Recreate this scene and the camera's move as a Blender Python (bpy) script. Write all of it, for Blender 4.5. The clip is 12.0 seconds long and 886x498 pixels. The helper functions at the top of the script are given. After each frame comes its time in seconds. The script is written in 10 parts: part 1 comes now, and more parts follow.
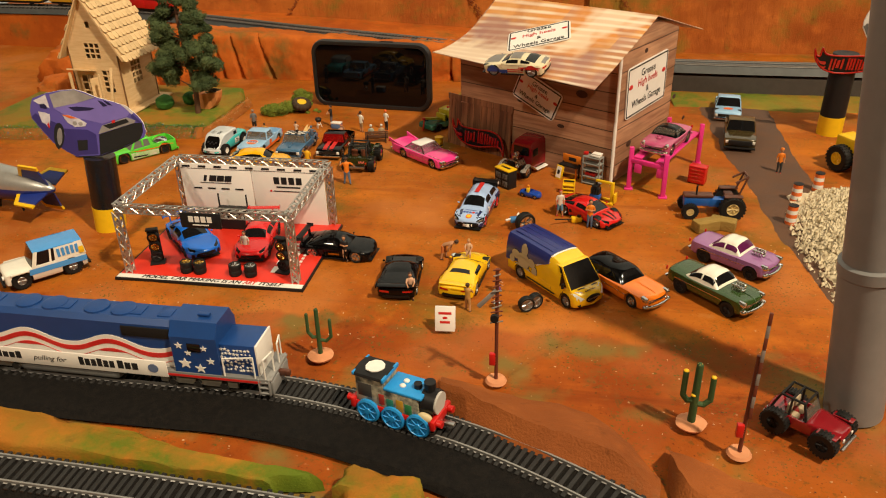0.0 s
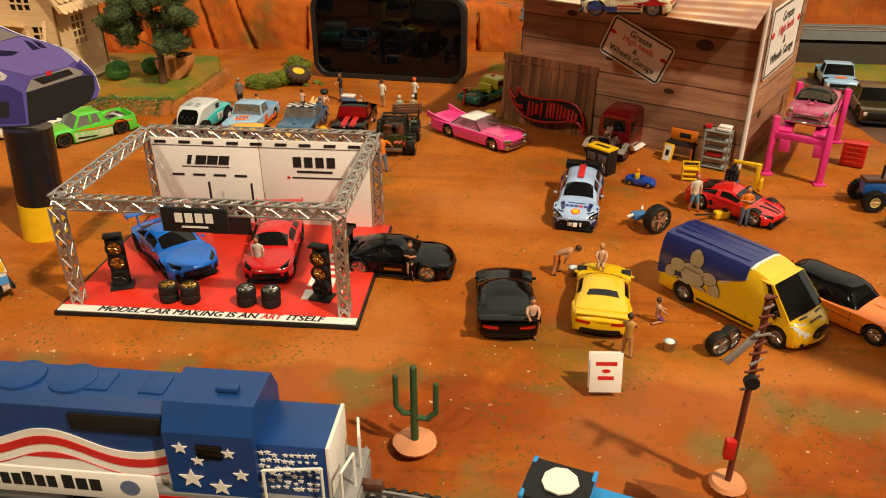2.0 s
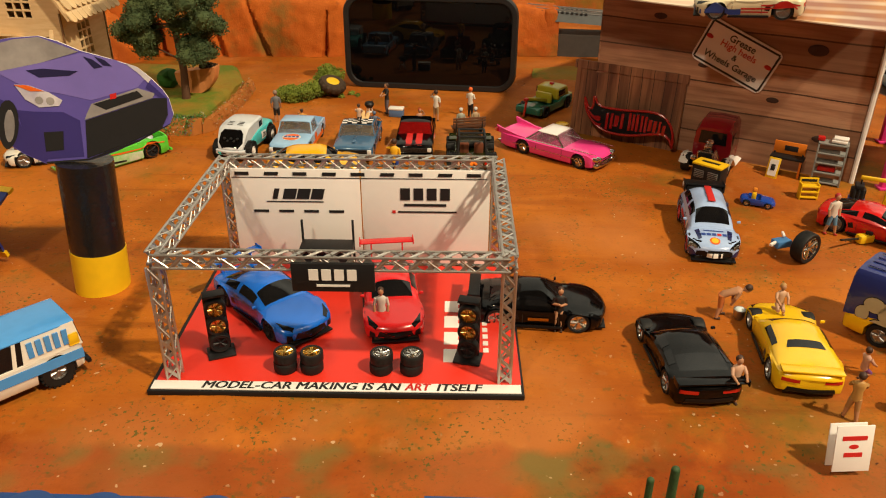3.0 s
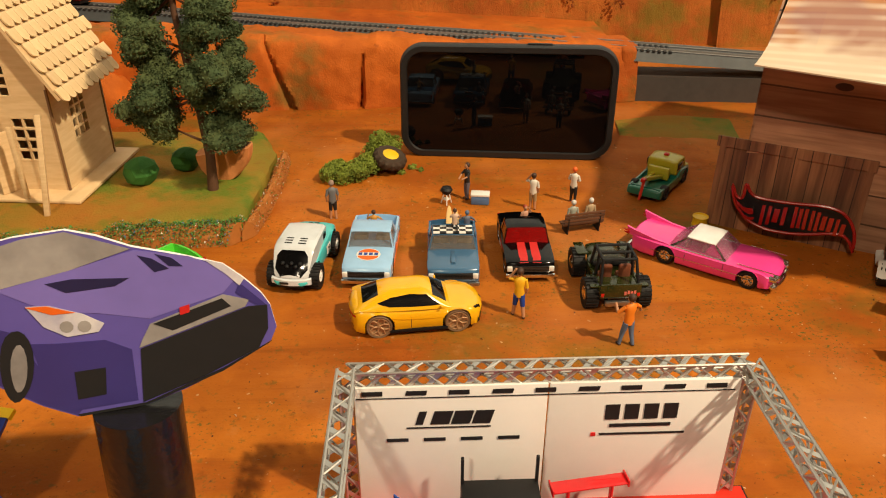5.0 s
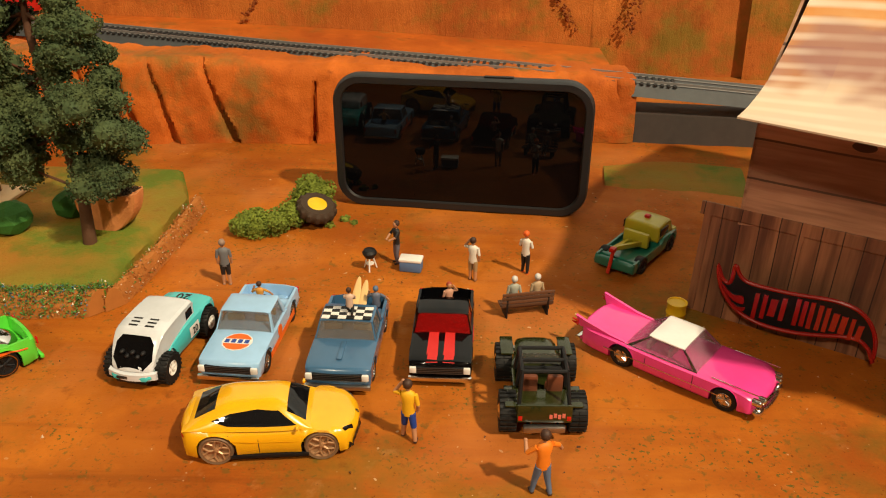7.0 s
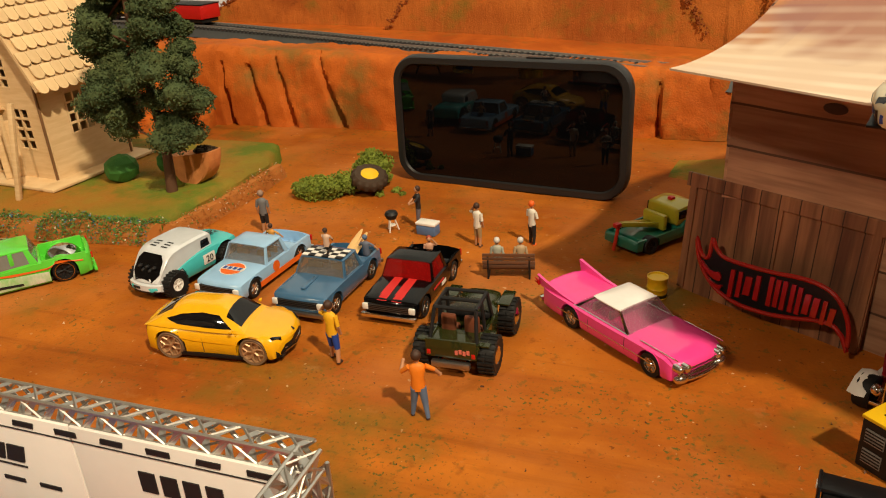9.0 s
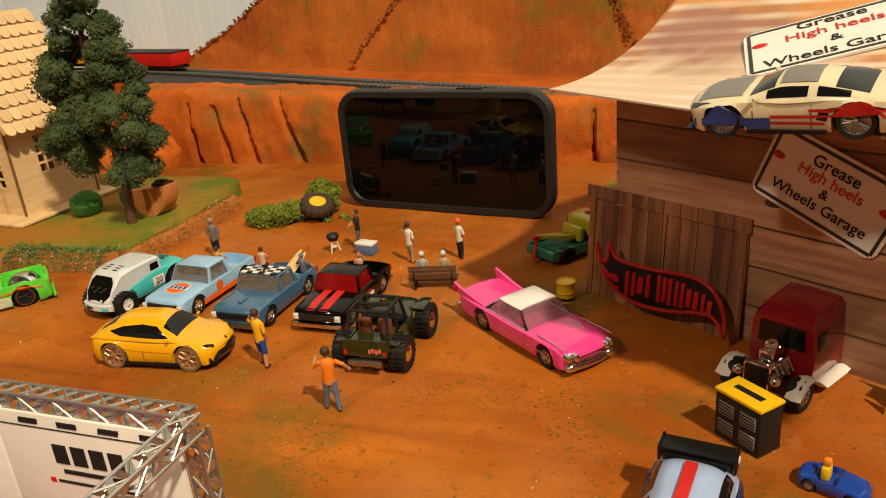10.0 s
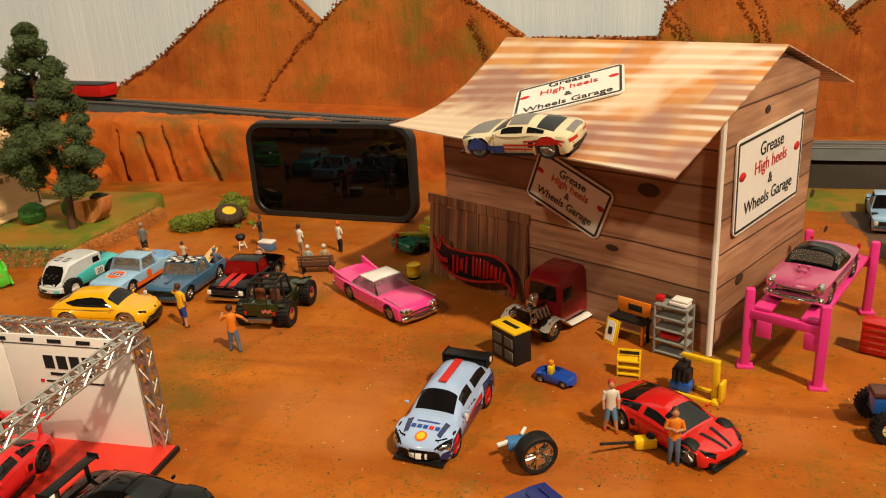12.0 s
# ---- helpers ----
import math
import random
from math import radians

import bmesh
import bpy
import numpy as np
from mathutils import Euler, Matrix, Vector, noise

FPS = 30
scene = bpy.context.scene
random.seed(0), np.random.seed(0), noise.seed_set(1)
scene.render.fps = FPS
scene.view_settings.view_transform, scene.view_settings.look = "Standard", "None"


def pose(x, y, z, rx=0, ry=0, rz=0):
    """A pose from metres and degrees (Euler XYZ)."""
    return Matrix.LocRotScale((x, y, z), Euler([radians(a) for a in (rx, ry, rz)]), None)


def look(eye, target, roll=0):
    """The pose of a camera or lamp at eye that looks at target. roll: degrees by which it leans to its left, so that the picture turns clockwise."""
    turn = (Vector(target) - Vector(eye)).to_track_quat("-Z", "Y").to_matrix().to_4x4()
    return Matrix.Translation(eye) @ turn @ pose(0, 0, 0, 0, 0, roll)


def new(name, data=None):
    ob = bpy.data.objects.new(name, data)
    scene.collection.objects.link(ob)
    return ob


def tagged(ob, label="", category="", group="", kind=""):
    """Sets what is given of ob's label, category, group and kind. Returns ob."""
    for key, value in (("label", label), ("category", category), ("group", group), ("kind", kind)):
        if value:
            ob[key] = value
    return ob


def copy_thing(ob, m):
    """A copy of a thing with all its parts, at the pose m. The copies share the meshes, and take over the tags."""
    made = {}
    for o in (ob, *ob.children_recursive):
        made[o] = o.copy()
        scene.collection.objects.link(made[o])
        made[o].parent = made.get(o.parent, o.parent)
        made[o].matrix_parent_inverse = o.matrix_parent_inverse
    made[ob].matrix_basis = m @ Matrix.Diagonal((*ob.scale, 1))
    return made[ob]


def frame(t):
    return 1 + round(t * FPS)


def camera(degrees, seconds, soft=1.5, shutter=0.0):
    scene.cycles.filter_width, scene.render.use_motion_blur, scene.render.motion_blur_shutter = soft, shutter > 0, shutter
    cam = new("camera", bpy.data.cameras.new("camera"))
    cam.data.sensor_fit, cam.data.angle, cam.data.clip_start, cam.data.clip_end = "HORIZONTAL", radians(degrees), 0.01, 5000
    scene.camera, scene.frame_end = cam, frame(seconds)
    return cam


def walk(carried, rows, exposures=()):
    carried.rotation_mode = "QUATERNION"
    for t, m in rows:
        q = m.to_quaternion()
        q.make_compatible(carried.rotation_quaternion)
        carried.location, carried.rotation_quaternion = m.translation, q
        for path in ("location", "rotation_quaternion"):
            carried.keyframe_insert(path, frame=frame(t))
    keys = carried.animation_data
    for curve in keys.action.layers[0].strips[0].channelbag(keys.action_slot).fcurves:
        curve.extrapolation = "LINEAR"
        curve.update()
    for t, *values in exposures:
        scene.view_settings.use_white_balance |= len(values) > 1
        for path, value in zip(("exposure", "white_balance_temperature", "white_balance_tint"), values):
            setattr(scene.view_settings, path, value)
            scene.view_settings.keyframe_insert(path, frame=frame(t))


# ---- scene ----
cam = camera(59.4, 12.0, soft=1.1)
PATH = [
    (0, (0.351, -0.488, 0.312), (0.052, 1.247, -0.637), -1.4),
    (0.5, (0.305, -0.427, 0.283), (0.097, 1.322, -0.663), 0.7),
    (1, (0.28, -0.385, 0.254), (0.038, 1.358, -0.697), 1.1),
    (1.5, (0.256, -0.348, 0.227), (0.014, 1.397, -0.72), 0.7),
    (2, (0.228, -0.316, 0.215), (0.065, 1.445, -0.719), -0.1),
    (2.5, (0.181, -0.285, 0.209), (0.115, 1.486, -0.719), -0.0),
    (3, (0.126, -0.256, 0.206), (0.101, 1.511, -0.73), 0.3),
    (3.5, (0.082, -0.239, 0.202), (0.077, 1.521, -0.747), 0.4),
    (3.7, (0.066, -0.232, 0.203), (0.07, 1.526, -0.75), 0.4),
    (5.3, (0.034, -0.065, 0.233), (0.13, 1.673, -0.752), 0.5),
    (5.5, (0.036, -0.048, 0.237), (0.158, 1.682, -0.758), 1.3),
    (6, (0.055, -0.021, 0.228), (0.152, 1.717, -0.756), 1.1),
    (6.5, (0.079, -0.004, 0.219), (0.117, 1.746, -0.749), 0.6),
    (6.7, (0.089, 0.0, 0.214), (0.096, 1.759, -0.738), 0.4),
    (8.3, (0.193, 0.001, 0.186), (-0.27, 1.735, -0.698), -1.9),
    (8.5, (0.203, -0.001, 0.181), (-0.322, 1.722, -0.687), -2.3),
    (9, (0.232, -0.011, 0.178), (-0.419, 1.686, -0.656), -3.5),
    (9.5, (0.259, -0.018, 0.175), (-0.447, 1.683, -0.605), -4.6),
    (10, (0.28, -0.031, 0.175), (-0.381, 1.707, -0.562), -5.2),
    (10.5, (0.3, -0.056, 0.179), (-0.243, 1.73, -0.54), -4.8),
    (11, (0.315, -0.086, 0.187), (-0.173, 1.72, -0.52), -4.3),
    (11.5, (0.334, -0.118, 0.197), (-0.138, 1.695, -0.503), -3.9),
    (12, (0.357, -0.15, 0.203), (-0.124, 1.663, -0.489), -3.6),
]
walk(cam, [(t, look(eye, target, roll)) for t, eye, target, roll in PATH], [(0.0, -0.08), (1.2, 0.0), (3.6, -0.05), (5.6, 0.15), (6.6, 0.15), (8.4, 0.0), (12.0, -0.06)])

from mathutils.bvhtree import BVHTree

# ---- world and light ----
S = 0.156 / 0.144          # plan millimetres to model millimetres
MM = 0.001 * S
world = bpy.data.worlds.new("room_light")
scene.world = world
world.use_nodes = True
world.node_tree.nodes["Background"].inputs[0].default_value = (1.0, 0.86, 0.70, 1)
world.node_tree.nodes["Background"].inputs[1].default_value = 0.012
scene.view_settings.exposure = 0.0


def lamp(name, kind, eye, target, power, size, colour):
    data = bpy.data.lights.new(name, kind)
    data.energy, data.color = power, colour
    if kind == "AREA":
        data.shape, data.size = "DISK", size
    else:
        data.shadow_soft_size = size
    ob = new(name, data)
    ob.matrix_world = look(eye, target)
    return ob


lamp("room_lamp", "AREA", (2.00, -1.235, 2.94), (0.2, 0.25, 0.0), 172, 0.16, (1.0, 0.81, 0.55))
# Added fill at the front left for faces the main lamp misses; no known fixture.
lamp("ceiling_lamp", "AREA", (-0.45, -1.05, 1.30), (-0.10, 0.45, 0), 11, 0.10, (1.0, 0.83, 0.58))


# ---- materials ----
def mat(name, col, rough=0.5, metal=0.0, col2=None, scale=120.0, amount=0.6, bump=0.05, bscale=900.0, coat=0.0, alpha=1.0, rand=0.0, stretch=(1, 1, 1), emit=0.0, spec=0.5):
    m = bpy.data.materials.new(name)
    m.use_nodes = True
    nt = m.node_tree
    nd, lk = nt.nodes, nt.links
    b = nd["Principled BSDF"]
    b.inputs["Roughness"].default_value = rough
    b.inputs["Metallic"].default_value = metal
    b.inputs["Specular IOR Level"].default_value = spec
    b.inputs["Coat Weight"].default_value = coat
    b.inputs["Coat Roughness"].default_value = 0.04
    b.inputs["Alpha"].default_value = alpha
    if col2 is None:
        col2 = tuple(c * 0.82 for c in col)
    tc = nd.new("ShaderNodeTexCoord")
    mp = nd.new("ShaderNodeMapping")
    mp.inputs["Scale"].default_value = stretch
    lk.new(tc.outputs["Object"], mp.inputs["Vector"])
    n1 = nd.new("ShaderNodeTexNoise")
    n1.inputs["Scale"].default_value = scale
    n1.inputs["Detail"].default_value = 5
    n1.inputs["Roughness"].default_value = 0.6
    lk.new(mp.outputs[0], n1.inputs["Vector"])
    r = nd.new("ShaderNodeMapRange")
    r.inputs[1].default_value, r.inputs[2].default_value = 0.38, 0.66
    r.inputs[4].default_value = amount
    lk.new(n1.outputs["Fac"], r.inputs[0])
    mix = nd.new("ShaderNodeMix")
    mix.data_type = "RGBA"
    mix.inputs[6].default_value = (*col, 1)
    mix.inputs[7].default_value = (*col2, 1)
    lk.new(r.outputs[0], mix.inputs[0])
    out = mix.outputs[2]
    if rand:
        oi = nd.new("ShaderNodeObjectInfo")
        hs = nd.new("ShaderNodeHueSaturation")
        mr = nd.new("ShaderNodeMapRange")
        mr.inputs[3].default_value, mr.inputs[4].default_value = 1 - rand, 1 + rand
        lk.new(oi.outputs["Random"], mr.inputs[0])
        lk.new(mr.outputs[0], hs.inputs["Value"])
        lk.new(out, hs.inputs["Color"])
        out = hs.outputs[0]
    lk.new(out, b.inputs["Base Color"])
    n2 = nd.new("ShaderNodeTexNoise")
    n2.inputs["Scale"].default_value = bscale
    n2.inputs["Detail"].default_value = 4
    lk.new(mp.outputs[0], n2.inputs["Vector"])
    if bump:
        bp = nd.new("ShaderNodeBump")
        bp.inputs["Strength"].default_value = bump
        bp.inputs["Distance"].default_value = 0.001
        lk.new(n2.outputs["Fac"], bp.inputs["Height"])
        lk.new(bp.outputs[0], b.inputs["Normal"])
    rr = nd.new("ShaderNodeMapRange")
    rr.inputs[3].default_value, rr.inputs[4].default_value = max(0.01, rough * 0.8), min(1, rough * 1.2)
    lk.new(n1.outputs["Fac"], rr.inputs[0])
    lk.new(rr.outputs[0], b.inputs["Roughness"])
    if emit:
        b.inputs["Emission Color"].default_value = (*col, 1)
        b.inputs["Emission Strength"].default_value = emit
    return m


PAINTS = {}


def paint(name, col, rough=0.24, coat=0.55, metal=0.0):
    if name not in PAINTS:
        PAINTS[name] = mat(name + "_paint", col, rough, metal, scale=160, amount=0.35, bump=0.015, bscale=700, coat=coat)
    return PAINTS[name]


RUBBER = mat("rubber", (0.009, 0.009, 0.009), 0.6, scale=300, spec=0.3)
TANRUBBER = mat("dusty_tan_rubber", (0.16, 0.095, 0.05), 0.55, scale=300)
CHROME = mat("chrome", (0.75, 0.73, 0.70), 0.12, 1.0, scale=200, bump=0.02)
STEEL = mat("dull_steel", (0.42, 0.41, 0.40), 0.38, 1.0, scale=200, bump=0.05)
GOLD = mat("gold_rim", (0.55, 0.36, 0.10), 0.25, 1.0)
BLACK = mat("black_plastic", (0.007, 0.007, 0.008), 0.35, scale=200, spec=0.3)
SATIN = mat("satin_black", (0.011, 0.011, 0.012), 0.5, scale=150, bump=0.06, spec=0.3)
DARK = mat("dark_interior", (0.02, 0.018, 0.016), 0.55, spec=0.3)
TAN = mat("tan_interior", (0.42, 0.33, 0.22), 0.5)
TINT = mat("tinted_glass", (0.006, 0.006, 0.007), 0.05, bump=0.0, spec=0.4)
CLEAR = mat("clear_window", (0.20, 0.17, 0.14), 0.05, alpha=0.34, bump=0.0)
PLUMGLASS = mat("pale_plum_window", (0.34, 0.20, 0.26), 0.05, alpha=0.30, bump=0.0)
REDGLASS = mat("red_window", (0.26, 0.004, 0.004), 0.08, alpha=0.7, bump=0.0)
LAMPW = mat("headlamp", (0.75, 0.74, 0.70), 0.12, coat=0.5)
LAMPR = mat("tail_lamp", (0.5, 0.01, 0.008), 0.15, coat=0.5)
WHITE = mat("white_plastic", (0.78, 0.76, 0.72), 0.4, scale=90, amount=0.4)
CARD = mat("white_card", (0.80, 0.78, 0.75), 0.75, scale=60, amount=0.25, bump=0.03)
INK = mat("black_ink", (0.015, 0.015, 0.016), 0.6, bump=0, spec=0.3)
REDINK = mat("red_ink", (0.55, 0.015, 0.012), 0.55, bump=0)
BLUEINK = mat("blue_ink", (0.02, 0.06, 0.30), 0.5, bump=0)
ORANGEINK = mat("orange_ink", (0.75, 0.13, 0.01), 0.5, bump=0)
YELLOW = mat("yellow_plastic", (0.80, 0.50, 0.01), 0.38, scale=140, amount=0.4)
RED = mat("red_plastic", (0.52, 0.012, 0.010), 0.32, scale=140, amount=0.4)
PINK = mat("pink_plastic", (0.72, 0.035, 0.26), 0.4, scale=140, amount=0.4)
BLUE = mat("blue_plastic", (0.015, 0.10, 0.45), 0.35)
SKIN = mat("figure_flesh_paint", (0.46, 0.22, 0.11), 0.6)
WOOD = mat("light_plywood", (0.72, 0.52, 0.29), 0.65, col2=(0.58, 0.38, 0.18), scale=40, stretch=(1, 1, 7), amount=0.7, bump=0.12)
WOODDK = mat("burnt_wood_edge", (0.20, 0.10, 0.04), 0.7)


# ---- mesh helpers (all in plan millimetres) ----
def bx(bm, c, s, bev=0.0, rz=0.0, mi=0, rot=None, seg=2):
    g = bmesh.ops.create_cube(bm, size=1.0)
    vs = g["verts"]
    m = Matrix.Translation(c) @ (rot.to_4x4() if rot else Matrix.Rotation(radians(rz), 4, "Z")) @ Matrix.Diagonal((*s, 1))
    bmesh.ops.transform(bm, matrix=m, verts=vs)
    fs = {f for v in vs for f in v.link_faces}
    for f in fs:
        f.material_index = mi
    if bev:
        es = list({e for v in vs for e in v.link_edges})
        r = bmesh.ops.bevel(bm, geom=es, offset=bev, segments=seg, affect="EDGES", profile=0.5)
        for f in r["faces"]:
            f.material_index = mi
    return vs


def rod(bm, p, q, r, r2=None, seg=8, mi=0, caps=True):
    p, q = Vector(p), Vector(q)
    d = q - p
    g = bmesh.ops.create_cone(bm, cap_ends=caps, segments=seg, radius1=r, radius2=r if r2 is None else r2, depth=d.length)
    m = Matrix.Translation((p + q) / 2) @ d.to_track_quat("Z", "Y").to_matrix().to_4x4()
    bmesh.ops.transform(bm, matrix=m, verts=g["verts"])
    for v in g["verts"]:
        for f in v.link_faces:
            f.material_index = mi
    return g["verts"]


def ball(bm, c, r, mi=0, sub=2, sx=(1, 1, 1)):
    g = bmesh.ops.create_icosphere(bm, subdivisions=sub, radius=1)
    bmesh.ops.transform(bm, matrix=Matrix.Translation(c) @ Matrix.Diagonal((r * sx[0], r * sx[1], r * sx[2], 1)), verts=g["verts"])
    for v in g["verts"]:
        for f in v.link_faces:
            f.material_index = mi
    return g["verts"]


def loft(bm, rings, closed=True, caps=True, mi=0):
    rows = [[bm.verts.new(p) for p in ring] for ring in rings]
    n = len(rows[0])
    for a, b in zip(rows, rows[1:]):
        for i in range(n if closed else n - 1):
            j = (i + 1) % n
            try:
                bm.faces.new((a[i], a[j], b[j], b[i])).material_index = mi
            except ValueError:
                pass
    if caps and closed:
        for row, flip in ((rows[0], True), (rows[-1], False)):
            try:
                bm.faces.new(row[::-1] if flip else row).material_index = mi
            except ValueError:
                pass
    return rows


def lathe(bm, prof, seg=24, axis="Y", c=(0, 0, 0), mi=0):
    """prof: (radius, along) pairs, turned round the axis through c."""
    rings = []
    for k in range(seg):
        a = 2 * math.pi * k / seg
        ca, sa = math.cos(a), math.sin(a)
        if axis == "Y":
            rings.append([(c[0] + r * ca, c[1] + h, c[2] + r * sa) for r, h in prof])
        elif axis == "Z":
            rings.append([(c[0] + r * ca, c[1] + r * sa, c[2] + h) for r, h in prof])
        else:
            rings.append([(c[0] + h, c[1] + r * ca, c[2] + r * sa) for r, h in prof])
    rows = [[bm.verts.new(p) for p in ring] for ring in rings]
    n = len(prof)
    for k in range(seg):
        a, b = rows[k], rows[(k + 1) % seg]
        for i in range(n - 1):
            bm.faces.new((a[i], a[i + 1], b[i + 1], b[i])).material_index = mi
    bmesh.ops.remove_doubles(bm, verts=[v for r in rows for v in r], dist=1e-5)


def prism(bm, pts, off, mi=0):
    """A flat polygon given thickness along the vector off."""
    off = Vector(off)
    a = [bm.verts.new(p) for p in pts]
    b = [bm.verts.new(Vector(p) + off) for p in pts]
    n = len(pts)
    fs = [bm.faces.new(a[::-1]), bm.faces.new(b)]
    for i in range(n):
        fs.append(bm.faces.new((a[i], a[(i + 1) % n], b[(i + 1) % n], b[i])))
    for f in fs:
        f.material_index = mi
    return a + b


def mesh_of(name, bm, mats, smooth=38):
    bmesh.ops.recalc_face_normals(bm, faces=bm.faces)
    bm.transform(Matrix.Scale(MM, 4))
    me = bpy.data.meshes.new(name)
    bm.to_mesh(me)
    bm.free()
    for m in mats if isinstance(mats, (list, tuple)) else [mats]:
        me.materials.append(m)
    if smooth:
        for p in me.polygons:
            p.use_smooth = True
        me.set_sharp_from_angle(angle=radians(smooth))
    return me


def part(name, bm, mats, parent, label="", smooth=38, at=None):
    ob = new(name, mesh_of(name, bm, mats, smooth) if isinstance(bm, bmesh.types.BMesh) else bm)
    ob.parent = parent
    if at is not None:
        ob.matrix_basis = at
    return tagged(ob, label)


def place(x, y, z=0, rz=0, rx=0, ry=0):
    return pose(x * MM, y * MM, z * MM, rx, ry, rz)


def thing(name, label, category, x, y, z=0, rz=0, group="", kind="", rx=0, ry=0):
    ob = new(name)
    ob.empty_display_size = 0.01
    ob.matrix_basis = place(x, y, z, rz, rx, ry)
    return tagged(ob, label, category, group, kind)


def solo(name, bm, mats, label, category, x, y, z=0, rz=0, group="", kind="", smooth=38, rx=0, ry=0):
    ob = new(name, mesh_of(name, bm, mats, smooth))
    ob.matrix_basis = place(x, y, z, rz, rx, ry)
    return tagged(ob, label, category, group, kind)


def NB():
    return bmesh.new()


def text(body, size, m, material, parent, name="lettering", label="", ext=0.06, align="CENTER", sx=1.0, bold=0.0):
    cu = bpy.data.curves.new(name, "FONT")
    cu.body, cu.size, cu.extrude, cu.align_x, cu.align_y = body, size * MM, ext * MM, align, "CENTER"
    cu.offset = bold * MM
    cu.resolution_u = 3
    cu.materials.append(material)
    ob = new(name, cu)
    ob.parent = parent
    ob.matrix_basis = m @ Matrix.Diagonal((sx, 1, 1, 1))
    return tagged(ob, label)


def lerp_table(tab, x):
    if x <= tab[0][0]:
        return tab[0][1]
    for (x0, a), (x1, b) in zip(tab, tab[1:]):
        if x <= x1:
            k = (x - x0) / (x1 - x0) if x1 > x0 else 1
            return a + (b - a) * k
    return tab[-1][1]


def smooth_table(tab, x):
    """Smooth curve through the points of tab."""
    n = len(tab)
    if x <= tab[0][0]:
        return tab[0][1]
    for i in range(n - 1):
        (x0, a), (x1, b) = tab[i], tab[i + 1]
        if x <= x1:
            h = x1 - x0
            m0 = (b - tab[i - 1][1]) / (x1 - tab[i - 1][0]) if i else (b - a) / h
            m1 = (tab[i + 2][1] - a) / (tab[i + 2][0] - x0) if i + 2 < n else (b - a) / h
            t = (x - x0) / h
            return (2 * t**3 - 3 * t * t + 1) * a + (t**3 - 2 * t * t + t) * h * m0 + (3 * t * t - 2 * t**3) * b + (t**3 - t * t) * h * m1
    return tab[-1][1]


# ---- the large structure ----
def earth_material(name, base, dark, green, gscale=9.0, gmin=0.56, streak=True, bump=0.35):
    m = mat(name, base, 0.72, col2=dark, scale=7.0, amount=0.9, bump=bump, bscale=700, spec=0.15)
    nt = m.node_tree
    nd, lk = nt.nodes, nt.links
    b = nd["Principled BSDF"]
    cur = b.inputs["Base Color"].links[0].from_socket
    tc = nd.new("ShaderNodeTexCoord")

    def layer(cur, col, scale, lo, hi, amount, stretch=(1, 1, 1), detail=6):
        mp = nd.new("ShaderNodeMapping")
        mp.inputs["Scale"].default_value = stretch
        mp.inputs["Location"].default_value = (scale * 0.13, 0.7, 0.2)
        lk.new(tc.outputs["Object"], mp.inputs["Vector"])
        n = nd.new("ShaderNodeTexNoise")
        n.inputs["Scale"].default_value, n.inputs["Detail"].default_value, n.inputs["Roughness"].default_value = scale, detail, 0.65
        lk.new(mp.outputs[0], n.inputs["Vector"])
        r = nd.new("ShaderNodeMapRange")
        r.inputs[1].default_value, r.inputs[2].default_value, r.inputs[4].default_value = lo, hi, amount
        lk.new(n.outputs["Fac"], r.inputs[0])
        x = nd.new("ShaderNodeMix")
        x.data_type = "RGBA"
        lk.new(r.outputs[0], x.inputs[0])
        lk.new(cur, x.inputs[6])
        x.inputs[7].default_value = (*col, 1)
        return x.outputs[2]

    cur = layer(cur, tuple(min(1, c * 1.5) for c in base), 30, 0.5, 0.75, 0.5)
    if streak:
        cur = layer(cur, dark, 16, 0.50, 0.70, 0.85, (0.25, 1.6, 1))
    cur = layer(cur, green, gscale, gmin, gmin + 0.13, 0.75)
    if streak:
        cur = layer(cur, tuple(c * 0.55 for c in dark), 34, 0.58, 0.72, 0.6, (0.10, 1.5, 1))
        cur = layer(cur, (0.42, 0.19, 0.06), 60, 0.60, 0.75, 0.5)
        cur = layer(cur, (0.10, 0.085, 0.015), 170, 0.60, 0.68, 0.55, detail=3)
        cur = layer(cur, tuple(c * 0.35 for c in dark), 420, 0.66, 0.73, 0.7, detail=2)
    cur = layer(cur, tuple(c * 0.5 for c in dark), 90, 0.60, 0.74, 0.6)
    lk.new(cur, b.inputs["Base Color"])
    return m


EARTH = earth_material("red_earth", (0.42, 0.125, 0.010), (0.27, 0.060, 0.005), (0.14, 0.10, 0.012), 11, 0.545, bump=0.3)


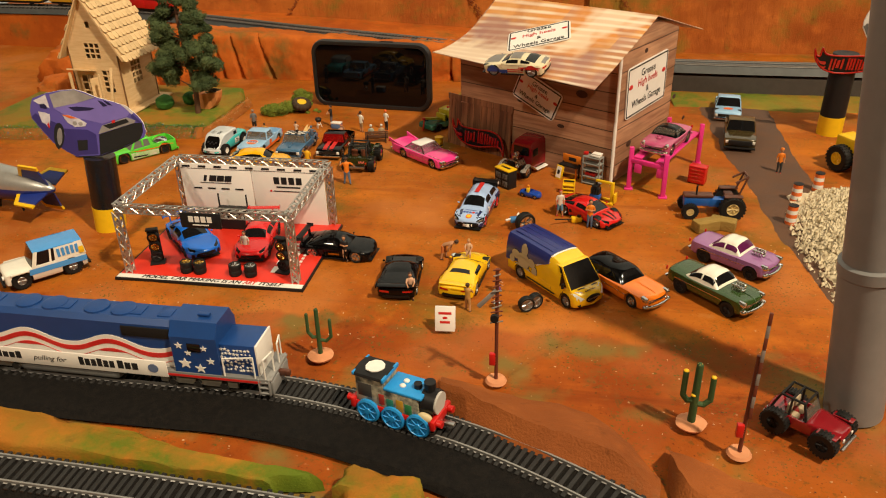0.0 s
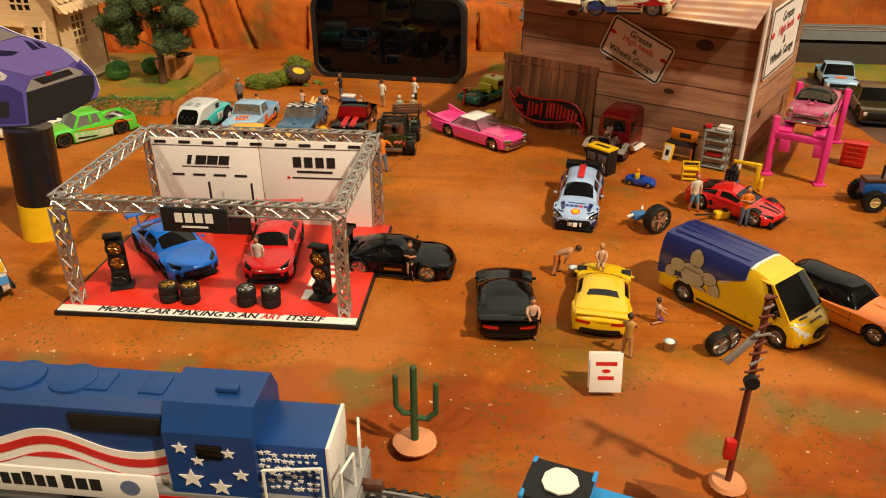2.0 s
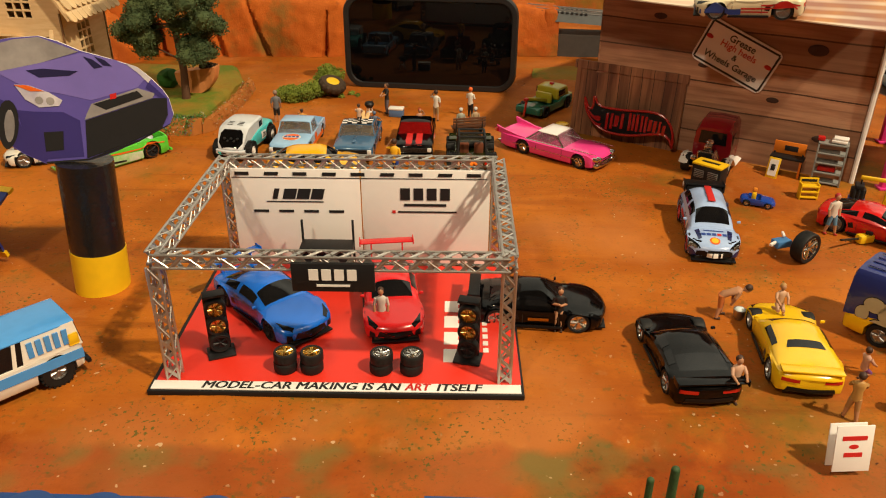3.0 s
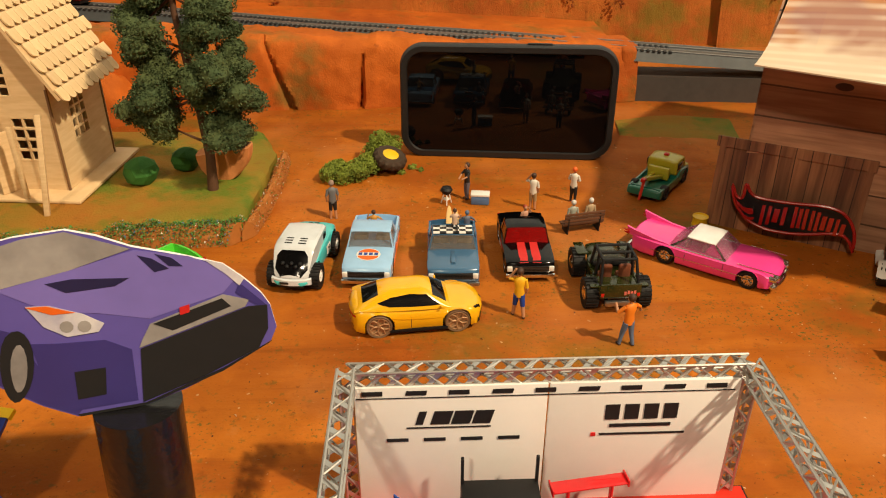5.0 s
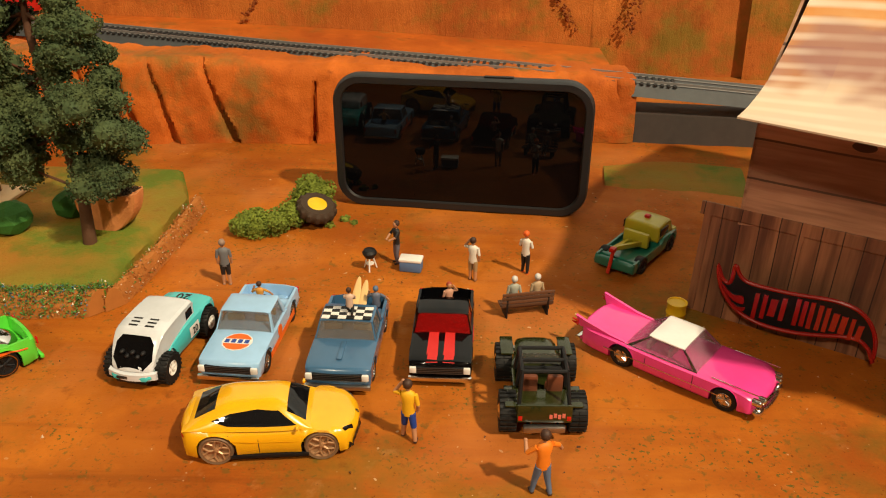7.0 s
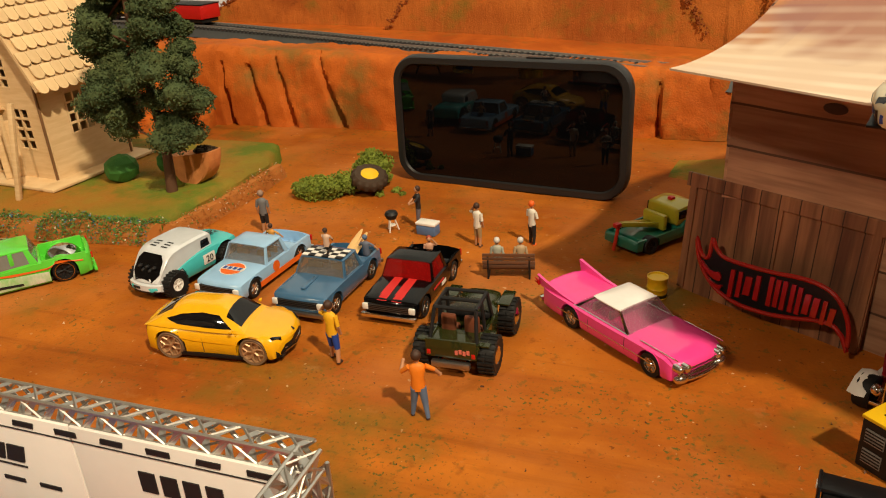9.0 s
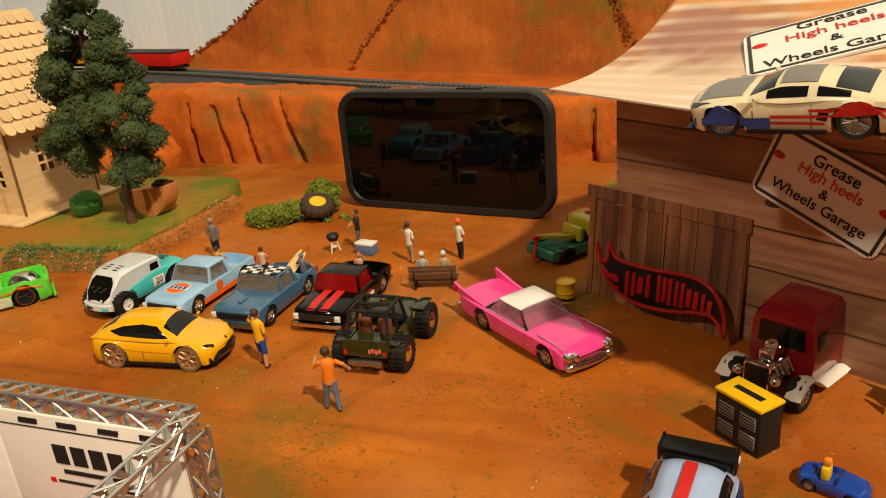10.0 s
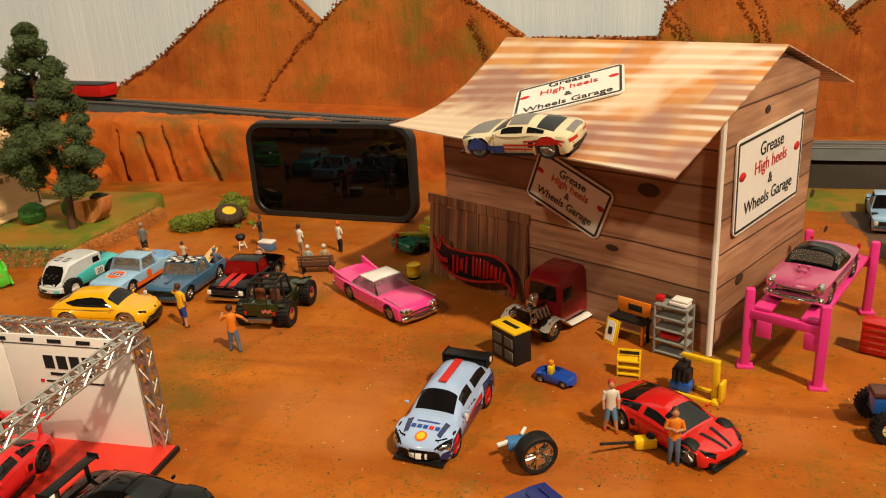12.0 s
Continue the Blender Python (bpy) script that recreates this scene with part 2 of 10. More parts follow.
def lower_ground(m, edge, soft, tint):
    """Deeper, redder colour on the ground that lies below the shoulder of the yard, and patches of olive flock."""
    nd, lk = m.node_tree.nodes, m.node_tree.links
    b = nd["Principled BSDF"]
    cur = b.inputs["Base Color"].links[0].from_socket
    tc = nd.new("ShaderNodeTexCoord")

    def wave(scale, detail, lo, hi, a, z):
        n = nd.new("ShaderNodeTexNoise")
        n.inputs["Scale"].default_value, n.inputs["Detail"].default_value = scale, detail
        lk.new(tc.outputs["Object"], n.inputs["Vector"])
        r = nd.new("ShaderNodeMapRange")
        r.inputs[1].default_value, r.inputs[2].default_value, r.inputs[3].default_value, r.inputs[4].default_value = lo, hi, a, z
        lk.new(n.outputs["Fac"], r.inputs[0])
        return r.outputs[0]

    def math_node(op, a, b2):
        x = nd.new("ShaderNodeMath")
        x.operation = op
        lk.new(a, x.inputs[0])
        lk.new(b2, x.inputs[1])
        return x.outputs[0]

    def blend(cur, fac, col, kind="MIX"):
        x = nd.new("ShaderNodeMix")
        x.data_type, x.blend_type = "RGBA", kind
        lk.new(fac, x.inputs[0])
        lk.new(cur, x.inputs[6])
        x.inputs[7].default_value = (*col, 1)
        return x.outputs[2]

    cur = blend(cur, wave(10, 5, 0.50, 0.66, 0.0, 0.55), (0.46, 0.165, 0.045))
    sep = nd.new("ShaderNodeSeparateXYZ")
    lk.new(tc.outputs["Object"], sep.inputs[0])
    y = math_node("ADD", sep.outputs[1], wave(26, 6, 0.3, 0.7, -0.006, 0.006))
    r = nd.new("ShaderNodeMapRange")
    r.inputs[1].default_value, r.inputs[2].default_value, r.inputs[3].default_value, r.inputs[4].default_value = edge - soft, edge, 1.0, 0.0
    lk.new(y, r.inputs[0])
    cur = blend(cur, r.outputs[0], tint, "MULTIPLY")
    low_moss = math_node("MULTIPLY", wave(17, 7, 0.54, 0.66, 0, 0.7), r.outputs[0])
    cur = blend(cur, low_moss, (0.135, 0.135, 0.035))
    fleck = math_node("MULTIPLY", wave(520, 2, 0.60, 0.66, 0, 0.9), wave(24, 4, 0.48, 0.62, 0, 1.0))
    cur = blend(cur, fleck, (0.085, 0.085, 0.016))
    chip = math_node("MULTIPLY", wave(300, 1, 0.735, 0.76, 0, 0.9), wave(15, 3, 0.45, 0.6, 0.1, 1.0))
    cur = blend(cur, chip, (0.55, 0.36, 0.20))
    lk.new(cur, b.inputs["Base Color"])


lower_ground(EARTH, -24 * MM, 5 * MM, (0.80, 0.66, 0.7))
ROCK = earth_material("red_rock", (0.50, 0.125, 0.015), (0.34, 0.070, 0.010), (0.17, 0.115, 0.025), 16, 0.53, streak=False, bump=0.6)
MOUNT = earth_material("mountain_plaster", (0.45, 0.135, 0.022), (0.29, 0.070, 0.012), (0.17, 0.135, 0.018), 14, 0.505, streak=False, bump=0.8)
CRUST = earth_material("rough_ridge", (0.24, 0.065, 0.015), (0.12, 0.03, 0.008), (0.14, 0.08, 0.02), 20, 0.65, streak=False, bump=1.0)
GRASSM = earth_material("moss_ground", (0.16, 0.16, 0.02), (0.38, 0.13, 0.02), (0.07, 0.15, 0.014), 22, 0.48, streak=False, bump=0.8)
BANKG = earth_material("green_bank_moss", (0.40, 0.115, 0.012), (0.16, 0.15, 0.02), (0.05, 0.15, 0.010), 17, 0.46, streak=False, bump=0.5)
ROADM = mat("brown_asphalt", (0.085, 0.042, 0.024), 0.8, col2=(0.135, 0.06, 0.028), scale=40, bump=0.4)
BALLAST = mat("black_ballast", (0.007, 0.0065, 0.0065), 0.95, col2=(0.018, 0.015, 0.013), scale=300, bump=0.9, bscale=1200, spec=0.1)
RAILM = mat("rail_steel", (0.26, 0.255, 0.25), 0.4, 0.25, scale=90)
TIEM = mat("black_tie", (0.015, 0.014, 0.014), 0.6, rand=0.25)
TRACKGREY = mat("grey_track_bed", (0.075, 0.085, 0.09), 0.55, col2=(0.05, 0.055, 0.06), scale=60)
SKYM = mat("pale_blue_wall_paint", (0.72, 0.84, 0.95), 0.75, col2=(0.58, 0.72, 0.86), scale=26, stretch=(1, 1, 0.06), amount=0.8, bump=0.6, bscale=120)
FOLIAGE = mat("foliage_flock", (0.042, 0.072, 0.024), 0.9, col2=(0.080, 0.105, 0.032), scale=70, amount=0.9)
FOLIAGE2 = mat("light_foliage_flock", (0.19, 0.24, 0.02), 0.85, col2=(0.10, 0.14, 0.015), scale=90, amount=0.9)
BARK = mat("bark", (0.10, 0.042, 0.018), 0.8, bump=0.4)


def brushed(m, strength, scale, squash):
    """Adds the vertical relief of a stiff brush to a material."""
    nd, lk = m.node_tree.nodes, m.node_tree.links
    b = nd["Principled BSDF"]
    tc = nd.new("ShaderNodeTexCoord")
    mp = nd.new("ShaderNodeMapping")
    mp.inputs["Scale"].default_value = (1, 1, squash)
    lk.new(tc.outputs["Object"], mp.inputs["Vector"])
    n = nd.new("ShaderNodeTexNoise")
    n.inputs["Scale"].default_value, n.inputs["Detail"].default_value, n.inputs["Roughness"].default_value = scale, 6, 0.7
    lk.new(mp.outputs[0], n.inputs["Vector"])
    bp = nd.new("ShaderNodeBump")
    bp.inputs["Strength"].default_value, bp.inputs["Distance"].default_value = strength, 0.003
    lk.new(n.outputs["Fac"], bp.inputs["Height"])
    lk.new(b.inputs["Normal"].links[0].from_socket, bp.inputs["Normal"])
    lk.new(bp.outputs[0], b.inputs["Normal"])


brushed(MOUNT, 0.55, 150, 0.09)
brushed(SKYM, 0.35, 150, 0.05)


def n3(x, y, z=0.0, f=0.02):
    return noise.fractal(Vector((x * f, y * f, z * f)), 1.0, 2.0, 4)


def ground():
    bm = NB()
    x0, x1, y0, y1, st = -620, 900, -420, 760, 6.5
    nx, ny = int((x1 - x0) / st), int((y1 - y0) / st)
    rows = []
    for j in range(ny + 1):
        row = []
        for i in range(nx + 1):
            x, y = x0 + i * st, y0 + j * st
            e = -21 + 3 * n3(x, 0, 5, 0.03)
            k = min(1, max(0, (y - e + 6.5) / 6.5))
            z = -2.6 * (1 - k) + 0.7 * n3(x, y, 0, 0.018) + 0.35 * n3(x, y, 9, 0.07)
            if y < -40:
                z -= 1.0 * min(1, (-40 - y) / 60)
            row.append(bm.verts.new((x, y, z)))
        rows.append(row)
    for j in range(ny):
        for i in range(nx):
            bm.faces.new((rows[j][i], rows[j][i + 1], rows[j + 1][i + 1], rows[j + 1][i]))
    solo("ground", bm, EARTH, "red-orange painted earth of a model layout", "ground", 0, 0, kind="structure", smooth=80)


def sheet(name, mats, label, outline, z, n=30, lift=1.0, kind="structure", cat="ground"):
    """A thin raised area between two edge lines that run side by side."""
    bm = NB()
    a, b = outline
    rows = []
    for k in range(n + 1):
        t = k / n
        p = Vector((smooth_pt(a, t)))
        q = Vector((smooth_pt(b, t)))
        row = []
        for s in range(9):
            u = s / 8
            v = p.lerp(q, u)
            h = z * min(1, 4 * u, 4 * (1 - u)) + lift * n3(v.x, v.y, 3, 0.06) * min(1, 4 * u, 4 * (1 - u))
            row.append((v.x, v.y, h + (-1.5 if s in (0, 8) else 0)))
        rows.append(row)
    loft(bm, rows, closed=False)
    return solo(name, bm, mats, label, cat, 0, 0, kind=kind, smooth=70)


def smooth_pt(pts, t):
    n = len(pts) - 1
    tab_x = [(i / n, p[0]) for i, p in enumerate(pts)]
    tab_y = [(i / n, p[1]) for i, p in enumerate(pts)]
    return (smooth_table(tab_x, t), smooth_table(tab_y, t), 0)


ground()
sheet("road", ROADM, "brown asphalt road with worn edges", ([(455, 560), (462, 420), (478, 250), (488, 120), (500, 20), (505, -40)], [(560, 560), (556, 420), (552, 300), (560, 180), (590, 60), (610, -40)]), 0.8, lift=0.3)
sheet("grass_strip", GRASSM, "mossy green verge below the upper track", ([(445, 445), (520, 440), (620, 440), (820, 440)], [(440, 520), (520, 520), (620, 520), (820, 520)]), 2.0)
sheet("grass_patch", GRASSM, "mossy green patch behind the tow truck", ([(185, 450), (230, 440), (270, 430)], [(190, 490), (235, 500), (280, 490)]), 1.2)


def flat_slab(name, mats, label, pts, z0, z1, cat, kind="structure", rough=0.6):
    bm = NB()
    n = len(pts)
    rings = []
    for k, (zz, ins) in enumerate(((z0, 0), (z1 - 2.5, 0.5), (z1, 4))):
        c = Vector((sum(p[0] for p in pts) / n, sum(p[1] for p in pts) / n))
        ring = []
        for i in range(n):
            p, q = Vector(pts[i]), Vector(pts[(i + 1) % n])
            for s in range(10):
                v = p.lerp(q, s / 10)
                d = (c - v).normalized()
                v = v + d * (ins + 2.0 * rough * n3(v.x, v.y, k, 0.08))
                ring.append((v.x, v.y, zz + rough * n3(v.x, v.y, 7, 0.06)))
        rings.append(ring)
    loft(bm, rings)
    return solo(name, bm, mats, label, cat, 0, 0, kind=kind, smooth=50)


flat_slab("grass_mound", GRASSM, "raised mossy lawn round the wooden house", [(-330, 270), (-130, 292), (-64, 298), (-60, 400), (-75, 440), (-330, 450)], -2, 13, "lawn")
for nm, pts, zt in (("green_bank", [(-150, -150), (20, -150), (95, -158), (150, -172), (215, -178), (190, -186), (90, -180), (-150, -172)], 7),
                    ("green_bank", [(226, -172), (262, -180), (272, -200), (240, -205), (222, -190)], 14)):
    flat_slab(nm, BANKG, "mossy green and orange bank beside the black track bed", pts, -3, zt, "bank", rough=2.2)


# rock wall with carved fissures
def rock_wall():
    bm = NB()
    cuts = [(-165, 6), (-134, 14), (-108, 16), (-66, 20), (-10, -4), (172, 2)]
    rows = []
    nx = 300
    for i in range(nx + 1):
        x = -235 + 452 * i / nx
        top = 63 - 0.045 * (x + 200) + 2.5 * n3(x, 0, 0, 0.02) + 1.2 * n3(x, 0, 4, 0.09)
        row = []
        for k in range(25):
            t = k / 24
            if t < 0.75:
                u = t / 0.75
                z = top * u
                y = 516 + 0.045 * (x + 134) + 7 * u * u + 3.2 * n3(x, z, 2, 0.022) + 0.7 * n3(x, z, 5, 0.12)
                for c, lean in cuts:
                    d = abs(x - (c - lean * u + 1.5 * n3(z, c, 1, 0.05)))
                    wdt = (3.6 if abs(lean) > 5 else 2.2) * (1.15 - 0.7 * u)
                    if d < wdt and (u < 0.80 or lean > 15):
                        y += (1 - d / wdt) ** 0.7 * (11 - 7 * u)
                if u > 0.93:
                    y += (u - 0.93) * 60
            else:
                u = (t - 0.75) / 0.25
                z = top + 0.6 * n3(x, u * 30, 3, 0.1) - 3 * u
                y = 528 + 0.045 * (x + 134) + 44 * u + 2 * n3(x, u * 20, 3, 0.05)
            row.append((x, y, z))
        rows.append(row)
    loft(bm, rows, closed=False)
    # end face
    bx(bm, (209, 552, 22), (14, 36, 44), 4)
    solo("rock_wall", bm, ROCK, "carved red rock retaining wall with slanting fissures", "rock wall", 0, 0, kind="structure", smooth=50)


rock_wall()


def rock_block(name, label, pts, h, seed, mats=ROCK):
    """A carved wedge of rock: pts are its front foot line and its back line."""
    bm = NB()
    rows = []
    front, back = pts
    for i in range(25):
        t = i / 24
        f, b = Vector(smooth_pt(front, t)), Vector(smooth_pt(back, t))
        hh = h(t)
        row = []
        for k in range(15):
            u = k / 14
            if u < 0.5:
                v = f.lerp(b, 0.30 * (u / 0.5))
                z = hh * (u / 0.5) - 2
            else:
                w = (u - 0.5) / 0.5
                v = f.lerp(b, 0.30 + 0.70 * w)
                z = hh * (1 - w) - 2 + 1.6 * w
            d = 1.4 * n3(v.x, v.y + z, seed, 0.06) + 0.6 * n3(v.x, z, seed + 3, 0.2)
            row.append((v.x + d * 0.4, v.y + d, z + 0.5 * d))
        rows.append(row)
    loft(bm, rows, closed=False)
    solo(name, bm, mats, label, "rock", 0, 0, smooth=40)


BANKM = earth_material("weathered_bank", (0.30, 0.088, 0.020), (0.17, 0.046, 0.012), (0.20, 0.10, 0.04), 20, 0.6, streak=False, bump=0.7)
rock_block("rock_ledge", "brown carved rock ledge above the track", ([(262, -116), (313, -146), (345, -157), (378, -166)], [(258, -82), (305, -95), (350, -108), (380, -150)]), lambda t: 17 - 3 * t - 11 * max(0, t - 0.8) * 5, 4, BANKM)
rock_block("rock_ledge", "brown wedge-shaped rock beside the track", ([(383, -150), (389, -176), (420, -185), (452, -190)], [(386, -128), (410, -140), (435, -150), (455, -160)]), lambda t: 12 - 4 * t, 8, BANKM)
# left hand rocks behind the airship
for cx, cy, r, hz in ((-250, 470, 34, 30), (-300, 430, 40, 24), (-215, 505, 30, 40), (-330, 500, 45, 48)):
    bm = NB()
    for v in ball(bm, (0, 0, 0), r, sub=4, sx=(1.2, 0.9, hz / r)):
        d = 1 + 0.22 * n3(v.co.x + cx, v.co.y, v.co.z, 0.03) + 0.05 * n3(v.co.x, v.co.y, v.co.z, 0.15)
        v.co *= d
        v.co.z = math.floor(v.co.z / 9) * 9 * 0.5 + v.co.z * 0.5
    solo("boulder", bm, ROCK, "layered red boulder at the foot of the cliff", "rock", cx, cy, 4, group="boulders", smooth=35)


# mountains: three plaster slabs against the sky wall
def mountain(name, label, y, base, ridge, seed, tilt=0.12):
    bm = NB()
    rows = []
    x0, x1 = ridge[0][0], ridge[-1][0]
    nx = 110
    for i in range(nx + 1):
        x = x0 + (x1 - x0) * i / nx
        top = lerp_table(ridge, x) + 1.6 * n3(x, 0, seed, 0.05)
        row = []
        for k in range(36):
            u = k / 35
            z = base + (top - base) * u
            yy = y + tilt * (z - base) + 2.5 * n3(x, z, seed, 0.015) + 0.5 * n3(x, z * 0.3, seed + 2, 0.12)
            row.append((x, yy, z))
        row.append((x, y + 26 + tilt * (top - base), top - 1))
        rows.append(row)
    loft(bm, rows, closed=False)
    ob = solo(name, bm, MOUNT, label, "mountain", 0, 0, kind="structure", smooth=60)
    bm = NB()
    crust_line(bm, [(x, y + tilt * (z - base) - 1.5, z) for x, z in ridge], 4.5, seed)
    part("ridge_edge", bm, CRUST, ob, "rough dark rocky edge", smooth=30)
    return ob


def crust_line(bm, pts, w, seed):
    rng = random.Random(seed)
    for p, q in zip(pts, pts[1:]):
        p, q = Vector(p), Vector(q)
        n = max(2, int((q - p).length / 1.5))
        for k in range(n):
            v = p.lerp(q, (k + rng.random()) / n)
            for _ in range(2):
                o = Vector((rng.uniform(-w, w), rng.uniform(-1.5, 1), rng.uniform(-w, w))) * 0.6
                vs = ball(bm, v + o, rng.uniform(0.5, 1.7), sub=1, sx=(rng.uniform(0.7, 1.3), 0.7, rng.uniform(0.7, 1.3)))


m1 = mountain("mountain", "rust-red plaster mountain with moss stains", 712, -5, [(-330, 50), (-315, 60), (-250, 92), (-200, 128), (-150, 162), (-105, 182), (-75, 170), (-30, 126), (20, 60)], 3)
m2 = mountain("mountain", "rust-red plaster mountain with moss stains and a rough ridge", 700, -5, [(-112, 36), (-95, 60), (-62, 96), (-30, 126), (20, 168), (60, 190), (110, 178), (160, 140), (207, 107)], 7)
m3 = mountain("mountain", "low rust-red plaster mesa", 708, -5, [(150, 100), (207, 104), (260, 103), (324, 101), (380, 100)], 12)
m4 = mountain("mountain", "dark rust-red plaster mountain with dark gully strips", 698, -5, [(345, 96), (353, 128), (372, 142), (425, 160), (490, 150), (522, 118), (535, 100)], 15)
m5 = mountain("mountain", "rust-red plaster mountain at the corner of the layout", 706, -5, [(495, 90), (540, 130), (640, 170), (800, 150), (900, 120)], 19)
m6 = mountain("mountain", "rust-red plaster foothill behind the house", 716, -5, [(-620, 40), (-560, 52), (-450, 45), (-380, 52), (-325, 48)], 23)
# gullies down the face of the mountains: strips of dark crumbs, no groove cut
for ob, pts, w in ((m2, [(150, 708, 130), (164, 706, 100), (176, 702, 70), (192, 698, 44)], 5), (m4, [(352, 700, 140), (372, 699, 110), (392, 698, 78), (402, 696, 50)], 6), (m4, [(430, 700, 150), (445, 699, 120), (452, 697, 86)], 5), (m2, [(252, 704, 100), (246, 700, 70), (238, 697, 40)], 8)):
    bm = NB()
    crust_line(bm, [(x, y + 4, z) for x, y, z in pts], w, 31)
    part("gully", bm, CRUST, ob, "strip of rough dark crumbs for a gully", smooth=30)

# sky wall, side walls, ceiling of the room
bm = NB()
bx(bm, (400, 775, 1400), (3840, 12, 3720))
solo("wall_north", bm, SKYM, "pale blue painted wall with brushed vertical grain", "wall", 0, 0, kind="structure", smooth=0)
bm = NB()
bx(bm, (140, 168, -222), (1500, 1150, 420), 2)
solo("layout_base", bm, mat("dark_plywood_skirt", (0.05, 0.032, 0.02), 0.7), "dark plywood box that carries the model layout", "platform", 0, 0, kind="structure", smooth=0)
ROOMW = mat("room_wall_paint", (0.11, 0.08, 0.055), 0.85)
for nm, c, s in (("wall_west", (-1500, -515, 1400), (40, 2530, 3720)), ("wall_south", (400, -1800, 1400), (3760, 40, 3720)), ("floor", (400, -512, -450), (3760, 2540, 36)), ("ceiling", (400, -512, 3280), (3860, 2620, 40)), ("wall_east", (2300, -515, 1400), (40, 2530, 3720))):
    bm = NB()
    bx(bm, c, s)
    solo(nm, bm, ROOMW, "plain room surface in dim beige paint", "wall", 0, 0, kind="structure", smooth=0)


# ---- railway tracks ----
def track(name, label, pts, n, bed, bed_mat, near=14, far=14, gauge=16.5, ties=True, z=0.0, zs=None):
    ob = thing(name, label, "track", 0, 0, 0, kind="structure")
    pos = []
    for k in range(n + 1):
        t = k / n
        p = Vector(smooth_pt(pts, t))
        q = Vector(smooth_pt(pts, min(1, t + 1e-3))) - Vector(smooth_pt(pts, max(0, t - 1e-3)))
        d = q.normalized()
        zz = z if zs is None else smooth_table(zs, t)
        pos.append((p, d, Vector((-d.y, d.x, 0)), zz))
    bm = NB()
    loft(bm, [[(p - s * near + Vector((0, 0, zz - bed))), (p - s * (near - 4) + Vector((0, 0, zz))), (p + s * (far - 4) + Vector((0, 0, zz))), (p + s * far + Vector((0, 0, zz - bed)))] for p, d, s, zz in pos], closed=True)
    part("track_bed", bm, bed_mat, ob, "black ballast bed", smooth=30)
    for sd in (-1, 1):
        bm = NB()
        loft(bm, [[p + s * (sd * gauge / 2 + a) + Vector((0, 0, zz + h)) for a, h in ((-0.9, 0.6), (-0.35, 1.0), (-0.5, 2.6), (0.5, 2.6), (0.35, 1.0), (0.9, 0.6))] for p, d, s, zz in pos])
        part("rail", bm, RAILM, ob, "bare steel rail", smooth=30)
    bm = NB()
    bx(bm, (0, 0, 0.3), (2.4, 24.5, 1.5), 0.25, seg=1)
    me = mesh_of("tie", bm, TIEM, 30)
    # even spacing along the line
    length = sum((b[0] - a[0]).length for a, b in zip(pos, pos[1:]))
    m = int(length / 5.2) if ties else 0
    for k in range(min(m, 170)):
        t = (k + 0.5) / m
        p, d, s, zz = pos[min(n, int(t * n))]
        p = Vector(smooth_pt(pts, t))
        ob2 = part("tie", me, None, ob, at=place(p.x, p.y, zz if zs is None else smooth_table(zs, t), math.degrees(math.atan2(d.y, d.x))))
    return ob


track("track_front", "black model railway track on a wide ballast bed", [(-260, -92), (-160, -98), (-60, -104), (20, -107), (90, -108), (150, -108), (200, -114), (245, -125), (290, -139), (340, -162), (400, -198), (450, -235)], 120, 3, BALLAST, near=40, far=15, z=2.0)
track("track_near", "black model railway track with grey rails along the layout's edge", [(-220, -183), (-100, -186), (40, -191), (140, -195), (260, -203), (360, -214)], 60, 3, BALLAST, near=15, far=13, z=1.0)
track("track_upper", "grey model railway track on the rock shelf", [(-620, 690), (-420, 672), (-280, 640), (-140, 604), (-20, 578), (110, 562), (250, 545), (340, 535), (450, 525), (600, 520), (850, 520)], 140, 8, TRACKGREY, near=15, far=14, zs=[(0, 58), (0.2, 60), (0.4, 53), (0.5, 47), (0.6, 39), (0.7, 34), (0.8, 32), (1, 32)])
# shelf under the upper track
bm = NB()
loft(bm, [[(x, y - 14, -3), (x, y - 12, z), (x, y + 150, z - 1), (x, y + 150, -3)] for x, y, z in ((-620, 690, 48), (-420, 672, 50), (-280, 640, 51), (-140, 604, 47), (-20, 578, 42), (110, 562, 35), (215, 548, 29))])
solo("rock_shelf", bm, ROCK, "red rock shelf that carries the upper track", "rock shelf", 0, 0, kind="structure", smooth=40)
bm = NB()
loft(bm, [[(x, y - 17, -3), (x, y - 15, 20), (x, y + 15, 20), (x, y + 17, -3)] for x, y in ((215, 551), (340, 535), (450, 525), (600, 520), (850, 520))])
solo("track_wall", bm, mat("dark_concrete", (0.05, 0.04, 0.035), 0.7), "dark grey support wall under the track", "wall", 0, 0, kind="structure", smooth=40)


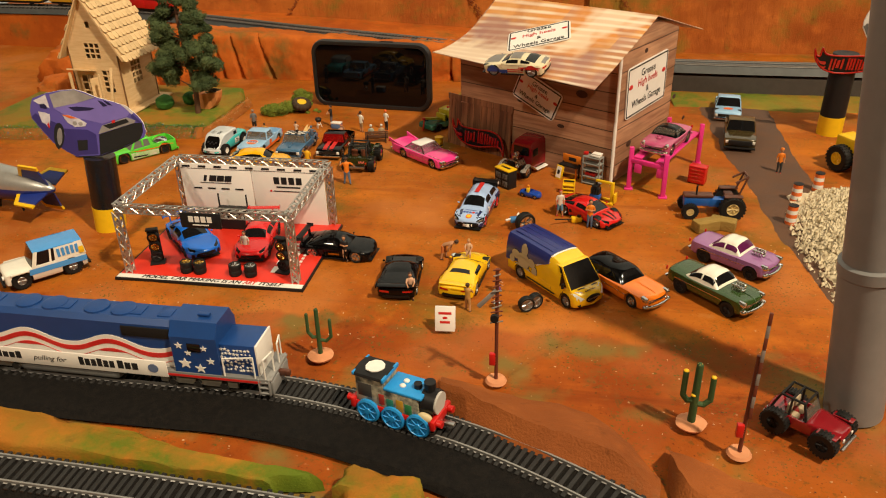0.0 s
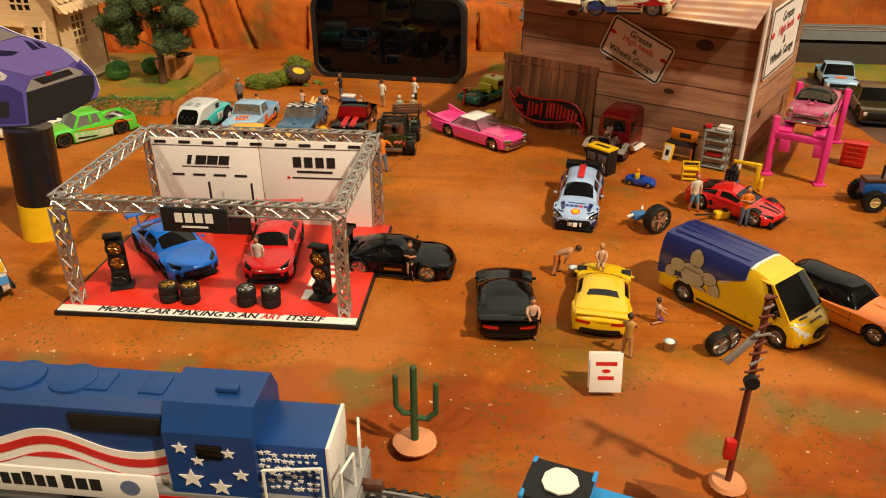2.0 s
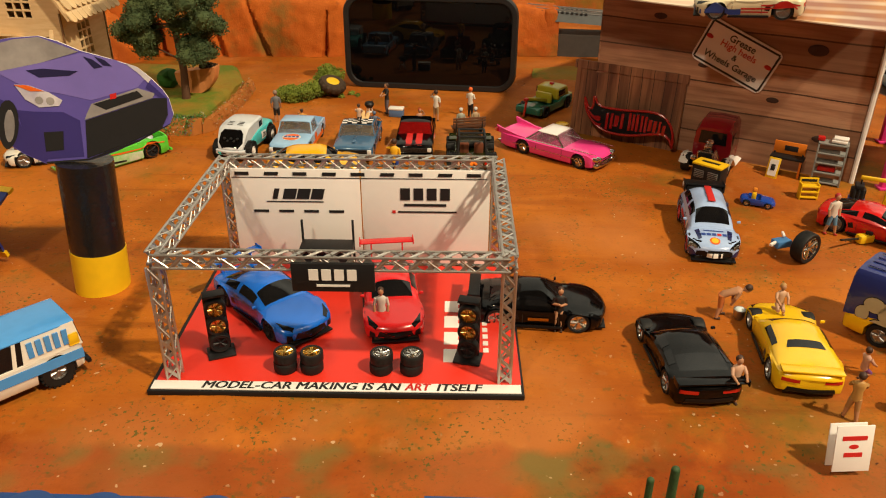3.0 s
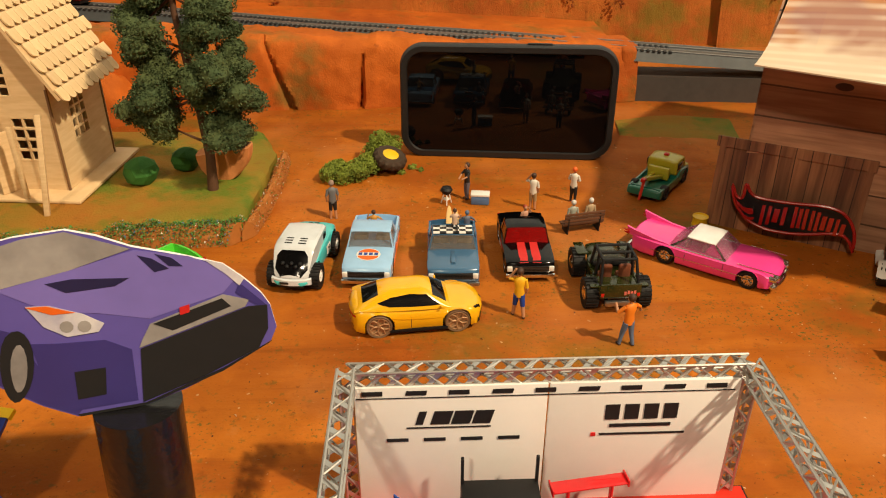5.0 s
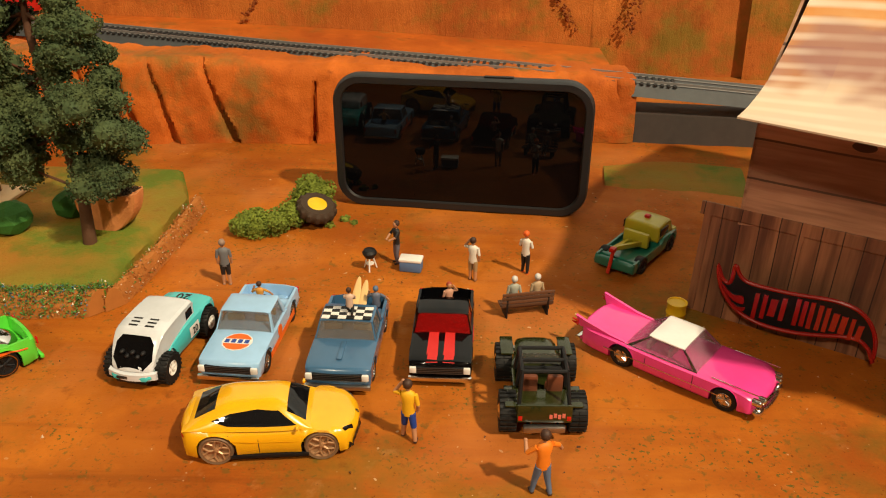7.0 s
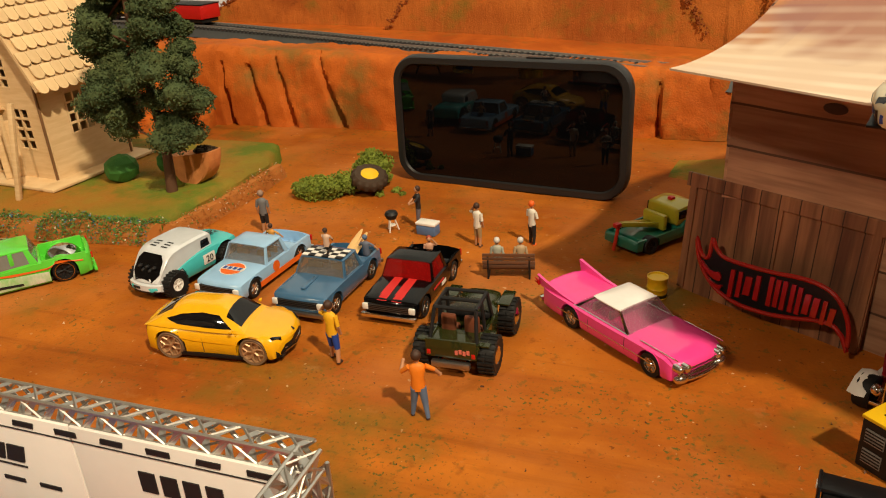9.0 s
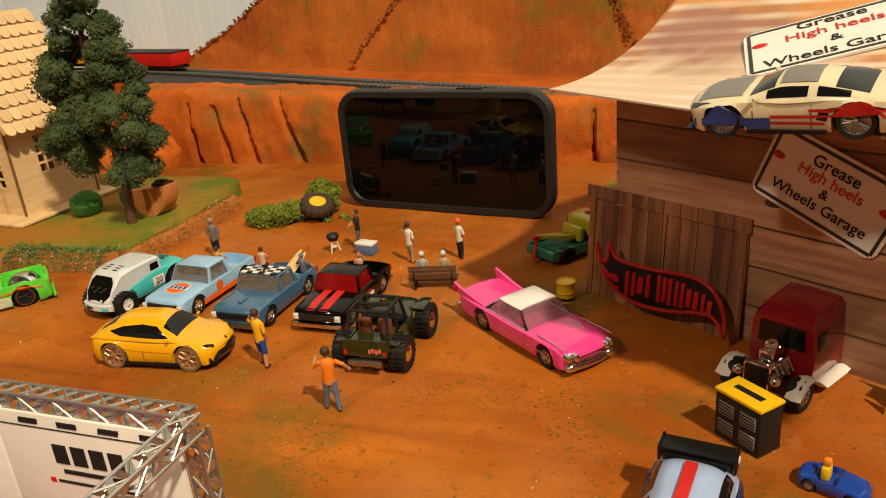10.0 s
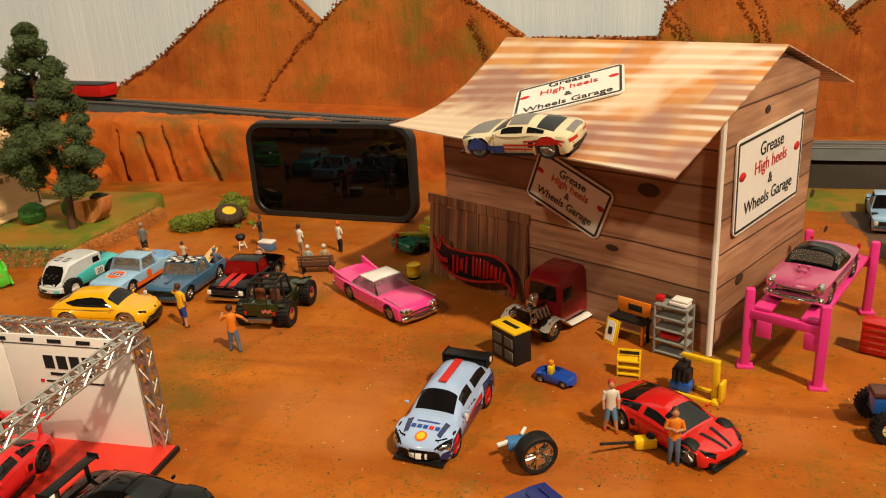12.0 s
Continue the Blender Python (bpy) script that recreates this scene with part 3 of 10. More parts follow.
# ---- barn garage of printed card ----
def plank_material(name, tone, dark, period=16.0, axis=2):
    m = mat(name, tone, 0.62, col2=dark, scale=120, stretch=(0.09, 0.09, 1) if axis == 2 else (1, 1, 0.09), amount=1.0, bump=0.05)
    nt = m.node_tree
    nd, lk = nt.nodes, nt.links
    b = nd["Principled BSDF"]
    cur = b.inputs["Base Color"].links[0].from_socket
    tc = nd.new("ShaderNodeTexCoord")
    sep = nd.new("ShaderNodeSeparateXYZ")
    n = nd.new("ShaderNodeTexNoise")
    n.inputs["Scale"].default_value = 12
    mx = nd.new("ShaderNodeVectorMath")
    mx.operation = "SCALE"
    mx.inputs["Scale"].default_value = 0.0035
    lk.new(tc.outputs["Object"], n.inputs["Vector"])
    lk.new(n.outputs["Color"], mx.inputs[0])
    ad = nd.new("ShaderNodeVectorMath")
    lk.new(tc.outputs["Object"], ad.inputs[0])
    lk.new(mx.outputs[0], ad.inputs[1])
    lk.new(ad.outputs[0], sep.inputs[0])
    d = nd.new("ShaderNodeMath")
    d.operation = "DIVIDE"
    d.inputs[1].default_value = period * MM
    lk.new(sep.outputs[axis], d.inputs[0])
    f = nd.new("ShaderNodeMath")
    f.operation = "FRACT"
    lk.new(d.outputs[0], f.inputs[0])
    lo = nd.new("ShaderNodeMath")
    lo.operation = "LESS_THAN"
    lo.inputs[1].default_value = 0.055
    lk.new(f.outputs[0], lo.inputs[0])
    fl = nd.new("ShaderNodeMath")
    fl.operation = "FLOOR"
    lk.new(d.outputs[0], fl.inputs[0])
    wn = nd.new("ShaderNodeTexWhiteNoise")
    wn.noise_dimensions = "1D"
    lk.new(fl.outputs[0], wn.inputs["W"])
    mr = nd.new("ShaderNodeMapRange")
    mr.inputs[3].default_value, mr.inputs[4].default_value = 0.75, 1.15
    lk.new(wn.outputs["Value"], mr.inputs[0])
    hs = nd.new("ShaderNodeHueSaturation")
    lk.new(mr.outputs[0], hs.inputs["Value"])
    lk.new(cur, hs.inputs["Color"])
    # broad weathering and fine dark streaks
    out = hs.outputs[0]
    for sc, st, lo_, hi_, dk in ((30, 0.45, 0.40, 0.68, 0.55), (330, 0.05, 0.50, 0.72, 0.6)):
        mp = nd.new("ShaderNodeMapping")
        mp.inputs["Scale"].default_value = (st, st, 1) if axis == 2 else (1, 1, st)
        lk.new(tc.outputs["Object"], mp.inputs["Vector"])
        nn = nd.new("ShaderNodeTexNoise")
        nn.inputs["Scale"].default_value = sc
        nn.inputs["Detail"].default_value = 4
        lk.new(mp.outputs[0], nn.inputs["Vector"])
        rg = nd.new("ShaderNodeMapRange")
        rg.inputs[1].default_value, rg.inputs[2].default_value = lo_, hi_
        rg.inputs[4].default_value = dk
        lk.new(nn.outputs["Fac"], rg.inputs[0])
        bl = nd.new("ShaderNodeMix")
        bl.data_type = "RGBA"
        lk.new(rg.outputs[0], bl.inputs[0])
        lk.new(out, bl.inputs[6])
        bl.inputs[7].default_value = (*(c * 0.55 for c in dark), 1)
        out = bl.outputs[2]
    x = nd.new("ShaderNodeMix")
    x.data_type = "RGBA"
    lk.new(lo.outputs[0], x.inputs[0])
    lk.new(out, x.inputs[6])
    x.inputs[7].default_value = (*(c * 0.25 for c in dark), 1)
    lk.new(x.outputs[2], b.inputs["Base Color"])
    return m


PLANK = plank_material("printed_barn_planks", (0.52, 0.29, 0.17), (0.29, 0.13, 0.07), 17)
DOORW = plank_material("printed_barn_door", (0.40, 0.17, 0.075), (0.13, 0.042, 0.018), 8, axis=0)


def roof_material():
    m = mat("printed_rusty_roof", (0.62, 0.36, 0.15), 0.55, col2=(0.60, 0.23, 0.04), scale=16, amount=1.0, bump=0.02)
    nt = m.node_tree
    nd, lk = nt.nodes, nt.links
    b = nd["Principled BSDF"]
    cur = b.inputs["Base Color"].links[0].from_socket
    tc = nd.new("ShaderNodeTexCoord")

    def blend(cur, col, fac):
        x = nd.new("ShaderNodeMix")
        x.data_type = "RGBA"
        lk.new(fac, x.inputs[0])
        lk.new(cur, x.inputs[6])
        x.inputs[7].default_value = (*col, 1)
        return x.outputs[2]

    # printed sheets with differing rust
    br = nd.new("ShaderNodeTexBrick")
    br.inputs["Scale"].default_value = 1 / (46 * MM)
    br.inputs["Brick Width"].default_value, br.inputs["Row Height"].default_value = 1.0, 0.8
    br.inputs["Mortar Size"].default_value = 0.0
    br.inputs["Color1"].default_value, br.inputs["Color2"].default_value = (0, 0, 0, 1), (1, 1, 1, 1)
    lk.new(tc.outputs["Object"], br.inputs["Vector"])
    r1 = nd.new("ShaderNodeMapRange")
    r1.inputs[1].default_value, r1.inputs[2].default_value, r1.inputs[4].default_value = 0.62, 0.80, 0.75
    lk.new(br.outputs["Color"], r1.inputs[0])
    cur = blend(cur, (0.34, 0.16, 0.13), r1.outputs[0])
    # rust clouds
    for sc, lo_, hi_, am, col in ((10, 0.47, 0.56, 0.85, (0.60, 0.22, 0.03)), (26, 0.50, 0.62, 0.7, (0.42, 0.16, 0.04)), (12, 0.52, 0.58, 0.8, (0.30, 0.14, 0.12)), (14, 0.53, 0.60, 0.75, (0.74, 0.60, 0.44))):
        mp = nd.new("ShaderNodeMapping")
        mp.inputs["Location"].default_value = (sc * 0.31, sc * 0.17, 0.4)
        mp.inputs["Scale"].default_value = (1, 0.7, 1)
        lk.new(tc.outputs["Object"], mp.inputs["Vector"])
        nn = nd.new("ShaderNodeTexNoise")
        nn.inputs["Scale"].default_value, nn.inputs["Detail"].default_value = sc, 3
        lk.new(mp.outputs[0], nn.inputs["Vector"])
        rg = nd.new("ShaderNodeMapRange")
        rg.inputs[1].default_value, rg.inputs[2].default_value, rg.inputs[4].default_value = lo_, hi_, am
        lk.new(nn.outputs["Fac"], rg.inputs[0])
        cur = blend(cur, col, rg.outputs[0])
    # corrugation printed along the ridge, worn in places
    w = nd.new("ShaderNodeTexWave")
    w.bands_direction = "Y"
    w.inputs["Scale"].default_value = 0.314 / (9.0 * MM)
    w.inputs["Distortion"].default_value = 0.5
    w.inputs["Detail"].default_value = 2
    lk.new(tc.outputs["Object"], w.inputs["Vector"])
    r2 = nd.new("ShaderNodeMapRange")
    r2.inputs[1].default_value, r2.inputs[2].default_value = 0.35, 0.95
    lk.new(w.outputs["Fac"], r2.inputs[0])
    n4 = nd.new("ShaderNodeTexNoise")
    n4.inputs["Scale"].default_value = 20
    lk.new(tc.outputs["Object"], n4.inputs["Vector"])
    r3 = nd.new("ShaderNodeMapRange")
    r3.inputs[1].default_value, r3.inputs[2].default_value, r3.inputs[3].default_value, r3.inputs[4].default_value = 0.38, 0.62, 0.15, 0.75
    lk.new(n4.outputs["Fac"], r3.inputs[0])
    ml = nd.new("ShaderNodeMath")
    ml.operation = "MULTIPLY"
    lk.new(r2.outputs[0], ml.inputs[0])
    lk.new(r3.outputs[0], ml.inputs[1])
    cur = blend(cur, (0.80, 0.71, 0.58), ml.outputs[0])
    lk.new(cur, b.inputs["Base Color"])
    return m


ROOFM = roof_material()
# Darker than RED: the shade over the barn sign is put into this colour.
FLAMERED = mat("dark_flame_red", (0.36, 0.010, 0.007), 0.25, coat=0.5)
SIGNFRAME = mat("sign_frame_ink", (0.02, 0.02, 0.02), 0.5)


def shop_sign(parent, m, w, h, lines, tilt=0.0):
    sg = new("sign_board")
    sg.parent = parent
    sg.matrix_basis = m
    tagged(sg, "white sign board with black and red lettering")
    bm = NB()
    rounded_panel(bm, w, h, 4, 0.8)
    part("board", bm, CARD, sg, "black edged white card")
    for t, (x0, y0, x1, y1) in ((0, (-w / 2 + 2, h / 2 - 2.4, w / 2 - 2, h / 2 - 1.2)), (0, (-w / 2 + 2, -h / 2 + 1.2, w / 2 - 2, -h / 2 + 2.4)), (0, (-w / 2 + 1.2, -h / 2 + 2, -w / 2 + 2.4, h / 2 - 2)), (0, (w / 2 - 2.4, -h / 2 + 2, w / 2 - 1.2, h / 2 - 2))):
        bm = NB()
        bx(bm, ((x0 + x1) / 2, (y0 + y1) / 2, 0.9), (x1 - x0, y1 - y0, 0.3))
        part("border", bm, SIGNFRAME, sg)
    for body, y, size, red in lines:
        text(body, size, place(0, y, 1.0), REDINK if red else INK, sg, bold=0.05)
        if red:
            for sx in (-1, 1):
                bm = NB()
                ball(bm, (sx * w * 0.41, y, 0.9), 3.0 * w / 62, sub=2, sx=(1, 0.6, 0.15))
                part("lip_mark", bm, REDINK, sg, "red lip shape")
    return sg


def rounded_panel(bm, w, h, r, t, z=0.0):
    pts = []
    for cx, cy, a0 in ((w / 2 - r, h / 2 - r, 0), (-w / 2 + r, h / 2 - r, 90), (-w / 2 + r, -h / 2 + r, 180), (w / 2 - r, -h / 2 + r, 270)):
        for k in range(7):
            a = radians(a0 + 15 * k)
            pts.append((cx + r * math.cos(a), cy + r * math.sin(a), z))
    prism(bm, pts, (0, 0, t))


def frame_matrix(o, ex, ez):
    """A pose in plan mm with x along ex, z along ez's upright part."""
    ex, ez = Vector(ex).normalized(), Vector(ez)
    ey = ez.cross(ex).normalized()
    ez = ex.cross(ey)
    m = Matrix((ex, ey, ez)).transposed().to_4x4()
    return Matrix.Translation(Vector(o) * MM) @ m


GA, GC = Vector((216, 306, 0)), Vector((365, 218.5, 0))
GD = Vector((87.5, 149, 0)).normalized() * 113
RIDGE_H = 141
SIDE_H = 117         # the walls stay under the sagging roof
garage = thing("barn_garage", "printed card barn garage with a rusty corrugated roof", "garage", 0, 0)
U = (GC - GA).normalized()
V = GD.normalized()
NF = Vector((U.y, -U.x, 0))       # outward from the front
NS = Vector((V.y, -V.x, 0))       # outward from the side
fw, sw = (GC - GA).length, GD.length


def wall_panel(name, o, ex, pts, material, label):
    bm = NB()
    prism(bm, [(x, 0, z) for x, z in pts], (0, 1.2, 0))
    return part(name, bm, material, garage, label, smooth=0, at=frame_matrix(o, ex, (0, 0, 1)))


wall_panel("front_wall", GA, U, [(0, 0), (fw, 0), (fw, SIDE_H), (0, 106)], PLANK, "printed brown plank wall")
gable = [(0, 0), (sw, 0), (sw, 121), (sw / 2, RIDGE_H - 2.5), (0, SIDE_H)]
far_gable = [(0, 0), (sw, 0), (sw, 105), (sw / 2, RIDGE_H - 4), (0, 120)]
wall_panel("side_wall", GC, V, gable, PLANK, "sunlit printed plank gable")
wall_panel("side_wall", GA + GD, -V, far_gable, PLANK, "printed plank gable")
wall_panel("back_wall", GC + GD, -U, [(0, 0), (fw, 0), (fw, 119), (0, 119)], PLANK, "printed plank wall")
bm = NB()
rod(bm, (0, 0, 0), (0, 0, SIDE_H - 1), 1.5, seg=8)
part("corner_strip", bm, CARD, garage, "bare white card corner", at=place(GC.x + 0.6, GC.y - 0.8))
# roof sheets, sagging and gently curled at the eaves
RIDGE0 = GA + GD / 2


def roof_point(x, s, side):
    """x along the ridge, s down the slope, in the ridge's own frame."""
    if side > 0:
        k = s / (98 + 18 * x / fw)
        sag = 1.5 + 8.5 * max(0.0, 1 - x / fw) ** 1.4
        return Vector((x + 4 + (10.2 * x / fw - 4.4) * k, -s, 0.5 - 37 * k - 4 * sag * k * (1 - k)))
    k = s / 126
    return Vector((x + 4 - 8 * k, s, 0.5 - 36 * k))


for nm, side in (("front_roof", 1), ("back_roof", -1)):
    bm = NB()
    rows = []
    for j in range(21):
        run = [(98 + 18 * i / 26) if side > 0 else 126 for i in range(27)]
        rows.append([roof_point(fw * i / 26, run[i] * j / 20, side) for i in range(27)])
    top = [[bm.verts.new(p) for p in r] for r in rows]
    bot = [[bm.verts.new((p[0], p[1], p[2] - 0.7)) for p in r] for r in rows]
    for a in (top, bot):
        for j in range(20):
            for i in range(26):
                bm.faces.new((a[j][i], a[j][i + 1], a[j + 1][i + 1], a[j + 1][i]))
    for j in range(20):
        for i in (0, 26):
            bm.faces.new((top[j][i], top[j + 1][i], bot[j + 1][i], bot[j][i]))
    for i in range(26):
        bm.faces.new((top[20][i], top[20][i + 1], bot[20][i + 1], bot[20][i]))
    part(nm, bm, ROOFM, garage, "printed rusty corrugated roof sheet", smooth=60, at=frame_matrix(RIDGE0 + Vector((0, 0, RIDGE_H)), U, (0, 0, 1)))
# signs
LINES = (("Grease", 10.5, 8.0, 0), ("High heels", 4.0, 7.6, 1), ("&", -2.6, 6.6, 0), ("Wheels Garage", -9.4, 7.6, 0))
for kx, kz, kr in ((40, 88, 3.4), (118, 44, 3.0), (150, 24, 3.6), (72, 60, 2.6)):
    bm = NB()
    ball(bm, (0, 0, 0), kr, sub=3, sx=(1.3, 0.08, 0.6))
    part("knot", bm, mat("dark_knot", (0.05, 0.02, 0.012), 0.7), garage, at=frame_matrix(GA + U * kx + NF * 0.2 + Vector((0, 0, kz)), U, (0, 0, 1)))
for kx, kz, kr in ((30, 30, 4.2), (120, 52, 3.4), (150, 22, 3.0), (48, 112, 3.0)):
    bm = NB()
    ball(bm, (0, 0, 0), kr, sub=3, sx=(1.1, 0.08, 0.7))
    part("knot", bm, mat("dark_knot", (0.05, 0.02, 0.012), 0.7), garage, at=frame_matrix(GC + V * kx + NS * 0.2 + Vector((0, 0, kz)), V, (0, 0, 1)))
po = GA + U * 91.5 + NF * 0.6 + Vector((0, 0, 69))
shop_sign(garage, frame_matrix(po, U, NF) @ pose(0, 0, 0, 0, 0, -22), 50, 29, [(a, y * 0.76, s * 0.78, r) for a, y, s, r in LINES])
po = GC + V * 54 + NS * 0.6 + Vector((0, 0, 80.5))
shop_sign(garage, frame_matrix(po, V, NS) @ pose(0, 0, 0, 0, 0, 2), 78, 47, [(a, y * 1.3, s * 1.2, r) for a, y, s, r in LINES])
def roof_pose(x, s, lift, turn):
    p = roof_point(x, s, 1)
    ex = (roof_point(x + 1, s, 1) - p).normalized()
    ey = (roof_point(x, s - 1, 1) - p).normalized()
    ez = ex.cross(ey).normalized()
    ey = ez.cross(ex)
    m = Matrix((ex, ey, ez)).transposed().to_4x4()
    m.translation = (p + ez * lift) * MM
    return frame_matrix(RIDGE0 + Vector((0, 0, RIDGE_H)), U, (0, 0, 1)) @ m @ pose(0, 0, 0, 0, 0, turn)


shop_sign(garage, roof_pose(81, 48, 0.6, 30), 58, 35, [(a, y * 1.20, s * 0.98, r) for a, y, s, r in LINES])
# knot hole
bm = NB()
ball(bm, (0, 0, 0), 5, sub=3, sx=(1.2, 0.1, 0.7))
part("knot", bm, mat("dark_knot", (0.05, 0.02, 0.012), 0.7), garage, at=frame_matrix(GA + U * 138 + NF * 0.3 + Vector((0, 0, 78)), U, (0, 0, 1)))

# barn door panel leaning on the front wall
DA, DB = Vector((202, 308.5, 0)), Vector((268, 268.5, 0))
UD = (DB - DA).normalized()
ND = Vector((UD.y, -UD.x, 0))
door = thing("barn_door", "dark weathered printed barn door leaning on the garage", "door", 0, 0)
dw = (DB - DA).length
bm = NB()
bx(bm, (dw / 2, 1.2, 26), (dw, 1.6, 52))
part("door_leaf", bm, DOORW, door, smooth=0, at=frame_matrix(DA, UD, (0, 0, 1)) @ pose(0, 0, 0, -6))
bm = NB()
bx(bm, (dw / 2 - 1, 0.2, 49.5), (dw + 4, 1.4, 6), 0.3)
part("door_rail", bm, DOORW, door, smooth=0, at=frame_matrix(DA, UD, (0, 0, 1)) @ pose(0, 0, 0, -6))
for xx in (0.5, dw / 2, dw - 2):
    bm = NB()
    bx(bm, (xx, 0.1, 24), (3.2, 1.2, 46), 0.2)
    part("door_stile", bm, DOORW, door, smooth=0, at=frame_matrix(DA, UD, (0, 0, 1)) @ pose(0, 0, 0, -6))

# flame-shaped sign, its lettering as plain red bars
def flame_sign(parent, m, w):
    k = w / 70.0
    top = [(-36, 17), (-33.5, 10.5), (-30.5, 8.5), (-29, 11), (-28, 18), (-25.5, 13.5), (-21, 10.5), (-10, 9.4), (2, 9.2), (15, 9.6), (25, 7.6), (31, 2.5), (34.5, -6), (35, -18)]
    bot = [(32.5, -10.5), (28.5, -7.0), (22, -6.6), (12, -8.4), (0, -9.8), (-14, -9.0), (-25, -4.6), (-32, 3), (-35, 10)]

    def smooth(pts, n):
        out = []
        for i in range(len(pts) - 1):
            p0, p1, p2, p3 = pts[max(0, i - 1)], pts[i], pts[i + 1], pts[min(len(pts) - 1, i + 2)]
            for j in range(n):
                t = j / n
                out.append(tuple(0.5 * (2 * b + (c - a) * t + (2 * a - 5 * b + 4 * c - d) * t * t + (3 * b - a - 3 * c + d) * t ** 3) for a, b, c, d in zip(p0, p1, p2, p3)))
        return out

    outline = smooth(top, 5) + smooth(bot + [top[0]], 5)
    bm = NB()
    prism(bm, [(x * k, y * k, 0) for x, y in outline], (0, 0, 1.2))
    part("flame_field", bm, BLACK, parent, "black flame-shaped field", at=m)
    rim = []
    for i, (x, y) in enumerate(outline):
        (x1, y1), (x2, y2) = outline[i - 1], outline[(i + 1) % len(outline)]
        d = Vector((x2 - x1, y2 - y1, 0)).normalized()
        side = Vector((d.y, -d.x, 0))
        rim.append([Vector((x * k, y * k, 1.2)) + (side * math.cos(a) + Vector((0, 0, math.sin(a)))) * 1.0 * k for a in [math.pi * q / 4 for q in range(8)]])
    bm = NB()
    loft(bm, rim + [rim[0]], caps=False)
    part("flame_rim", bm, FLAMERED, parent, "glossy red rim", at=m)
    for pts in ([(-33, 8), (-28, 3.5), (-23, 3.2), (-22.6, -0.4), (-27, 0.4), (-31.6, 4.6)], [(-29.5, 0.5), (-25, -2.4), (-21.5, -2.2), (-22.5, -4.2), (-26, -3.6)]):
        bm = NB()
        prism(bm, [(x * k, y * k, 0) for x, y in smooth(pts + [pts[0]], 4)], (0, 0, 0.9))
        part("flame_tongue", bm, FLAMERED, parent, at=m @ place(0, 0, 1.2))
    for x, hgt, wd in ((-17.6, 13, 2.0), (-13.8, 12, 2.0), (-9.8, 8.6, 3.2), (-5.4, 11.4, 2.2), (0.6, 13.4, 2.0), (3.6, 12.4, 2.0), (6.6, 13, 2.0), (10.2, 12.4, 1.9), (13.2, 12, 1.9), (16.6, 8.8, 2.6), (20.2, 8.6, 2.6), (23.8, 10.4, 1.8), (27.0, 7.4, 2.4)):
        bm = NB()
        yy = 0.8 - 0.004 * (x + 2) ** 2 + (0.0 if x < 20 else -0.3 * (x - 20) * 0.4)
        prism(bm, [((x - wd / 2) * k, (yy - hgt / 2) * k, 0), ((x + wd / 2) * k, (yy - hgt / 2) * k, 0), ((x + wd / 2 + 1.2) * k, (yy + hgt / 2) * k, 0), ((x - wd / 2 + 1.2) * k, (yy + hgt / 2) * k, 0)], (0, 0, 1.0))
        part("letter_bar", bm, FLAMERED, parent, at=m @ place(0, 0, 1.1))


hw = thing("flame_sign", "red and black flame-shaped plastic sign leaning on the barn door", "sign", 0, 0)
HA = (DA + DB) / 2 + ND * 6 + UD * 3 + Vector((0, 0, 15))
flame_sign(hw, frame_matrix(HA + Vector((0, 0, 2)), UD, ND + Vector((0, 0, 0.12))) @ pose(0.003, 0, 0, 0, 0, 5), 63)


# ---- toy vehicles ----
WHEELS = {}


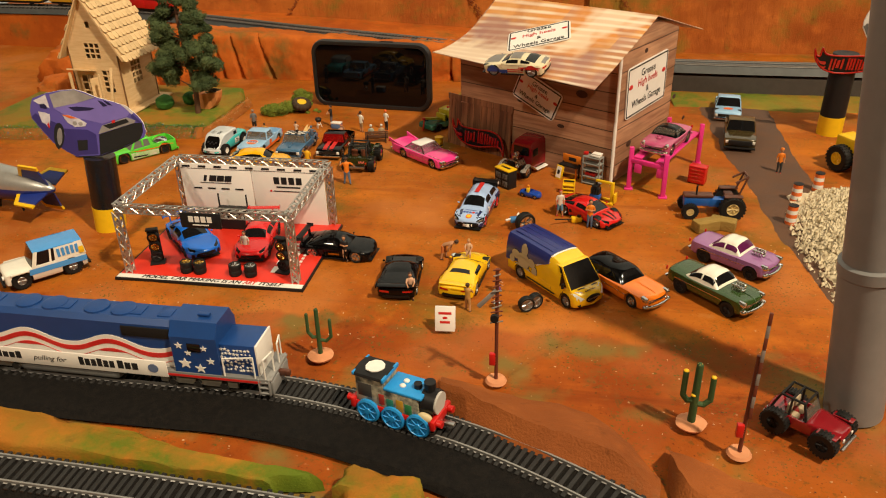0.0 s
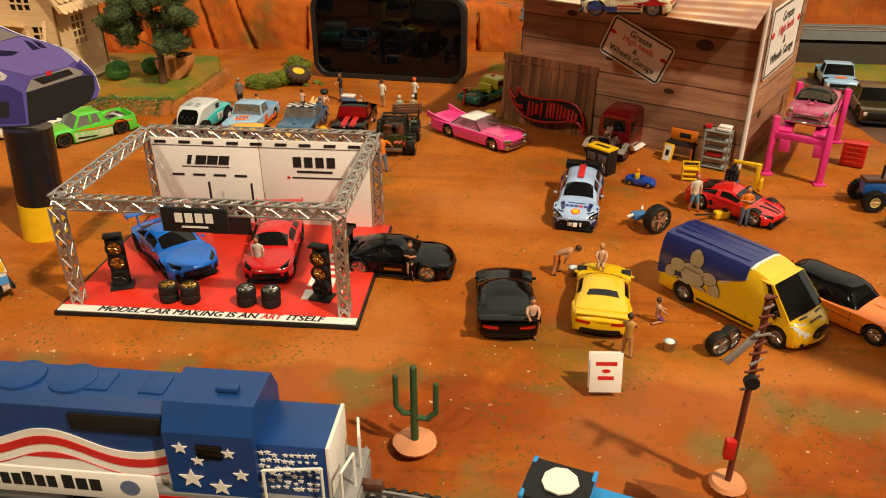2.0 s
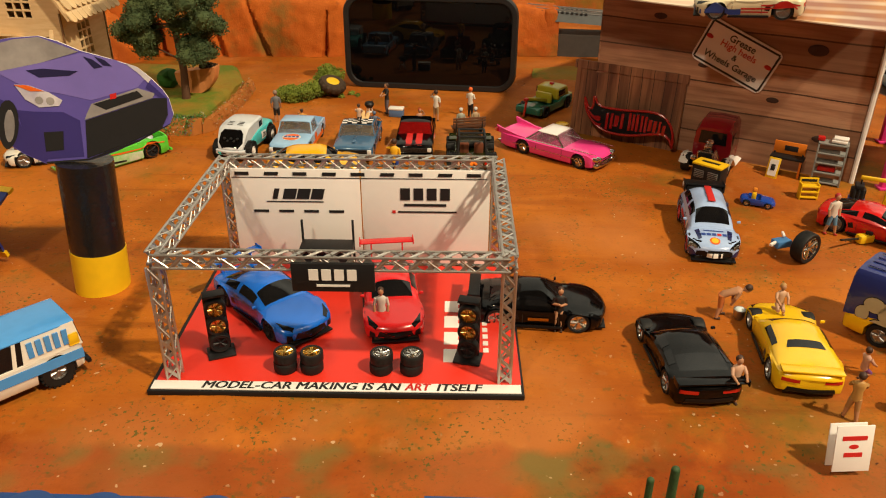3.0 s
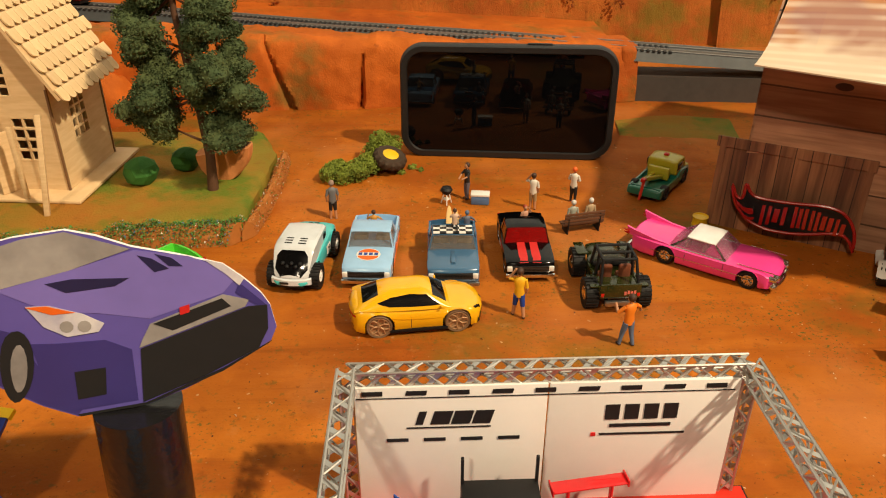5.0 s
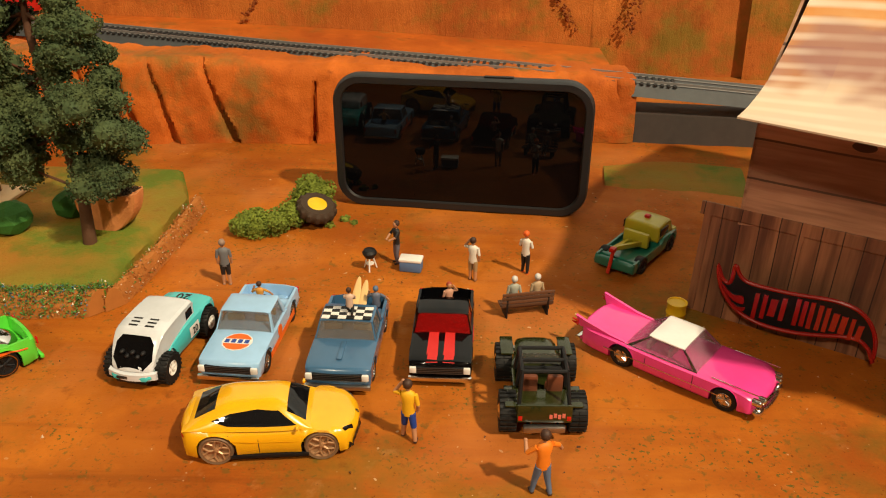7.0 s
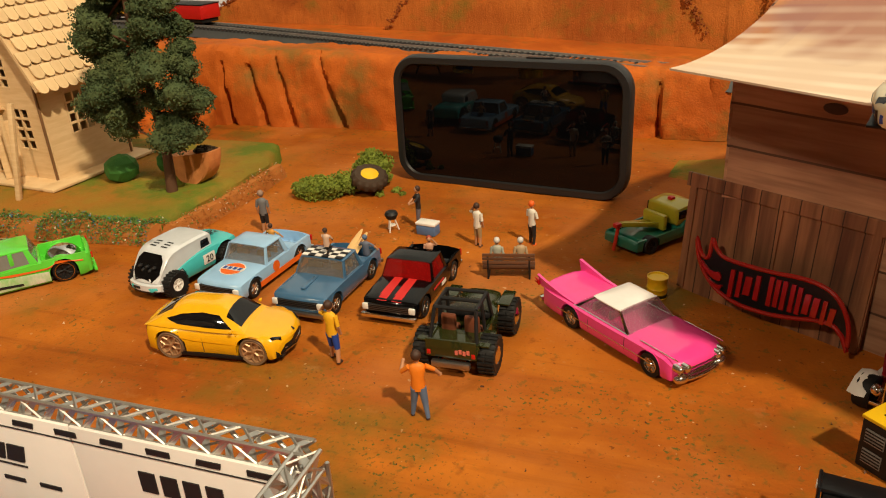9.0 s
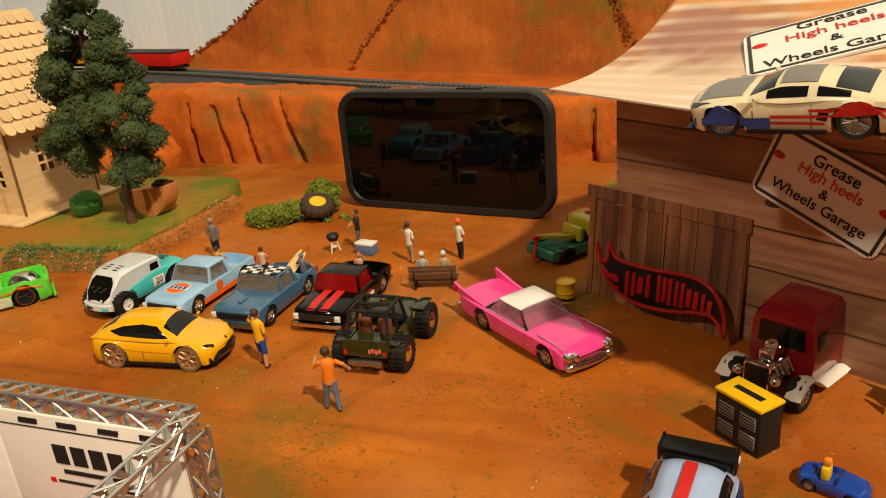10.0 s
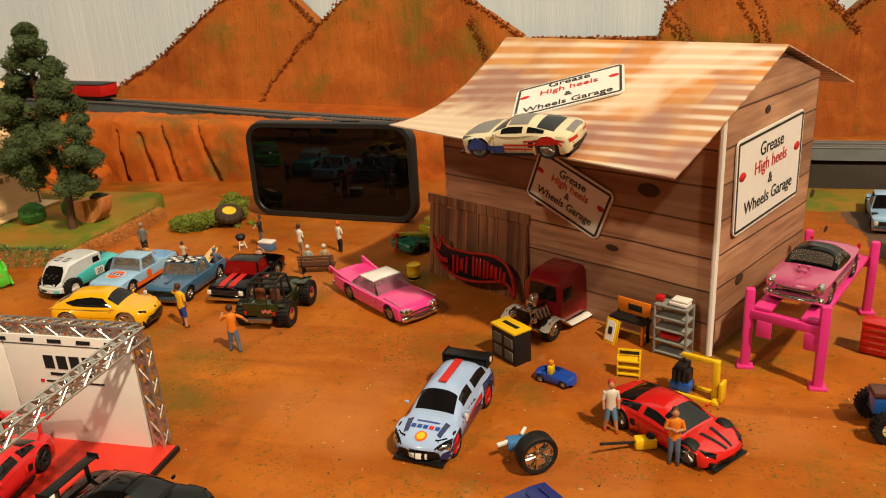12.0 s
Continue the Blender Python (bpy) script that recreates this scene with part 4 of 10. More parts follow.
def wheel_meshes(r, w, style, rimmat):
    key = (r, w, style, rimmat.name)
    if key in WHEELS:
        return WHEELS[key]
    rr = {"low": 0.74, "mid": 0.62, "off": 0.5, "toy": 0.8}[style]
    bm = NB()
    h = w / 2
    lathe(bm, [(r * rr, -h * 0.9), (r * 0.92, -h), (r * 0.985, -h * 0.8), (r, -h * 0.3), (r, h * 0.3), (r * 0.985, h * 0.8), (r * 0.92, h), (r * rr, h * 0.9), (r * rr * 0.96, h * 0.5), (r * rr * 0.96, -h * 0.5), (r * rr, -h * 0.9)], 28)
    if style == "off":
        for k in range(22):
            a = 2 * math.pi * k / 22
            for sd in (-1, 1):
                rot = Matrix.Rotation(-a, 3, "Y") @ Matrix.Rotation(radians(25 * sd), 3, "X")
                bx(bm, (r * math.cos(a) * 1.0, sd * h * 0.5, r * math.sin(a)), (0.9, h * 0.9, r * 0.15), 0, rot=Matrix.Rotation(-a, 3, "Y"))
    tyre = mesh_of("tyre", bm, TANRUBBER if style == "toy" else RUBBER, 40)
    bm = NB()
    R = r * rr
    lathe(bm, [(R, h * 0.86), (R * 0.93, h * 0.92), (R * 0.86, h * 0.5), (R * 0.3, h * 0.38), (0.001, h * 0.38)], 28)
    n = 5 if style in ("low", "mid") else 6
    if style == "toy":
        n = 5
    for k in range(n):
        a = 2 * math.pi * k / n
        p = Vector((math.cos(a), 0, math.sin(a)))
        if style == "toy":
            mid = p * R * 0.50 + Vector((0, h * 0.72, 0))
            rod(bm, p * R * 0.1 + Vector((0, h * 0.62, 0)), mid, R * 0.10, seg=5)
            for da in (-0.36, 0.36):
                q = Vector((math.cos(a + da), 0, math.sin(a + da)))
                rod(bm, mid, q * R * 0.92 + Vector((0, h * 0.80, 0)), R * 0.085, seg=5)
            continue
        for da in (-0.13, 0.13):
            q = Vector((math.cos(a + da), 0, math.sin(a + da)))
            rod(bm, p * R * 0.12 + Vector((0, h * 0.62, 0)), q * R * 0.90 + Vector((0, h * 0.76, 0)), R * 0.07, seg=4)
    lathe(bm, [(R * 0.2, h * 0.4), (R * 0.2, h * 0.78), (R * 0.14, h * 0.86), (0.001, h * 0.86)], 12)
    rim = mesh_of("rim", bm, rimmat, 35)
    WHEELS[key] = (tyre, rim)
    return tyre, rim


def put_wheel(parent, x, y, z, r, w, style, rimmat, name="wheel", ang=0):
    tyre, rim = wheel_meshes(r, w, style, rimmat)
    side = 0 if y > 0 else 180
    ob = part(name, tyre, None, parent, at=place(x, y, z, side + ang))
    part("rim", rim, None, ob, "spoked rim")
    return ob


def body_loft(L, hw, sill, top, wid, wheels, ra, bed=None, rnd=0.9, crown=0.5, belly=0.97, bow=(1.2, 0.9), rn=1.7):
    """hw: half width; top and wid: tables over x; wheels: (x, z centre); ra: arch radius."""
    xs = {round(-L / 2 + L * i / 40, 3) for i in range(41)}
    for wx, wz in wheels:
        for k in range(-6, 7):
            xs.add(round(wx + ra * math.sin(k / 6 * math.pi / 2), 3))
        xs |= {round(wx - ra - 0.02, 3), round(wx + ra + 0.02, 3)}
    if bed:
        for e in bed[:2]:
            xs |= {e - 0.02, e + 0.02}
    for k in range(1, 6):
        e = L / 2 - rn * (1 - math.sin(k / 5 * math.pi / 2))
        xs |= {round(e, 3), round(-e, 3)}
    xs = sorted(x for x in xs if -L / 2 <= x <= L / 2)
    bm = NB()
    rings = []
    for x in xs:
        zt = smooth_table(top, x)
        w = hw * smooth_table(wid, x)
        zb = sill + 1.2 * max(0, abs(x) / (L / 2) - 0.86) / 0.14
        for wx, wz in wheels:
            if abs(x - wx) <= ra:
                zb = max(zb, wz + math.sqrt(max(0, ra * ra - (x - wx) ** 2)))
        e = max(0.0, min(1.0, (abs(x) - L / 2 + rn) / rn))
        inset = rn * (1 - math.sqrt(max(0.0, 1 - e * e)))
        w, zt, zb = w - inset, zt - 0.7 * inset, zb + 0.5 * inset
        zb = min(zb, zt - 0.8)
        h = zt - sill

        def cl(z):
            return max(z, zb)
        inbed = bed and bed[0] <= x <= bed[1]
        if inbed:
            half = [(0, zb), (w * 0.9, zb), (w * belly, cl(sill + 0.12 * h)), (w, cl(sill + 0.5 * h)), (w * 0.985, cl(zt - 0.2 * h)), (w * 0.965, zt), (w * 0.87, zt), (w * 0.86, max(bed[2], zb + 0.2)), (0, max(bed[2], zb + 0.2))]
        else:
            half = [(0, zb), (w * 0.9, zb), (w * belly, cl(sill + 0.12 * h)), (w, cl(sill + 0.5 * h)), (w * 0.985, cl(zt - 0.24 * h)), (w * (rnd + 0.05), cl(zt - 0.08 * h)), (w * (rnd - 0.06), zt - 0.01 * h), (w * 0.5, zt + crown * 0.8), (0, zt + crown)]
        rr = max(0.0, abs(x) / (L / 2) - 0.72) / 0.28
        back = (bow[0] if x > 0 else -bow[1]) * rr ** 1.3
        half = [(y, z, x - back * (abs(y) / hw) ** 2.2) for y, z in half]
        ring = [(q, y, z) for y, z, q in half] + [(q, -y, z) for y, z, q in half[-2:0:-1]]
        rings.append(ring)
    loft(bm, rings)
    return bm


BODIES = {}


def decal(car, name, material, pts, side, label="", lift=0.2, body=None, n=4, m=4):
    """A printed or inset patch laid on the body skin; pts in the plane seen from that side."""
    ob = body or BODIES[car.name]
    if ob.name not in BODIES:
        me = ob.data
        BODIES[ob.name] = BVHTree.FromPolygons([v.co / MM for v in me.vertices], [tuple(f.vertices) for f in me.polygons])
    tree = BODIES[ob.name]
    d = {"top": (0, 0, -1), "left": (0, -1, 0), "right": (0, 1, 0), "front": (-1, 0, 0), "rear": (1, 0, 0)}[side]
    d = Vector(d)

    def hit(a, b):
        o = Vector((a, b, 0)) if side == "top" else Vector((a, 0, b)) if side in ("left", "right") else Vector((0, a, b))
        loc, nor, i, dist = tree.ray_cast(o - d * 90, d)
        if loc is None:
            loc, nor, i, dist = tree.find_nearest(o - d * 20)
        if nor.dot(d) > 0:
            nor = -nor
        return loc + nor * lift
    cx, cy = sum(q[0] for q in pts) / len(pts), sum(q[1] for q in pts) / len(pts)
    edge = []
    for (x0, y0), (x1, y1) in zip(pts, pts[1:] + pts[:1]):
        edge += [(x0 + (x1 - x0) * k / n, y0 + (y1 - y0) * k / n) for k in range(n)]
    bm = NB()
    mid = bm.verts.new(hit(cx, cy))
    rings = [[bm.verts.new(hit(cx + (x - cx) * k / m, cy + (y - cy) * k / m)) for x, y in edge] for k in range(1, m + 1)]
    N = len(edge)
    for i in range(N):
        bm.faces.new((mid, rings[0][i], rings[0][(i + 1) % N]))
        for a, b in zip(rings, rings[1:]):
            bm.faces.new((a[i], b[i], b[(i + 1) % N], a[(i + 1) % N]))
    return part(name, bm, material, car, label, smooth=50)


def disc_pts(cx, cy, rx, ry=None, n=12):
    return [(cx + rx * math.cos(2 * math.pi * k / n), cy + (ry or rx) * math.sin(2 * math.pi * k / n)) for k in range(n)]


def door_lines(car, xs, z0, z1, w=0.28):
    for x in xs:
        for side in ("left", "right"):
            decal(car, "door_gap", DARK, [(x, z0), (x + w, z0), (x + w, z1), (x, z1)], side, lift=0.06, m=1)


def pane(bm, a, b, c, d, t=0.35, bulge=0.0, n=4):
    """A thin pane between corners a b (foot) and d c (head)."""
    a, b, c, d = map(Vector, (a, b, c, d))
    nrm = (b - a).cross(d - a).normalized()
    rows = []
    for k in range(n + 1):
        u = k / n
        o = nrm * bulge * 4 * u * (1 - u)
        p, q = a.lerp(b, u) + o, d.lerp(c, u) + o
        rows.append([p, q, q - nrm * t, p - nrm * t])
    loft(bm, rows)


def cabin(car, spec, hw, top, roofmat, glass, interior=None, pillars=(0.0, 0.07, 0.46, 0.53, 0.86, 1.0), pilmat=None, bulge=0.8, wb=0.90, wr=0.74, crown=0.7, side_glass=None):
    xa, xb, xc, xd, zr = spec
    za, zd = smooth_table(top, xa) - 0.3, smooth_table(top, xd) - 0.3
    Wb, Wr = hw * wb, hw * wr
    q = lambda s, t, sd: (Vector((xa, sd * Wb, za)).lerp(Vector((xd, sd * Wb, zd)), s)).lerp(Vector((xb, sd * Wr, zr)).lerp(Vector((xc, sd * Wr, zr)), s), t)
    bm = NB()
    pane(bm, (xa, Wb * 0.97, za), (xa, -Wb * 0.97, za), (xb, -Wr * 0.97, zr), (xb, Wr * 0.97, zr), bulge=-bulge)
    part("windshield", bm, glass, car)
    bm = NB()
    pane(bm, (xd, -Wb * 0.97, zd), (xd, Wb * 0.97, zd), (xc, Wr * 0.97, zr), (xc, -Wr * 0.97, zr), bulge=-bulge * 0.6)
    part("rear_window", bm, glass, car)
    for sd in (-1, 1):
        bm = NB()
        pts = [q(0.02, 0.0, sd), q(0.02, 1.0, sd), q(0.98, 1.0, sd), q(0.98, 0.0, sd)]
        prism(bm, pts, (0, -sd * 0.3, 0))
        part("side_window", bm, side_glass or glass, car, smooth=0)
        for s0, s1 in zip(pillars[::2], pillars[1::2]):
            bm = NB()
            pts = [q(s0, -0.02, sd), q(s0, 1.0, sd), q(s1, 1.0, sd), q(s1, -0.02, sd)]
            prism(bm, [p + Vector((0, sd * 0.28, 0)) for p in pts], (0, -sd * 0.9, 0))
            part("pillar", bm, pilmat or roofmat, car, smooth=0)
        # sill moulding under the glass
        bm = NB()
        rod(bm, q(0.0, 0.0, sd), q(1.0, 0.0, sd), 0.38, seg=6)
        part("window_trim", bm, pilmat or roofmat, car)
    # roof skin
    bm = NB()
    rows = []
    n = 10
    e = 0.5
    for k in range(n + 1):
        u = k / n
        x = xb + e + (xc - xb - 2 * e) * u
        ed = min(1, 5 * u, 5 * (1 - u))
        cz = crown * math.sin(math.pi * min(1, max(0, u))) ** 0.6 if 0 < u < 1 else 0
        hwid = Wr + 0.35 - (1 - ed) * 0.25
        row = []
        for y, z in ((1.0, -0.45), (1.0, 0.0), (0.92, 0.4), (0.7, 0.55 + 0.5 * cz), (0.35, 0.6 + 0.9 * cz), (0, 0.62 + cz), (-0.35, 0.6 + 0.9 * cz), (-0.7, 0.55 + 0.5 * cz), (-0.92, 0.4), (-1.0, 0.0), (-1.0, -0.45)):
            row.append((x, y * hwid, zr + z * (0.55 + 0.45 * ed)))
        rows.append(row)
    loft(bm, rows)
    part("roof", bm, roofmat, car, smooth=60)
    if interior:
        bm = NB()
        bx(bm, ((xa + xd) / 2, 0, (za + zd) / 2 - 0.5), (abs(xd - xa) * 0.92, Wb * 1.8, 1.2), 0.2)
        part("interior", bm, interior, car)
        for sx in (0.42, 0.72):
            for sd in (-1, 1):
                p = q(sx, 0.0, sd)
                bm = NB()
                bx(bm, (p.x, p.y * 0.5, za + 1.2), (1.6, Wb * 0.62, 4.4), 0.6)
                part("seat", bm, interior, car)
    return q


def dome(car, spec, hw, top, roofmat, glass, n=2.7, wb=0.92, wr=0.74, bpil=0.5, side=(0.20, 0.84), belt=0.16, ws=(0.05, None), rear=True, rearmat=None, st=(8, 36), wt=38, rt=40):
    """A rounded cabin with the glass let into its skin."""
    xa, xb, xc, xd, zr = spec
    NU, NT = 44, 36
    h0 = zr - max(smooth_table(top, xa), smooth_table(top, xd))
    tabz = [(0.0, 0.0), (abs(xa - xb) / (xa - xd), 0.93), (0.5 * (abs(xa - xb) + abs(xa - xc)) / (xa - xd), 1.0), (abs(xa - xc) / (xa - xd), 0.90), (1.0, 0.0)]
    grid = []
    for i in range(NU + 1):
        u = i / NU
        x = xa + (xd - xa) * u
        zb = smooth_table(top, x) - 0.6
        zc = zb + max(0.02, smooth_table(tabz, u)) * (zr + 0.6 - zb)
        hc = max(0.05, zc - zb)
        w = hw * wb * (1 - 0.10 * abs(2 * u - 1) ** 4)
        row = []
        for k in range(NT + 1):
            t = math.pi * k / NT
            cy, sy = math.cos(t), math.sin(t)
            y = math.copysign(abs(cy) ** (2 / n), cy)
            z = abs(sy) ** (2 / n)
            tumble = 1 - (1 - wr / wb) * z * hc / max(h0, 1)
            row.append(Vector((x, w * y * tumble, zb + hc * z)))
        grid.append(row)
    bm = NB()
    loft(bm, grid, closed=False)
    BODIES[car.name + "_roof"] = part("roof", bm, roofmat, car, smooth=50)
    ub, uc = abs(xa - xb) / (xa - xd), abs(xa - xc) / (xa - xd)

    def patch(name, u0, u1, t0, t1, material):
        bm = NB()
        vs = {}
        iu = [i for i in range(NU + 1) if u0 - 1e-6 <= i / NU <= u1 + 1e-6]
        ik = [k for k in range(NT + 1) if t0 - 1e-6 <= k * 180 / NT <= t1 + 1e-6]
        if len(iu) < 2 or len(ik) < 2:
            return
        for i in iu:
            for k in ik:
                p = grid[i][k]
                du = grid[min(NU, i + 1)][k] - grid[max(0, i - 1)][k]
                dt = grid[i][min(NT, k + 1)] - grid[i][max(0, k - 1)]
                nr = dt.cross(du)
                nr = nr.normalized() if nr.length > 1e-9 else Vector((0, 0, 1))
                if nr.dot(p - Vector((p.x, 0, grid[i][0].z - 2))) < 0:
                    nr = -nr
                vs[i, k] = (bm.verts.new(p + nr * 0.16), bm.verts.new(p - nr * 0.3))
        for i, i2 in zip(iu, iu[1:]):
            for k, k2 in zip(ik, ik[1:]):
                bm.faces.new((vs[i, k][0], vs[i2, k][0], vs[i2, k2][0], vs[i, k2][0]))
        ring = [(i, ik[0]) for i in iu] + [(iu[-1], k) for k in ik[1:]] + [(i, ik[-1]) for i in iu[-2::-1]] + [(iu[0], k) for k in ik[-2:0:-1]]
        for a, b2 in zip(ring, ring[1:] + ring[:1]):
            bm.faces.new((vs[a][0], vs[b2][0], vs[b2][1], vs[a][1]))
        part(name, bm, material, car, smooth=50)

    patch("windshield", ws[0], ub * 0.90 if ws[1] is None else ws[1], wt, 180 - wt, glass)
    if rear:
        patch("rear_window", uc + (1 - uc) * 0.16, 0.93, rt, 180 - rt, rearmat or glass)
    for t0, t1 in (st, (180 - st[1], 180 - st[0])):
        if bpil:
            patch("side_window", side[0], bpil - 0.02, t0, t1, glass)
            patch("side_window", bpil + 0.02, side[1], t0, t1, glass)
        else:
            patch("side_window", side[0], side[1], t0, t1, glass)


def lights(car, L, hw, zf, zr_, size=(2.2, 3.4, 1.8), inset=0.66, wid_f=1.0, wid_r=1.0, xf=None, xr=None, tail=(0.8, 3.2, 1.6)):
    for sd in (-1, 1):
        bm = NB()
        bx(bm, (0, 0, 0), size, min(size) * 0.3)
        part("headlight", bm, LAMPW, car, "clear headlight", at=place((xf if xf else L / 2 - 1.1), sd * hw * inset * wid_f, zf))
        bm = NB()
        bx(bm, (0, 0, 0), tail, min(tail) * 0.3)
        part("tail_light", bm, LAMPR, car, "red tail light", at=place((xr if xr else -L / 2 + 0.3), sd * hw * inset * wid_r, zr_))


def bar_part(car, name, material, c, s, bev=0.4, label="", rz=0):
    bm = NB()
    bx(bm, (0, 0, 0), s, bev)
    return part(name, bm, material, car, label, at=place(*c, rz))


def mirrors(car, x, hw, z, material):
    for sd in (-1, 1):
        bar_part(car, "wing_mirror", material, (x, sd * (hw + 0.7), z), (1.0, 1.9, 1.3), 0.35)


def base_car(name, label, cat, x, y, rz, L, W, top, wid, paintm, cab, wheels, r, ww=4.6, style="low", rim=CHROME, sill=2.2, ra=None, roofmat=None, glass=TINT, z=0.0, bed=None, interior=None, group="toy cars", bumper=None, track=None, front_r=None, cabin_kw=None, rnd=0.9, crown=0.5, rx=0, ry=0, light=True, zf=None, zr_=None, mirror=True, domed=None, bow=(1.2, 0.9)):
    hw = W / 2
    car = thing(name, label, cat, x, y, z, rz, group, rx=rx, ry=ry)
    ra = ra or r + 0.9
    xr, xf = wheels
    rf = front_r or r
    bm = body_loft(L, hw, sill, top, wid, [(xr, r), (xf, rf)], ra, bed, rnd, crown, bow=bow)
    BODIES[car.name] = part("body", bm, paintm, car, smooth=42)
    ty = (track or hw * 0.98) - ww / 2
    for sd in (-1, 1):
        put_wheel(car, xr, sd * ty, r, r, ww, style, rim)
        put_wheel(car, xf, sd * ty, rf, rf, ww * 0.95, style, rim)
    bm = NB()
    bx(bm, (0, 0, sill + 0.6), (L * 0.93, W * 0.70, 1.4), 0.3)
    part("chassis", bm, DARK, car)
    if cab and domed is not None:
        dome(car, cab, hw, top, roofmat or paintm, glass, **domed)
    elif cab:
        cabin(car, cab, hw, top, roofmat or paintm, glass, interior, **(cabin_kw or {}))
    if light:
        lights(car, L, hw, zf or lerp_table(top, L / 2) - 2.2, zr_ or lerp_table(top, -L / 2) - 2.0, wid_f=smooth_table(wid, L / 2), wid_r=smooth_table(wid, -L / 2))
    if bumper:
        bar_part(car, "front_bumper", bumper, (L / 2 + 0.2, 0, sill + 2.0), (1.8, W * smooth_table(wid, L / 2) * 0.98, 2.0), 0.6)
        bar_part(car, "rear_bumper", bumper, (-L / 2 - 0.2, 0, sill + 2.2), (1.6, W * smooth_table(wid, -L / 2) * 0.98, 2.0), 0.6)
    return car


def tops(L, *pairs):
    return [(a * L, z) for a, z in pairs]


# -- coupe shapes used by several cars --
def supercar(name, label, x, y, rz, paintm, L=66, W=28, H=17, wing=None, style="low", rim=CHROME, roofmat=None, glass=TINT, group="toy cars", z=0.0, hood=9.5, r=5.0, tail=11.0, cab=None, fr=None, lampm=None, mouth=0.5, domekw=None):
    top = tops(L, (-0.5, tail - 1.0), (-0.44, tail), (-0.3, tail + 0.6), (-0.15, tail + 0.3), (0.0, tail - 0.2), (0.2, hood + 0.7), (0.36, hood - 0.3), (0.45, hood - 1.5), (0.5, hood - 2.8))
    wid = tops(L, (-0.5, 0.90), (-0.42, 0.97), (-0.3, 1.0), (-0.08, 0.93), (0.1, 0.93), (0.3, 1.0), (0.42, 0.97), (0.5, 0.90))
    cabs = cab or (0.21 * L, 0.04 * L, -0.16 * L, -0.40 * L, H)
    car = base_car(name, label, "toy car", x, y, rz, L, W, top, wid, paintm, cabs, (-0.30 * L, 0.29 * L), r, 5.0, style, rim, roofmat=roofmat, glass=glass, group=group, z=z, light=False, sill=1.8, domed=dict(dict(n=2.5, bpil=0.54, side=(0.2, 0.80)), **(domekw or {})), bow=(5.0, 2.6))
    zf = hood - 2.8
    for sd in (-1, 1):
        decal(car, "headlight", lampm or TINT, [(0.345 * L, sd * 0.43 * W), (0.40 * L, sd * 0.36 * W), (0.455 * L, sd * 0.26 * W), (0.465 * L, sd * 0.31 * W), (0.425 * L, sd * 0.41 * W)], "top", "dark swept headlight", 0.15)
        decal(car, "side_intake", BLACK, [(sd * W * 0.31, 2.9), (sd * W * 0.41, 2.9), (sd * W * 0.40, zf - 1.0), (sd * W * 0.33, zf - 1.6)], "front", lift=0.15)
        decal(car, "tail_light", LAMPR, [(sd * W * 0.17, tail - 3.6), (sd * W * 0.41, tail - 3.6), (sd * W * 0.41, tail - 2.0), (sd * W * 0.17, tail - 2.0)], "rear", "red tail light", 0.2)
        bar_part(car, "side_skirt", BLACK, (0, sd * W * 0.47, 2.1), (L * 0.36, 1.0, 1.2), 0.3)
        side = "left" if sd > 0 else "right"
        decal(car, "side_vent", BLACK, [(-0.18 * L, 5.2), (-0.135 * L, 5.6), (-0.15 * L, 8.6), (-0.19 * L, 8.0)], side, lift=0.1)
    decal(car, "grille", BLACK, [(-W * mouth / 2, 2.7), (W * mouth / 2, 2.7), (W * mouth * 0.40, zf - 0.7), (-W * mouth * 0.40, zf - 0.7)], "front", "black front grille", 0.15)
    decal(car, "diffuser", BLACK, [(-W * 0.36, 2.6), (W * 0.36, 2.6), (W * 0.32, 5.4), (-W * 0.32, 5.4)], "rear", lift=0.2)
    bar_part(car, "front_splitter", BLACK, (0.46 * L, 0, 1.8), (3.8, W * 0.76, 0.8), 0.3)
    door_lines(car, (0.145 * L, -0.115 * L), 3.2, tail - 1.4)
    mirrors(car, 0.13 * L, W / 2 * 0.93, tail + 0.9, paintm)
    if wing:
        wm, h = wing
        bar_part(car, "rear_wing", wm, (-0.47 * L, 0, tail + h), (5.0, W * 0.96, 0.7), 0.3, "raised rear wing")
        for sd in (-1, 1):
            bar_part(car, "wing_stay", wm, (-0.45 * L, sd * W * 0.28, tail + h / 2 - 0.4), (2.2, 0.7, h), 0.2)
            bar_part(car, "wing_end", wm, (-0.47 * L, sd * W * 0.48, tail + h), (5.4, 0.6, 2.6), 0.2)
    return car


BRONZE = mat("bronze_rim", (0.42, 0.24, 0.12), 0.35, 0.35)
GUNMETAL = mat("gunmetal", (0.12, 0.115, 0.11), 0.35, 0.8)
P_BLUE = paint("metallic_blue", (0.006, 0.13, 0.62))
P_RED = paint("bright_red", (0.62, 0.012, 0.015))
P_BLACK = mat("gloss_black_paint", (0.0025, 0.0025, 0.003), 0.09, bump=0.0, spec=0.28)
P_YEL = paint("gloss_yellow", (0.85, 0.52, 0.008))
P_URUS = paint("deep_yellow", (0.82, 0.42, 0.006))
P_PINK = paint("hot_pink", (0.85, 0.055, 0.30))
P_PINK2 = paint("rose_pink", (0.46, 0.075, 0.19))
P_GULF = paint("powder_blue", (0.30, 0.52, 0.78))
P_STEEL = paint("slate_blue", (0.045, 0.125, 0.24))
P_ORANGE = paint("orange", (0.80, 0.19, 0.012))
P_DKGREEN = paint("forest_green", (0.025, 0.06, 0.012))
